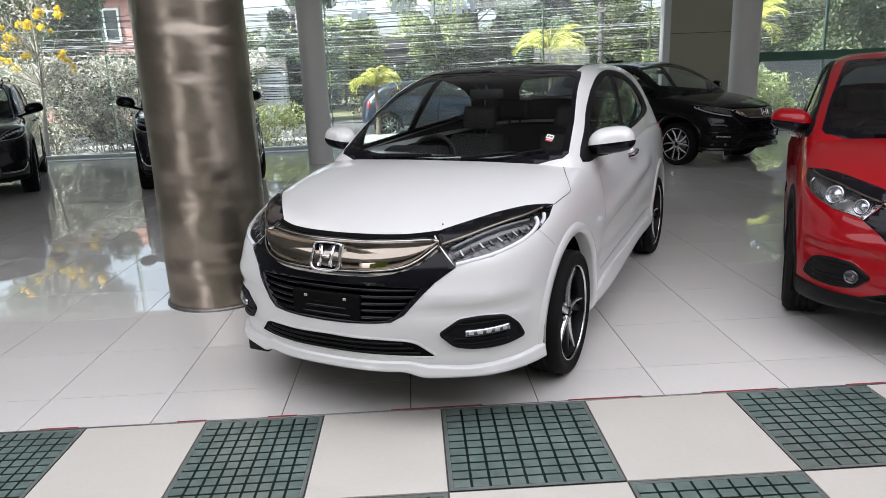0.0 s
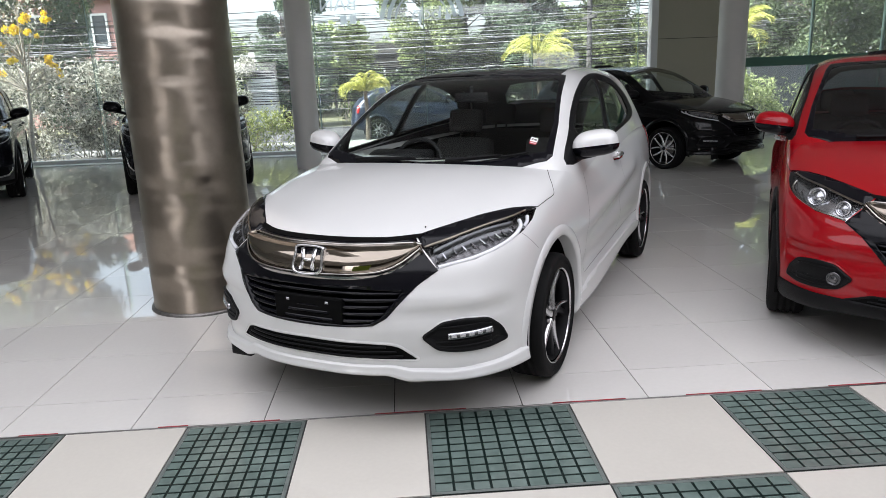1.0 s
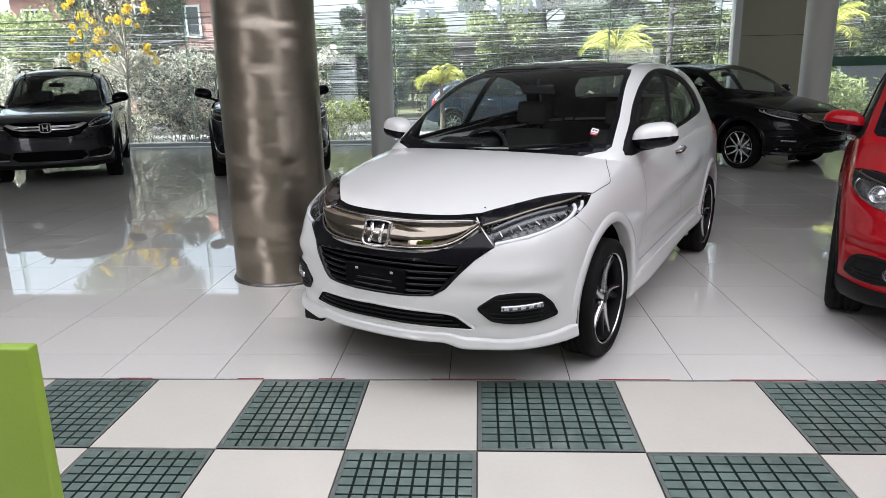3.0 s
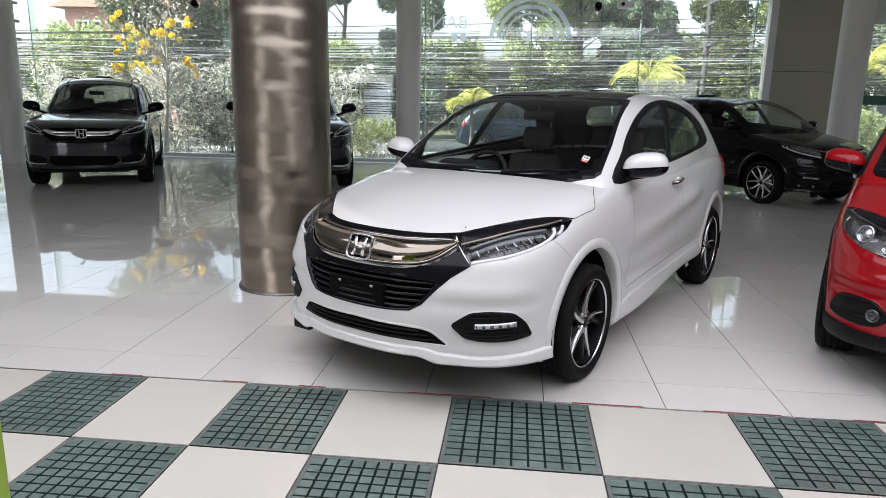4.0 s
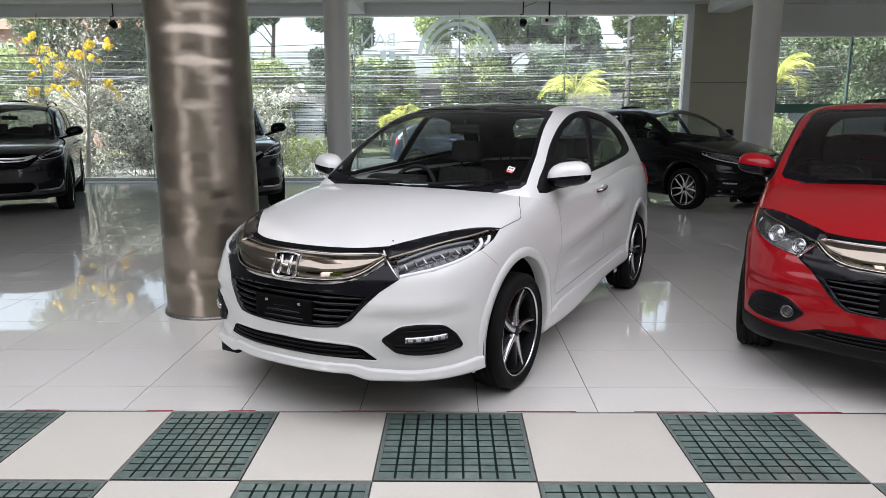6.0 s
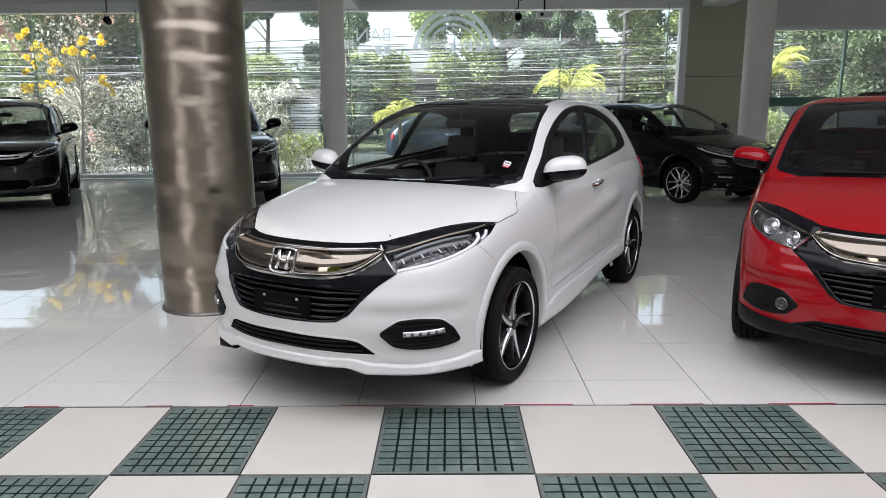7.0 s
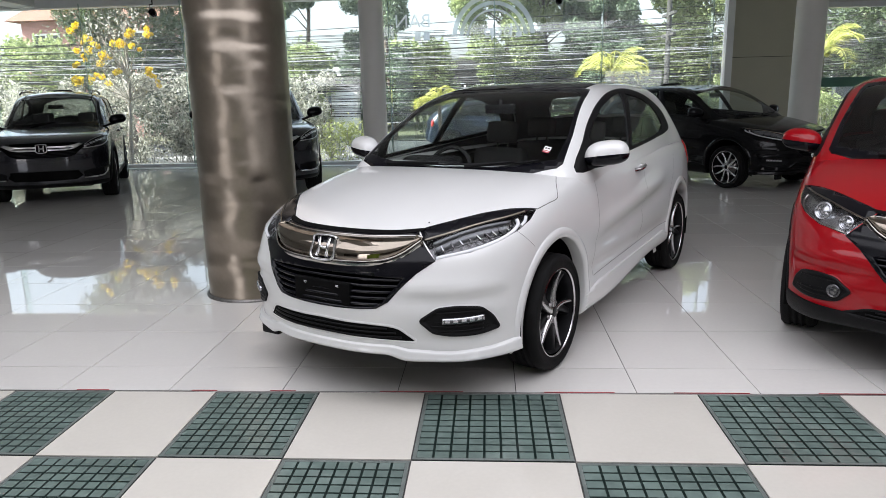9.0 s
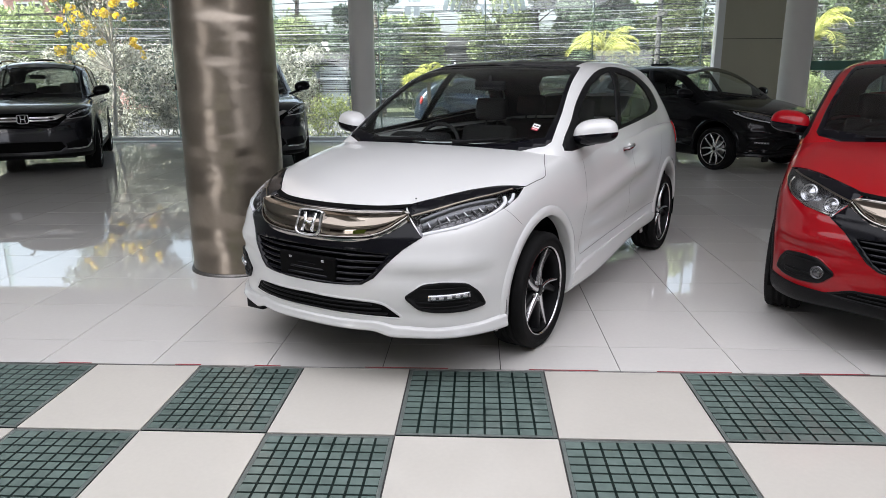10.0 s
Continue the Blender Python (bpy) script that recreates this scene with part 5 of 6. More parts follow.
TILE = material("polished_white_tile", (0.68, 0.66, 0.628), 0.023, 0, 0.035, 1.3, 40, 0.0, 0.0, 1.0)
CREAM_TILE = material("cream_tile", (0.575, 0.548, 0.495), 0.13, 0, 0.04, 2.0, 50, 0.01)
GLASS_SQUARE = material("green_cast_glass", (0.125, 0.168, 0.152), 0.10, 0, 0.32, 2.2, 14, 0.02)
GLASS_EDGE = material("grey_green_glass_edge", (0.125, 0.145, 0.135), 0.3, 0, 0.2, 12, 60, 0.05)
GRID_DARK = material("dark_grid", (0.006, 0.014, 0.012), 0.4, 0, 0.2, 20, 60, 0.0, 0.0, 0.2)
STEEL_STRIP = material("worn_steel_strip", (0.22, 0.21, 0.20), 0.35, 0.8, 0.3, 20, 90, 0.1)
RED_TAPE = material("red_tape", (0.36, 0.02, 0.03), 0.5, 0, 0.25, 15, 80, 0.1)


def random_tint(m, amount):
    """Varies a material's colour a little from object to object."""
    nt = m.node_tree
    b = bsdf_of(m)
    link = b.inputs["Base Color"].links[0]
    info = nt.nodes.new("ShaderNodeObjectInfo")
    hsv = nt.nodes.new("ShaderNodeHueSaturation")
    ma = nt.nodes.new("ShaderNodeMapRange")
    ma.inputs["To Min"].default_value, ma.inputs["To Max"].default_value = 1 - amount, 1 + amount
    nt.links.new(info.outputs["Random"], ma.inputs["Value"])
    nt.links.new(ma.outputs[0], hsv.inputs["Value"])
    nt.links.new(link.from_socket, hsv.inputs["Color"])
    nt.links.new(hsv.outputs[0], b.inputs["Base Color"])


random_tint(TILE, 0.03)
random_tint(CREAM_TILE, 0.035)

floor = tagged(part("floor", box_bm(-15, 17, -10, GLASS_Y + 0.2, -0.24, -0.006), GROUT), "polished white tiled floor with grey joints", "floor", kind="structure")


def tile_mesh(w, d, mat, joint=0.0042, name="tile"):
    bm = bmesh.new()
    x0, x1, y0, y1, e = joint / 2, w - joint / 2, joint / 2, d - joint / 2, 0.0004
    low = [bm.verts.new(p) for p in ((x0, y0, -0.006), (x1, y0, -0.006), (x1, y1, -0.006), (x0, y1, -0.006))]
    mid = [bm.verts.new(p) for p in ((x0, y0, -e), (x1, y0, -e), (x1, y1, -e), (x0, y1, -e))]
    top = [bm.verts.new(p) for p in ((x0 + e, y0 + e, 0), (x1 - e, y0 + e, 0), (x1 - e, y1 - e, 0), (x0 + e, y1 - e, 0))]
    for a, b in ((low, mid), (mid, top)):
        for i in range(4):
            bm.faces.new((a[i], a[(i + 1) % 4], b[(i + 1) % 4], b[i]))
    bm.faces.new(top)
    me = bpy.data.meshes.new(name)
    bm.to_mesh(me)
    bm.free()
    me.materials.append(mat)
    return me


T = 0.62
rest = bmesh.new()
tile_whole, tile_cut = tile_mesh(T, T, TILE), tile_mesh(T, 0.332, TILE)
for i in range(-26, 26):
    for j in range(-1, 20):
        x, y = 1.094 + T * i, 0.332 + T * j
        me, dy = (tile_cut, 0.332) if j < 0 else (tile_whole, T)
        y = max(y, 0.0)
        if y > GLASS_Y - 0.3:
            continue
        if -4.6 < x < 5.2 and y < 8.4:
            share("tile", me, floor, Matrix.Translation((x, y, 0)))
        else:
            vs = [rest.verts.new((x + a, y + b, 0)) for a, b in ((0.002, 0.002), (T - 0.002, 0.002), (T - 0.002, dy - 0.002), (0.002, dy - 0.002))]
            rest.faces.new(vs)
for i in range(-26, 26):
    for j in range(13):
        x, y = 1.094 + T * i, -1.372 - T * (j + 1)
        rest.faces.new([rest.verts.new((x + a, y + b, 0)) for a, b in ((0.002, 0.002), (T - 0.002, 0.002), (T - 0.002, T - 0.002), (0.002, T - 0.002))])
tagged(part("floor_tiles", rest, TILE, floor, smooth=False), kind="stuff")

# chequered strip: cream tiles and cast-glass panels
EDGES = [-0.559 * k for k in range(14, 0, -1)] + [0.697 * k for k in range(0, 13)]
panel_parts = {}


def glass_panel(w, d):
    """Dark grid, green squares between its bars, pale rim; meshes shared between panels of one size."""
    key = (round(w, 3), round(d, 3))
    if key in panel_parts:
        return panel_parts[key]
    made = []
    bm = bmesh.new()
    add_box(bm, 0.004, w - 0.004, 0.004, d - 0.004, -0.006, -0.0012)
    made.append(("grid_bed", bm, GRID_DARK))
    bm = bmesh.new()
    nx, ny, rim = 9, 11, 0.020
    sx, sy = (w - 2 * rim) / nx, (d - 2 * rim) / ny
    for i in range(nx):
        for j in range(ny):
            x0, y0 = rim + sx * i, rim + sy * j
            g = 0.0055
            add_box(bm, x0 + (g if i else 0.001), x0 + sx - (g if i < nx - 1 else 0.001), y0 + (g if j else 0.001), y0 + sy - (g if j < ny - 1 else 0.001), -0.004, -0.0002)
    made.append(("glass_squares", bm, GLASS_SQUARE))
    bm = bmesh.new()
    for x0, x1, y0, y1 in ((0.004, w - 0.004, 0.004, rim), (0.004, w - 0.004, d - rim, d - 0.004), (0.004, rim, rim, d - rim), (w - rim, w - 0.004, rim, d - rim)):
        add_box(bm, x0, x1, y0, y1, -0.004, -0.0002)
    made.append(("glass_rim", bm, GLASS_EDGE))
    out = []
    for name, bm, mat in made:
        me = bpy.data.meshes.new(name)
        bm.to_mesh(me)
        bm.free()
        me.materials.append(mat)
        out.append((name, me))
    panel_parts[key] = out
    return out


cream = {}
for row in range(2):
    y1 = -0.006 - 0.684 * row
    d = 0.678 if row == 0 else 0.684
    for i, (x0, x1) in enumerate(zip(EDGES, EDGES[1:])):
        w = x1 - x0
        k = i - 14
        if (k + row) % 2 == 0:
            panel = new("glass_panel")
            panel.empty_display_size = 0.05
            panel.parent = floor
            panel.matrix_basis = Matrix.Translation((x0, y1 - d, 0))
            for name, me in glass_panel(w, d):
                share(name, me, panel, Matrix.Identity(4))
        else:
            key = (round(w, 3), d)
            if key not in cream:
                cream[key] = tile_mesh(w, d, CREAM_TILE, 0.006, "cream_tile")
            share("cream_tile", cream[key], floor, Matrix.Translation((x0, y1 - d, 0)))
tagged(part("joint_strip", box_bm(-8, 9, -0.006, 0.004, -0.006, 0.0012), STEEL_STRIP), "worn steel joint strip between the floors", "trim", kind="structure")
for x0, x1 in ((-1.26, -1.12), (-0.83, -0.69), (-0.24, 0.20), (0.62, 0.98), (1.28, 1.66), (2.0, 2.35), (-1.9, -1.72)):
    tagged(part("red_tape", box_bm(x0, x1, 0.004, 0.013, -0.001, 0.0014), RED_TAPE), "worn red tape along the floor joint", "tape", "tape on the floor")

# ceiling, beams
bm = bmesh.new()
for x0, x1, y0, y1 in ((-15, 17, 1.2, GLASS_Y + 0.3), (-15, 17, -10, -4.8), (-15, -8.6, -4.8, 1.2), (8.6, 17, -4.8, 1.2)):
    add_box(bm, x0, x1, y0, y1, 4.05, 4.30)
ceiling = tagged(part("ceiling", bm, CEILING_WHITE, smooth=False), "white painted ceiling with an added opening for the fill lamp", "ceiling", kind="structure")
# unseen opaque cover, made up to close the opening over the fill lamp
ROOF_COVER = material("white_roof_cover", (0.80, 0.81, 0.80), 0.5, 0, 0.02, 2, 60)
roof_cover = thing("roof_glazing", pose(0, -1.8, 4.24), "added unseen white panels closing the ceiling above the fill lamp", "roof", kind="structure")
for i in range(8):
    part("roof_cover_sheet", box_bm(-8.6 + 2.15 * i + 0.02, -8.6 + 2.15 * (i + 1) - 0.02, -3.05, 3.05, 0.0, 0.03), ROOF_COVER, roof_cover, smooth=False)
    part("roof_bar", box_bm(-8.6 + 2.15 * i - 0.02, -8.6 + 2.15 * i + 0.02, -3.05, 3.05, -0.02, 0.05), FRAME_WHITE, roof_cover, smooth=False)
tagged(part("ceiling_beam", box_bm(-15, 17, 9.60, 10.20, 3.56, 4.05, 0.01), CEILING_WHITE, smooth=False), "white ceiling beam along the columns", "beam", kind="structure")
for x, _, _ in COLUMNS:
    tagged(part("ceiling_beam", box_bm(x - 0.25, x + 0.25, -0.6, 9.60, 3.62, 4.05, 0.01), CEILING_WHITE, smooth=False), "white ceiling beam", "beam", kind="structure")
    tagged(part("ceiling_beam", box_bm(x - 0.25, x + 0.25, 10.20, GLASS_Y - 0.1, 3.62, 4.05, 0.01), CEILING_WHITE, smooth=False), "white ceiling beam", "beam", kind="structure")

# columns
for cx, cy, r in COLUMNS:
    bm = bmesh.new()
    lathe(bm, [(r, 0.0), (r, 3.50), (r + 0.012, 3.52), (r + 0.03, 3.56)], 56, "Z", Matrix.Translation((cx, cy, 0)))
    tagged(part("column", bm, COLUMN_WHITE), "round white painted column", "column", kind="structure")

# steel-clad column
STEEL = material("brushed_steel", (0.33, 0.285, 0.235), 0.24, 1.0, 0.10, 1.5, 30, 0.0)
nt = STEEL.node_tree
tc = nt.nodes.new("ShaderNodeTexCoord")
mp = nt.nodes.new("ShaderNodeMapping")
mp.inputs["Scale"].default_value = (0.9, 0.9, 2.3)
wave = nt.nodes.new("ShaderNodeTexNoise")
wave.inputs["Scale"].default_value, wave.inputs["Detail"].default_value = 1.5, 1.6
nt.links.new(tc.outputs["Object"], mp.inputs[0])
nt.links.new(mp.outputs[0], wave.inputs["Vector"])
bp = nt.nodes.new("ShaderNodeBump")
bp.inputs["Strength"].default_value, bp.inputs["Distance"].default_value = 1.0, 0.085
nt.links.new(wave.outputs[0], bp.inputs["Height"])
nt.links.new(bp.outputs[0], bsdf_of(STEEL).inputs["Normal"])
blur = nt.nodes.new("ShaderNodeMapRange")
blur.inputs["To Min"].default_value, blur.inputs["To Max"].default_value = 0.29, 0.40
nt.links.new(wave.outputs[0], blur.inputs["Value"])
nt.links.new(blur.outputs[0], bsdf_of(STEEL).inputs["Roughness"])
clad = thing("steel_column", pose(-1.555, 1.985, 0), "round column clad in brushed dented stainless steel", "column", "", "structure")
bm = bmesh.new()
lathe(bm, [(0.368, 0.012 + (4.03 / 120) * i) for i in range(121)], 96)
for v in bm.verts:
    q = Vector((v.co.x * 1.3, v.co.y * 1.3, v.co.z * 3.4))
    d = 0.005 * noise.noise(q) + 0.002 * noise.noise(q * 2.3 + Vector((4, 1, 7)))
    k = 1 + d / 0.368 * (1 if v.co.z > 0.05 else 0)
    v.co.x, v.co.y = v.co.x * k, v.co.y * k
part("cladding", bm, STEEL, clad, "brushed stainless steel sheet")
bm = bmesh.new()
lathe(bm, [(0.366, 0.022), (0.382, 0.020), (0.388, 0.010), (0.390, 0.0)], 72)
part("base_ring", bm, STEEL_STRIP, clad, "thin steel base ring")

# rear glazing
SPAN = 2.30
win = thing("window_1", pose(0, GLASS_Y, 0), "tall frameless shopfront glazing with white frame", "window", kind="structure")
xs = [0.504 + SPAN * k for k in range(-6, 3)]
xs = [-14.8] + xs + [5.40]
for x0, x1 in zip(xs, xs[1:]):
    ob = part("pane", box_bm(x0 + 0.004, x1 - 0.004, -0.006, 0.006, 0.085, 3.66), PANE_GLASS, win, smooth=False)
    ob.visible_shadow = False
for x in xs[1:-1]:
    ob = part("glass_fin", box_bm(x - 0.009, x + 0.009, -0.19, -0.008, 0.085, 3.66, 0.003), PANE_GLASS, win, "green-edged glass fin", smooth=False)
    ob.visible_shadow = False
    part("fin_edge", box_bm(x - 0.008, x + 0.008, -0.197, -0.191, 0.085, 3.66), material("green_glass_edge", (0.30, 0.42, 0.38), 0.2, 0, 0.1, 3, 40) if x == xs[1] else bpy.data.materials["green_glass_edge"], win, smooth=False)
part("window_sill", box_bm(-14.8, 5.55, -0.07, 0.10, 0.0, 0.085, 0.006), FRAME_WHITE, win, "white sill", smooth=False)
part("sill_ledge", box_bm(-14.8, 5.55, -0.40, -0.072, 0.0, 0.014, 0.004), FRAME_WHITE, win, "white floor ledge along the glazing", smooth=False)
part("window_head", box_bm(-14.8, 5.55, -0.16, 0.10, 3.59, 3.80, 0.008), FRAME_WHITE, win, "white head frame", smooth=False)
part("window_frame", box_bm(5.41, 5.56, -0.14, 0.10, 0.085, 3.59, 0.006), FRAME_WHITE, win, "white end frame", smooth=False)
bm = bmesh.new()
add_box(bm, -15, 17, GLASS_Y - 0.2, GLASS_Y + 0.3, 3.80, 4.05)
tagged(part("wall_north", bm, CEILING_WHITE, smooth=False), "white wall over the glazing", "wall", kind="structure")
tagged(part("wall_north", box_bm(5.56, 7.35, GLASS_Y - 0.12, GLASS_Y + 0.25, 0.0, 2.155), BEIGE_PANEL, smooth=False), "olive beige clad wall with a joint", "wall", kind="structure")
tagged(part("wall_north", box_bm(5.56, 7.35, GLASS_Y - 0.12, GLASS_Y + 0.25, 2.165, 3.80), BEIGE_PANEL, smooth=False), "olive beige clad wall with a joint", "wall", kind="structure")
tagged(part("wall_joint", box_bm(5.56, 7.35, GLASS_Y - 0.10, GLASS_Y + 0.25, 2.155, 2.165), GRID_DARK, smooth=False), "dark joint in the cladding", "trim", kind="structure")
# side entrance beyond the column
win2 = thing("window_2", pose(0, GLASS_Y, 0), "glazed side entrance with a green band", "window", kind="structure")
for x0, x1 in ((7.40, 9.05), (9.05, 10.7), (10.7, 12.35), (12.35, 14.0), (14.0, 15.6)):
    for z0, z1 in ((0.10, 1.50), (1.70, 3.12)):
        ob = part("pane", box_bm(x0 + 0.005, x1 - 0.005, -0.006, 0.006, z0, z1), PANE_GLASS, win2, smooth=False)
        ob.visible_shadow = False
    part("mullion", box_bm(x0 - 0.02, x0 + 0.02, -0.04, 0.04, 0.10, 3.12, 0.004), bpy.data.materials["green_glass_edge"], win2, smooth=False)
part("green_band", box_bm(7.36, 15.6, -0.06, 0.05, 1.50, 1.70, 0.004), GREEN_BAND, win2, "green glass band", smooth=False)
part("window_head", box_bm(7.36, 15.6, -0.14, 0.10, 3.12, 3.22, 0.006), FRAME_WHITE, win2, smooth=False)
part("window_sill", box_bm(7.36, 15.6, -0.14, 0.10, 0.0, 0.10, 0.006), FRAME_WHITE, win2, smooth=False)
tagged(part("wall_north", box_bm(7.35, 17, GLASS_Y - 0.12, GLASS_Y + 0.25, 3.22, 3.80), CEILING_WHITE, smooth=False), "white wall over the entrance", "wall", kind="structure")
tagged(part("wall_north", box_bm(15.6, 17, GLASS_Y - 0.12, GLASS_Y + 0.25, 0.0, 3.22), WALL_WHITE, smooth=False), "white wall beside the entrance", "wall", kind="structure")

tagged(part("boundary_wall", box_bm(9.15, 17.5, 15.2, 15.4, -0.12, 1.72, 0.01), material("dark_slate_panels", (0.035, 0.040, 0.048), 0.5, 0, 0.2, 2, 40, 0.1), smooth=False), "dark slate boundary wall outside the entrance", "wall", kind="structure")
# walls that close the hall behind and beside the camera
tagged(part("wall_west", box_bm(-15.2, -15, -10, GLASS_Y + 0.3, 0, 4.05), WALL_WHITE, smooth=False), "plain white wall", "wall", kind="structure")
tagged(part("wall_east", box_bm(17, 17.2, -10, GLASS_Y + 0.3, 0, 4.05), WALL_WHITE, smooth=False), "plain white wall", "wall", kind="structure")
# unseen south wall, made dark below to darken reflections in steel and chrome
REFLECTED_DARK = material("dark_wall_for_reflections", (0.055, 0.046, 0.038), 0.5, 0, 0.15, 1.0, 60, 0.05)
for x0, x1 in ((-15, -9.5), (-6.5, 6.5), (9.5, 17)):
    tagged(part("wall_south", box_bm(x0, x1, -10.2, -10, 0, 2.6), REFLECTED_DARK, smooth=False), "unseen dark brown wall added to darken reflections in the steel column", "wall", kind="structure")
tagged(part("wall_south", box_bm(-15, 17, -10.2, -10, 2.6, 3.7), WALL_WHITE, smooth=False), "plain white wall over the dark panels", "wall", kind="structure")
tagged(part("wall_south", box_bm(-15, 17, -10.2, -10, 3.7, 4.05), WALL_WHITE, smooth=False), "plain white wall over the entrances", "wall", kind="structure")

CARS = [
    hatch(pose(-0.060, 0.740, 0, 0, 0, -118.7), "pearl white compact crossover car with black roof and body kit", WHITE_PAINT, roof=ROOF_BLACK),
    hatch(pose(3.055, 0.718, 0, 0, 0, -118.2), "red compact crossover car with black plastic cladding", RED_PAINT, screen=CAR_GLASS_SHEEN, style="loop", kit=False, fog="round", projector=True),
    hatch(pose(4.77, 8.06, 0, 0, 0, -59), "black compact crossover car with loop-spoke alloy wheels", BLACK_PAINT, style="loop"),
    hatch(pose(1.85, 18.6, -0.27, 0, 0, 0), "dark blue compact crossover car parked on the street", BLUE_PAINT, style="loop"),
]
CARS[3]["group"] = "cars outside"
SUVS = [suv(pose(-6.71, 7.49, 0, 0, 0, -65.4) @ Matrix.Diagonal((1, 1, 1.035, 1)), "dark grey sport utility car with chrome-winged grille", GREY_PAINT)]
SUVS.append(tagged(copy_thing(SUVS[0], pose(-3.36, 7.85, 0, 0, 0, -69.4) @ Matrix.Diagonal((1, 1, 1.035, 1))), "dark sport utility car standing behind the steel column"))


# ---- outdoors ----
def leaf_material(name, lo, hi, rough=0.5, clear=0.42):
    m = bpy.data.materials.new(name)
    m.use_nodes = True
    nt = m.node_tree
    b = bsdf_of(m)
    b.inputs["Roughness"].default_value = rough
    geo = nt.nodes.new("ShaderNodeNewGeometry")
    ramp = nt.nodes.new("ShaderNodeValToRGB")
    ramp.color_ramp.elements[0].color, ramp.color_ramp.elements[1].color = (*lo, 1), (*hi, 1)
    nt.links.new(geo.outputs["Random Per Island"], ramp.inputs[0])
    nt.links.new(ramp.outputs[0], b.inputs["Base Color"])
    tr = nt.nodes.new("ShaderNodeBsdfTranslucent")
    nt.links.new(ramp.outputs[0], tr.inputs[0])
    mx = nt.nodes.new("ShaderNodeMixShader")
    mx.inputs[0].default_value = clear
    nt.links.new(b.outputs[0], mx.inputs[1])
    nt.links.new(tr.outputs[0], mx.inputs[2])
    nt.links.new(mx.outputs[0], nt.nodes["Material Output"].inputs[0])
    return m


BARK = material("grey_brown_bark", (0.11, 0.085, 0.065), 0.9, 0, 0.35, 6, 40, 0.6)
PALE_BARK = material("pale_bark", (0.34, 0.31, 0.27), 0.85, 0, 0.2, 6, 40, 0.4)
LEAF_DARK = leaf_material("dark_green_leaves", (0.045, 0.07, 0.04), (0.17, 0.22, 0.11))
LEAF_FRESH = leaf_material("fresh_green_leaves", (0.14, 0.19, 0.075), (0.47, 0.53, 0.24))
LEAF_BLUE = leaf_material("bluish_green_leaves", (0.065, 0.105, 0.07), (0.27, 0.34, 0.22))
LEAF_PALE = leaf_material("pale_grey_green_leaves", (0.06, 0.07, 0.04), (0.80, 0.78, 0.68))
LEAF_YELLOW = leaf_material("yellow_green_fronds", (0.22, 0.27, 0.05), (0.68, 0.64, 0.20))
LEAF_LIME = leaf_material("light_yellow_green_leaves", (0.16, 0.20, 0.05), (0.55, 0.58, 0.22))
FLOWER = leaf_material("yellow_blossom", (0.80, 0.58, 0.01), (0.90, 0.74, 0.04))
ASPHALT = material("asphalt", (0.055, 0.055, 0.057), 0.9, 0, 0.2, 1.0, 80, 0.4)
PAVING = material("concrete_paving", (0.34, 0.33, 0.31), 0.85, 0, 0.15, 1.5, 50, 0.3)
GRASSY = material("dry_soil_and_grass", (0.10, 0.10, 0.05), 0.95, 0, 0.4, 0.8, 20, 0.5)
FACADE_WHITE = material("white_render", (0.66, 0.65, 0.62), 0.85, 0, 0.1, 0.6, 20, 0.2)
FACADE_PINK = material("pink_render", (0.44, 0.24, 0.22), 0.85, 0, 0.1, 0.6, 20, 0.2)
FACADE_DARK = material("weathered_dark_boards", (0.075, 0.072, 0.070), 0.8, 0, 0.2, 0.8, 20, 0.2)
ROOF_TILE = material("brown_roof_tiles", (0.20, 0.09, 0.06), 0.85, 0, 0.25, 3, 40, 0.4)
DARK_PANE = material("dark_window_pane", (0.03, 0.04, 0.05), 0.08, 0, 0.2, 1, 20)
BRICK_RED = material("dark_red_gate", (0.11, 0.03, 0.028), 0.7, 0, 0.2, 3, 30, 0.2)
CABLE = material("black_cable", (0.012, 0.012, 0.013), 0.8, 0, 0.2, 5, 50, 0.0, 0.0, 0.1)
# lit copy of the cable: sunlight on it is put into the pale colour
CABLE_PALE = material("sunlit_grey_cable", (0.35, 0.35, 0.36), 0.5, 0, 0.2, 5, 50)
CONCRETE_POLE = material("concrete_pole", (0.055, 0.053, 0.05), 0.9, 0, 0.15, 3, 40, 0.3)

tagged(part("ground", box_bm(-400, 400, -300, 900, -1.0, -0.30), GRASSY, smooth=False), "dry soil and grass ground to the horizon", "ground", kind="structure")
tagged(part("pavement", box_bm(-60, 60, GLASS_Y + 0.3, 17.0, -0.30, -0.12), PAVING, smooth=False), "concrete forecourt pavement outside the glazing", "pavement", kind="structure")
tagged(part("road", box_bm(-200, 200, 17.2, 25.5, -0.32, -0.27), ASPHALT, smooth=False), "grey asphalt street", "road", kind="structure")
tagged(part("pavement", box_bm(-60, 60, -20, -10.2, -0.30, -0.02), PAVING, smooth=False), "concrete forecourt pavement at the entrance", "pavement", kind="structure")


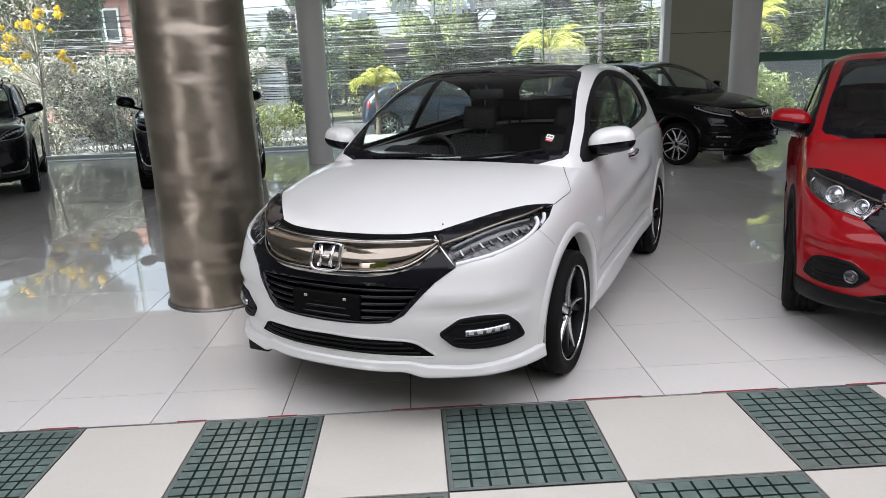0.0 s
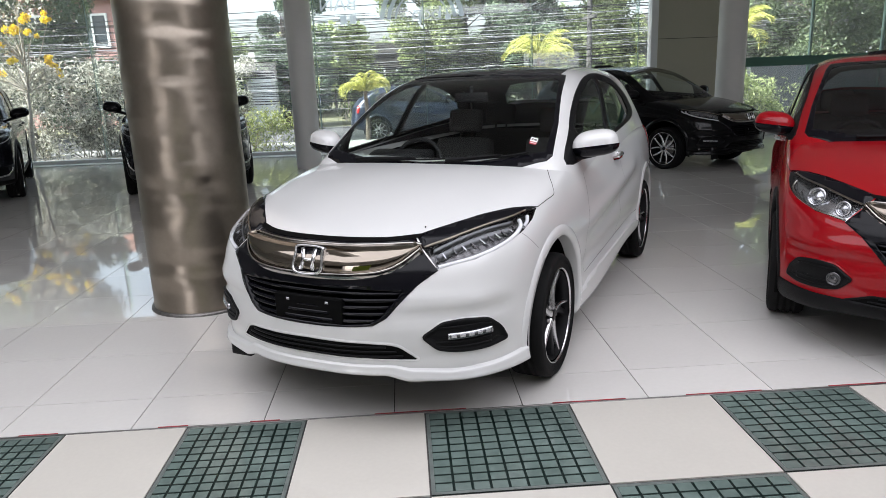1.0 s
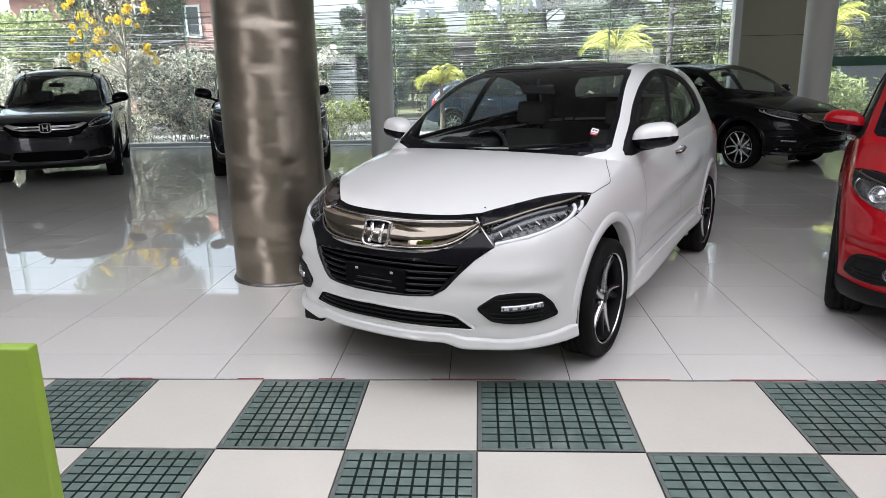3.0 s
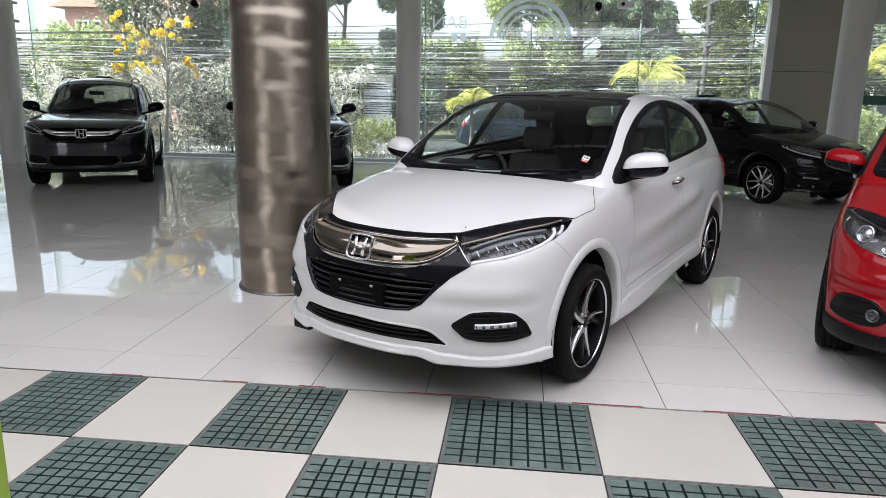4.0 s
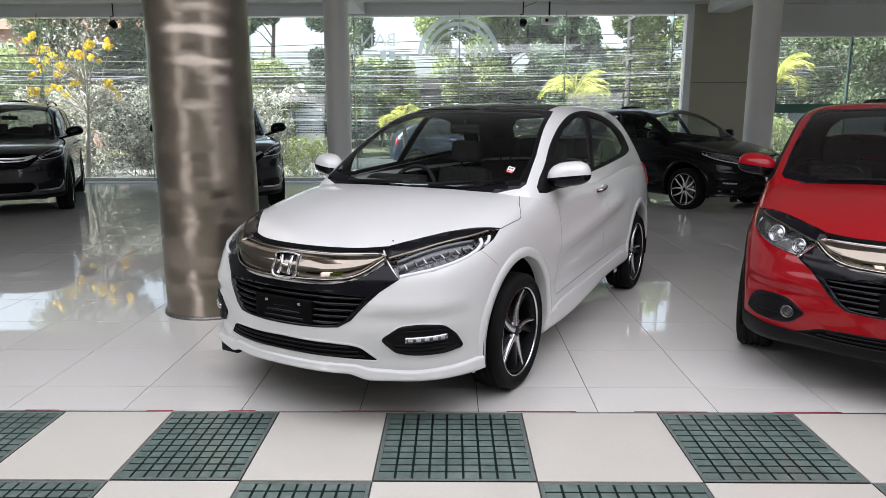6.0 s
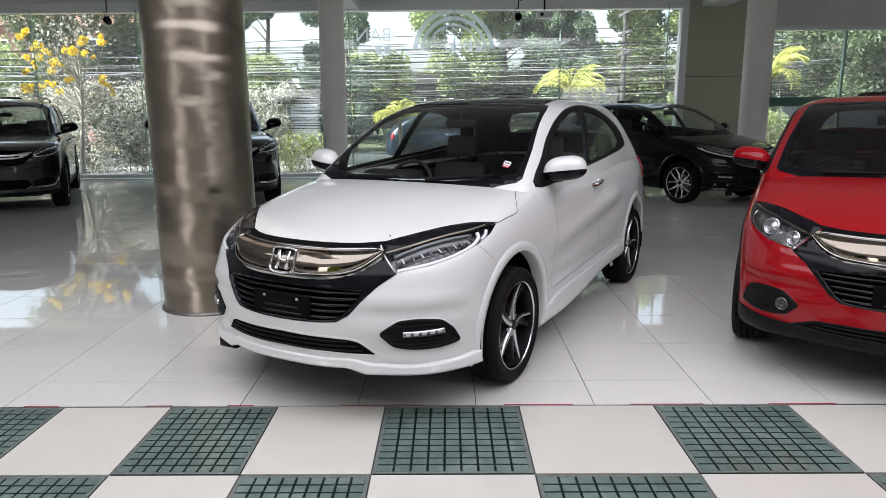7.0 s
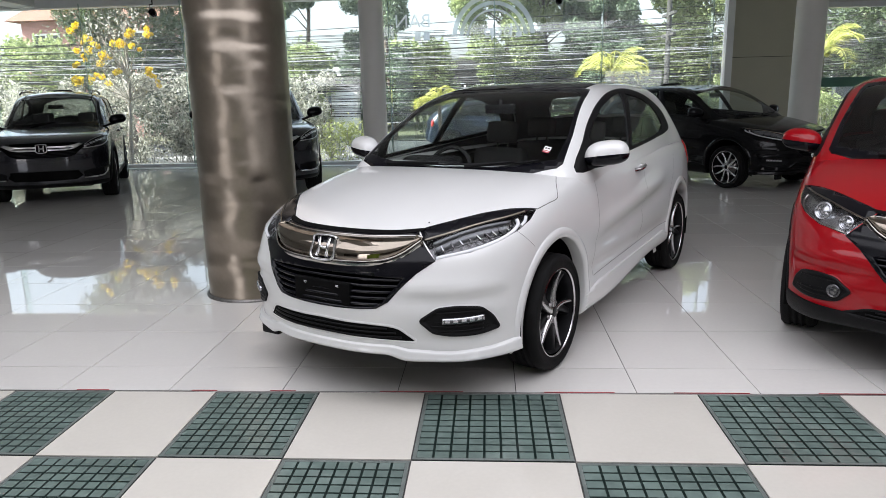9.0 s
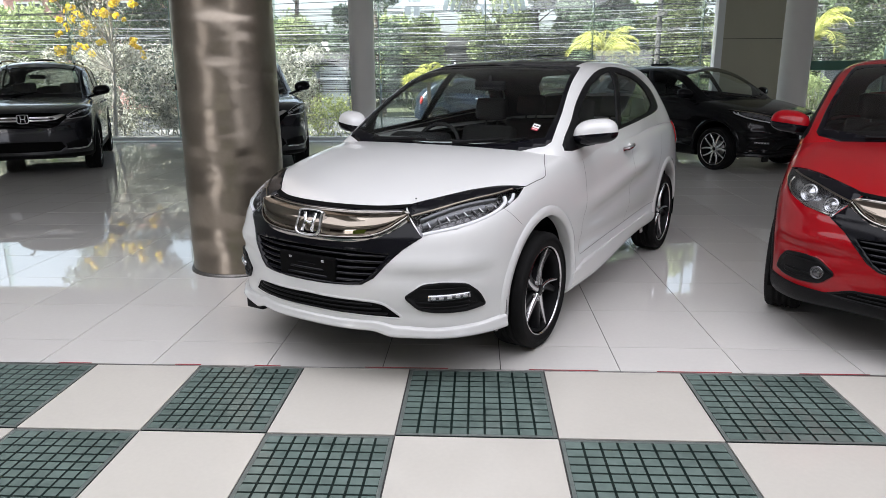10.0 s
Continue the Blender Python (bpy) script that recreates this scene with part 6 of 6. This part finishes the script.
def leaf_cloud(rng, centres, radii, count, size, flat=0.0, slim=0.45):
    """Many small bent leaves spread through clumps; arrays of verts and faces."""
    k = len(centres)
    pick = rng.integers(0, k, count)
    d = rng.normal(size=(count, 3)) * (1.0, 1.0, 0.75)
    d /= np.linalg.norm(d, axis=1)[:, None]
    pos = np.array(centres)[pick] + d * (np.array(radii)[pick][:, None] * rng.uniform(0.35, 1.0, (count, 1)) ** 0.6)
    a = rng.normal(size=(count, 3))
    a[:, 2] *= 1 - flat
    a /= np.linalg.norm(a, axis=1)[:, None]
    b = np.cross(a, rng.normal(size=(count, 3)))
    b /= np.linalg.norm(b, axis=1)[:, None] + 1e-9
    n = np.cross(a, b)
    s = size * rng.uniform(0.6, 1.3, (count, 1))
    v = np.stack([pos - a * s, pos + b * s * slim + n * s * 0.1, pos + a * s, pos - b * s * slim + n * s * 0.1], 1).reshape(-1, 3)
    return v, np.arange(count * 4).reshape(-1, 4)


def cloud_part(name, v, f, mat, parent, label=""):
    me = bpy.data.meshes.new(name)
    me.from_pydata(v.tolist(), [], f.tolist())
    me.materials.append(mat)
    ob = new(name, me)
    ob.parent = parent
    if label:
        ob["label"] = label
    return ob


def tree(x, y, height, spread, label, leaf, seed, count=5000, size=0.10, base=0.35, bark=BARK, blossom=0, clumps=26, z=-0.3):
    rng = np.random.default_rng(seed)
    root = thing("tree", pose(x, y, z), label, "tree", "trees along the street")
    bm = bmesh.new()
    centres, radii = [], []
    lean = rng.normal(size=2) * 0.05 * height
    tall = height * (base * 1.5 if blossom else 0.85)
    trunk = [(lean[0] * t, lean[1] * t, tall * t) for t in (0, 0.25, 0.5, 0.75, 1.0)]
    r0 = 0.015 * height
    tube(bm, trunk, [r0 * 1.25, r0, r0 * 0.8, r0 * 0.55, r0 * 0.25], 10)
    for i in range(clumps):
        a = rng.uniform(0, 2 * math.pi)
        rad = spread * rng.uniform(0.15, 1.0) ** 0.7
        hz = height * (base + (1 - base) * rng.uniform(0.0, 1.0))
        rad *= math.sin(math.pi * (0.12 + 0.80 * (hz / height - base) / (1 - base))) ** 0.6
        c = Vector((rad * math.cos(a), rad * math.sin(a), hz))
        up = min(1.0, 0.85 * hz / tall)
        start = Vector((lean[0] * up, lean[1] * up, tall * up))
        mid = start.lerp(c, 0.5) + Vector((0, 0, 0.02 * height))
        tube(bm, [start, mid, c], [r0 * 0.26, r0 * 0.15, r0 * 0.06], 6)
        for k in range(3):
            tip = c + Vector(rng.normal(size=3)) * spread * 0.18
            tube(bm, [mid.lerp(c, 0.6), tip], [r0 * 0.12, r0 * 0.04], 5)
        centres.append(c)
        radii.append(max(spread * rng.uniform(0.22, 0.42), rng.uniform(0.38, 0.62)))
    part("trunk", bm, bark, root)
    v, f = leaf_cloud(rng, centres, radii, count, size)
    cloud_part("crown", v, f, leaf, root)
    if blossom:
        bm = bmesh.new()
        cs, rs = [], []
        for k in range(blossom):
            c = Vector((rng.uniform(-1.1, 1.1), rng.uniform(-0.5, 0.4), rng.uniform(2.25, 3.5)))
            tube(bm, [Vector(trunk[3]), Vector(trunk[3]).lerp(c, 0.6) + Vector((0, 0, -0.1)), c], [0.014, 0.010, 0.005], 5)
            for j in range(rng.integers(2, 5)):
                cs.append(c + Vector(rng.normal(size=3)) * 0.09)
                rs.append(rng.uniform(0.05, 0.10))
        part("blossom_twigs", bm, bark, root)
        v, f = leaf_cloud(rng, cs, rs, 70 * len(cs), 0.028, 0, 0.8)
        cloud_part("blossom", v, f, FLOWER, root, "clusters of yellow blossom")
    return root


def palm(x, y, height, reach, seed):
    """A clump palm: slim stems and arched feathery fronds."""
    rng = np.random.default_rng(seed)
    root = thing("palm", pose(x, y, -0.3), "small palm with yellow-green feathery fronds", "palm", "palms along the street")
    bm = bmesh.new()
    tube(bm, [(0, 0, 0), (0.03, 0, height * 0.5), (0, 0.02, height)], [0.08, 0.06, 0.05], 10)
    part("stem", bm, BARK, root)
    for k in range(14):
        a = 2 * math.pi * k * 0.618 + rng.uniform(-0.2, 0.2)
        out = Vector((math.cos(a), math.sin(a), 0))
        side = Vector((-math.sin(a), math.cos(a), 0))
        bm = bmesh.new()
        pts, up_, bend = [Vector((0, 0, height))], radians(rng.uniform(35, 85)), radians(rng.uniform(110, 185))
        for i in range(8):
            ang = up_ - bend * (i / 8) ** 1.3
            pts.append(pts[-1] + (out * math.cos(ang) + Vector((0, 0, math.sin(ang)))) * reach / 7)
        tube(bm, pts, [0.018 * (1 - 0.85 * i / 8) for i in range(9)], 5)
        for i in range(1, 40):
            u = i / 40
            j = min(int(u * 8), 7)
            p = pts[j].lerp(pts[j + 1], u * 8 - j)
            ln = reach * 0.31 * math.sin(math.pi * (0.12 + 0.85 * u)) ** 0.7
            for sg in (-1, 1):
                tip = p + (side * sg * 0.8 + out * 0.6 + Vector((0, 0, -0.25 - 0.25 * rng.uniform()))) * ln
                mid = p.lerp(tip, 0.45) + Vector((0, 0, 0.05 * ln))
                w = out * 0.015
                q = [bm.verts.new(c) for c in (p, mid - w, tip, mid + w)]
                bm.faces.new(q)
        part("frond", bm, LEAF_YELLOW, root, smooth=False)
    return root


def bush(x0, x1, y, high, label, leaf, seed, count, size=0.06, depth=0.7):
    rng = np.random.default_rng(seed)
    root = thing("bush", pose(0, 0, 0), label, "bush", "bushes outside the glazing")
    centres, radii, bm = [], [], bmesh.new()
    n = max(6, int((x1 - x0) * 11))
    for i in range(n):
        c = Vector((rng.uniform(x0, x1), y + rng.uniform(-depth, depth) * 0.5, -0.1 + high * rng.uniform(0.06, 1.0)))
        centres.append(c)
        radii.append(rng.uniform(0.22, 0.55))
        tube(bm, [(c.x + rng.uniform(-0.3, 0.3), y, -0.14), (c.x, c.y, c.z * 0.6), c], [0.016, 0.011, 0.005], 5)
    part("stems", bm, PALE_BARK, root)
    v, f = leaf_cloud(rng, centres, radii, count, size, 0, 0.3)
    cloud_part("foliage", v, f, leaf, root)
    return root


bush(-13.9, -3.9, 15.2, 2.15, "loose pale-leaved bush against the glazing", LEAF_PALE, 11, 46000, 0.062, 1.3)
bush(-4.1, -2.9, 14.3, 0.85, "low yellow-green shrub outside the glazing", LEAF_LIME, 12, 1800, 0.05, 0.5)
bush(7.6, 9.6, 14.4, 1.3, "clipped fresh green hedge outside the entrance", LEAF_FRESH, 13, 4500, 0.055, 0.9)
tree(-8.85, 13.95, 3.92, 1.5, "flowering tree with pale twigs and yellow blossom", LEAF_PALE, 21, 700, 0.045, 0.42, PALE_BARK, 19, 30)
tree(-13.6, 23.5, 8.5, 2.6, "broad dark green street tree", LEAF_DARK, 22, 60000, 0.065, 0.25, clumps=44)
tree(-17.8, 24.5, 4.2, 2.0, "low green street tree", LEAF_FRESH, 23, 5000, 0.11, 0.2)
tree(-7.65, 27.0, 8.6, 1.0, "slender bluish green street tree", LEAF_BLUE, 24, 28000, 0.08, 0.15)
tree(-6.9, 24.6, 3.7, 1.15, "young fresh green tree", LEAF_FRESH, 26, 5000, 0.08, 0.2)
tree(-4.95, 27.6, 8.8, 0.95, "slender bluish green street tree", LEAF_BLUE, 25, 28000, 0.08, 0.12)
tree(-3.65, 26.6, 8.2, 0.62, "slender bluish green street tree", LEAF_BLUE, 35, 18000, 0.075, 0.12)
tree(-1.7, 27.2, 3.9, 0.8, "young fresh green tree", LEAF_FRESH, 36, 3500, 0.08, 0.3)
tree(0.9, 27.2, 8.6, 1.9, "leafy street tree with fresh leaves", LEAF_FRESH, 27, 42000, 0.08, 0.28, clumps=44)
tree(3.2, 28.6, 8.8, 1.6, "leafy street tree with fresh leaves", LEAF_FRESH, 28, 40000, 0.08, 0.25, clumps=44)
tree(5.3, 26.8, 9.0, 1.8, "broad bluish green street tree", LEAF_BLUE, 29, 46000, 0.08, 0.2, clumps=50)
tree(8.7, 28.2, 7.6, 2.2, "leafy street tree with fresh leaves", LEAF_FRESH, 37, 36000, 0.085, 0.25, clumps=44)
tree(13.0, 27.2, 9.0, 3.6, "broad dark green street tree", LEAF_DARK, 30, 9000, 0.14)
tree(12.6, 17.6, 6.4, 2.4, "spreading street tree with dark trunk", LEAF_DARK, 31, 24000, 0.07, 0.30, clumps=44)
tree(17.5, 18.5, 7.0, 3.0, "spreading street tree with dark trunk", LEAF_DARK, 32, 6000, 0.11, 0.45)
tree(18.5, 28.5, 9.5, 4.0, "broad dark green street tree", LEAF_DARK, 33, 8000, 0.15)
bush(9.4, 17.5, 19.9, 3.4, "tall dark green shrubs behind the boundary wall", LEAF_DARK, 17, 16000, 0.10, 1.6)
tree(24.0, 27.0, 9.0, 4.0, "broad dark green street tree", LEAF_FRESH, 34, 8000, 0.15)
for i, x in enumerate((-26, -20, -12, -4, 4, 11, 18, 27, 34)):
    tree(x, 40 + (i % 3) * 3, 3.4 + 0.3 * (i % 4), 4.2, "far dark green tree behind the street", LEAF_FRESH if i % 2 else LEAF_DARK, 50 + i, 6000, 0.26, 0.2)
palm(3.80, 16.6, 2.25, 1.15, 61)
palm(-1.05, 16.9, 1.55, 0.85, 62)
palm(9.2, 16.2, 2.6, 1.2, 63)

# overhead cables
rng = np.random.default_rng(5)
for i in range(78):
    z0 = rng.uniform(0.8, 2.9)
    y0 = rng.uniform(17.9, 20.4)
    rise = rng.uniform(-0.7, 1.7)
    sag = rng.uniform(0.1, 1.0)
    bm = bmesh.new()
    pts = []
    for k in range(21):
        u = k / 20
        pts.append((-22 + 44 * u, y0, z0 + rise * u - sag * 4 * u * (1 - u) + 0.05 * math.sin(7 * u + i) + 0.5))
    tube(bm, pts, rng.uniform(0.005, 0.012), 5)
    tagged(part("utility_cable", bm, CABLE_PALE if i % 5 == 0 else CABLE), "slack overhead utility cable along the street", "cable", "overhead cables")
for x, y in ((5.86, 19.0), (-3.2, 19.3), (-17.0, 19.2), (18.0, 19.2)):
    post = thing("utility_pole", pose(x, y, -0.3), "grey concrete utility pole with cross arms", "pole", "utility poles")
    bm = bmesh.new()
    tube(bm, [(0, 0, 0), (0, 0, 7.5)], [0.095, 0.065], 12)
    part("shaft", bm, CONCRETE_POLE, post)
    for h in (3.4, 4.0, 4.6):
        part("cross_arm", box_bm(-0.05, 0.05, -0.7, 0.7, h, h + 0.09, 0.01), CONCRETE_POLE, post, smooth=False)


def house(x0, x1, y, high, wall, label, cols, rows, roof=True):
    root = thing("house", pose(0, y, -0.3), label, "house", "houses across the street")
    part("wall", box_bm(x0, x1, 0, 8, 0, high), wall, root, smooth=False)
    if roof:
        bm = bmesh.new()
        prism(bm, [(-0.6, high), (8.6, high), (4, high + 2.0)], x0 - 0.5, x1 + 0.5, "X")
        part("roof", bm, ROOF_TILE, root, smooth=False)
    else:
        part("parapet", box_bm(x0 - 0.1, x1 + 0.1, -0.12, 8.1, high, high + 0.5), wall, root, smooth=False)
    for i in range(cols):
        for j in range(rows):
            cx = x0 + (x1 - x0) * (i + 0.5) / cols
            z = 0.9 + 3.0 * j
            frame_ = new("window")
            frame_.parent = root
            bm = bmesh.new()
            for a, b, c, d in ((-0.75, -0.65, -0.1, 1.5), (0.65, 0.75, -0.1, 1.5), (-0.65, 0.65, 1.4, 1.5), (-0.65, 0.65, -0.1, 0.0), (-0.04, 0.04, 0, 1.4)):
                add_box(bm, cx + a, cx + b, -0.08, 0.05, z + c, z + d)
            part("frame", bm, FRAME_WHITE, frame_, smooth=False)
            part("pane", box_bm(cx - 0.65, cx + 0.65, -0.02, 0.0, z, z + 1.4), DARK_PANE, frame_, smooth=False)
    return root


house(-24, -13.5, 33, 6.0, FACADE_PINK, "pink two-storey house with brown tiled roof", 4, 2)
house(-9.6, -6.4, 32, 2.8, FACADE_WHITE, "white low house with flat roof", 2, 1, False)
house(10.4, 20.0, 23.2, 3.6, FACADE_DARK, "dark low house behind the boundary wall", 3, 1, False)
house(-2.6, 5.6, 35, 3.1, FACADE_DARK, "dark low house with white-framed windows", 4, 1, False)
tagged(part("street_gate", box_bm(-7.6, -6.3, 26.2, 26.4, -0.3, 1.3, 0.01), BRICK_RED, smooth=False), "dark red metal gate across the street", "gate")
bush(-2.5, 9.0, 26.8, 2.0, "dense green hedge across the street", LEAF_DARK, 14, 18000, 0.10, 1.4)
bush(-20, -5.2, 26.8, 3.2, "dense green hedge across the street", LEAF_BLUE, 15, 40000, 0.10, 1.6)
bush(9.0, 24, 26.8, 2.2, "dense green hedge across the street", LEAF_FRESH, 16, 9000, 0.12, 1.4)
shed = thing("street_kiosk", pose(-5.6, 26.0, -0.3), "white panelled kiosk beside the gate across the street", "kiosk")
part("cabinet", box_bm(-0.55, 0.55, -0.3, 0.3, 0.0, 2.3, 0.02), FACADE_WHITE, shed, smooth=False)
part("door", box_bm(-0.4, 0.4, -0.33, -0.302, 0.1, 2.0, 0.01), FRAME_WHITE, shed, smooth=False)


# ---- small things ----
LIME = material("lime_green_vinyl", (0.235, 0.35, 0.038), 0.45, 0, 0.06, 4, 150, 0.08)
FILM = glass_material("frosted_window_film", (0.92, 0.95, 0.97), 0.95)
# the film scatters daylight: half clear, half milky
nt = FILM.node_tree
milk = nt.nodes.new("ShaderNodeBsdfTranslucent")
milk.inputs[0].default_value = (0.88, 0.90, 0.92, 1)
blend = nt.nodes.new("ShaderNodeMixShader")
blend.inputs[0].default_value = 0.6
nt.links.new(nt.nodes["Material Output"].inputs[0].links[0].from_socket, blend.inputs[1])
nt.links.new(milk.outputs[0], blend.inputs[2])
nt.links.new(blend.outputs[0], nt.nodes["Material Output"].inputs[0])
PAPER = material("white_sticker_paper", (0.80, 0.80, 0.79), 0.5, 0, 0.03, 20, 200)

stand = thing("display_panel", pose(-0.925, -1.97, 0), "lime green panel standing on the chequered floor", "panel")
part("board", box_bm(-0.62, 0.0, -0.018, 0.018, 0.03, 1.0, 0.006), LIME, stand)
for fx in (-0.54, -0.08):
    part("foot", box_bm(fx - 0.02, fx + 0.02, -0.16, 0.16, 0.0, 0.03, 0.004), LIME, stand, smooth=False)

# sticker in the windscreen of the white car
m = CARS[0].matrix_world
spot = Vector((-0.447, 0.608, 1.173))
n = Vector((0.50, 0.30, 0.81)).normalized()
ax = (Vector((0, 1, 0)) - n * n.y).normalized()
turn = Matrix((ax, n.cross(ax), n)).transposed().to_4x4()
tag = thing("windscreen_sticker", m @ Matrix.Translation(spot + n * 0.010) @ turn @ Matrix.Scale(0.82, 4), "white and red paper sticker on the windscreen", "sticker")
part("upper_half", box_bm(-0.025, 0.025, 0.0, 0.044, 0.0, 0.0012), PAPER, tag, smooth=False)
part("lower_half", box_bm(-0.025, 0.025, -0.028, 0.0, 0.0, 0.0012), RED_TAPE, tag, "red half with a printed bar", smooth=False)
for x0, x1, y0, y1 in ((-0.018, -0.006, 0.014, 0.032), (0.0, 0.018, 0.016, 0.030)):
    part("print_bar", box_bm(x0, x1, y0, y1, 0.0012, 0.0018), MATT_BLACK, tag, smooth=False)
part("print_bar", box_bm(-0.019, 0.019, -0.016, -0.010, 0.0012, 0.0018), PAPER, tag, smooth=False)

# a speck on the bonnet
bm = bmesh.new()
bmesh.ops.create_icosphere(bm, subdivisions=1, radius=0.004)
tagged(part("bonnet_speck", bm, MATT_BLACK, None, local=m @ Matrix.Translation((0.579, 0.435, 0.900))), "tiny dark speck lying on the white bonnet", "speck")

# window lettering, seen from behind: arcs and bars
sign = thing("window_sign", pose(0.48, GLASS_Y - 0.014, 0), "grey film sign of arcs and letter blocks on the glazing", "sign")
for r0, r1 in ((0.80, 0.90), (0.66, 0.74), (0.54, 0.58)):
    bm = bmesh.new()
    rows = []
    for i in range(33):
        a = radians(4 + 172 * i / 32)
        rows.append([bm.verts.new((r * math.cos(a), 0, 2.72 + r * math.sin(a) * 1.02)) for r in (r0, r1)])
    for ra, rb in zip(rows, rows[1:]):
        bm.faces.new((ra[0], ra[1], rb[1], rb[0]))
    bmesh.ops.solidify(bm, geom=bm.faces[:], thickness=0.002)
    part("arc", bm, FILM, sign, smooth=False)


def ring_letter(x, z, r, stem, up):
    """A round bowl with a straight stem."""
    bm = bmesh.new()
    rows = []
    for i in range(25):
        a = 2 * math.pi * i / 24
        rows.append([bm.verts.new((x + q * math.cos(a), 0, z + q * math.sin(a))) for q in (r * 0.58, r)])
    for ra, rb in zip(rows, rows[1:]):
        bm.faces.new((ra[0], ra[1], rb[1], rb[0]))
    add_box(bm, x + stem * r - 0.022, x + stem * r + 0.022, -0.001, 0.001, z - r if up else z - 2 * r, z + 2 * r if up else z + r)
    part("letter_shape", bm, FILM, sign, smooth=False)


ring_letter(-0.12, 2.83, 0.085, 1, False)
ring_letter(0.10, 2.83, 0.085, -1, True)
ring_letter(0.30, 2.83, 0.085, 1, True)
word = bpy.data.curves.new("word", "FONT")
word.body, word.size, word.align_x = "BAN", 0.40, "LEFT"
holder = new("word", word)
bpy.context.view_layer.update()
letters = bpy.data.meshes.new_from_object(holder.evaluated_get(bpy.context.evaluated_depsgraph_get()))
bpy.data.objects.remove(holder)
bm = bmesh.new()
bm.from_mesh(letters)
bmesh.ops.transform(bm, matrix=Matrix.Translation((-1.36, 0, 2.97)) @ pose(0, 0, 0, 90, 0, 180), verts=bm.verts)
part("letters", bm, FILM, sign, smooth=False)
for x, z, w, h in ((-1.46, 2.70, 0.13, 0.17), (-1.66, 2.70, 0.13, 0.17), (0.55, 2.72, 0.12, 0.10)):
    part("letter_bar", box_bm(x - w / 2, x + w / 2, -0.0005, 0.0005, z, z + h), FILM, sign, smooth=False)

# ceiling spotlights and a box on a bracket
for x, y in ((-6.2, 10.5), (1.70, 10.5)):
    lamp = thing("spotlight", pose(x, y, 4.05), "small black ceiling spotlight on a stem", "spotlight", "ceiling spotlights")
    bm = bmesh.new()
    tube(bm, [(0, 0, 0), (0, 0, -0.68)], 0.012, 8)
    tube(bm, [(0, 0, -0.68), (-0.06, 0, -0.68), (-0.06, 0, -0.76)], 0.01, 8)
    part("stem", bm, MATT_BLACK, lamp)
    bm = bmesh.new()
    lathe(bm, [(0.0005, 0.07), (0.05, 0.07), (0.065, 0.03), (0.068, -0.06), (0.06, -0.065), (0.04, -0.03), (0.0005, -0.02)], 20, "Y", pose(0, 0, -0.84, -25, 0, 0))
    part("head", bm, GLOSS_BLACK, lamp)
unit = thing("ceiling_projector", pose(2.2, 10.5, 4.05), "white box unit hanging from a ceiling bracket", "projector")
bm = bmesh.new()
tube(bm, [(0, 0, 0), (0, 0, -0.70)], 0.018, 10)
part("bracket", bm, MATT_BLACK, unit)
part("case", box_bm(-0.14, 0.14, -0.12, 0.12, -0.86, -0.74, 0.012), FRAME_WHITE, unit)
bm = bmesh.new()
lathe(bm, [(0.0005, -0.13), (0.03, -0.13), (0.034, -0.12)], 16, "Y", Matrix.Translation((-0.06, 0, -0.80)))
part("lens", bm, GLOSS_BLACK, unit)
bm = bmesh.new()
tube(bm, [(0.0, 0.0, -0.1), (-0.25, 0.0, -0.45), (-0.50, 0.0, -0.55)], 0.006, 6)
part("cord", bm, MATT_BLACK, unit)
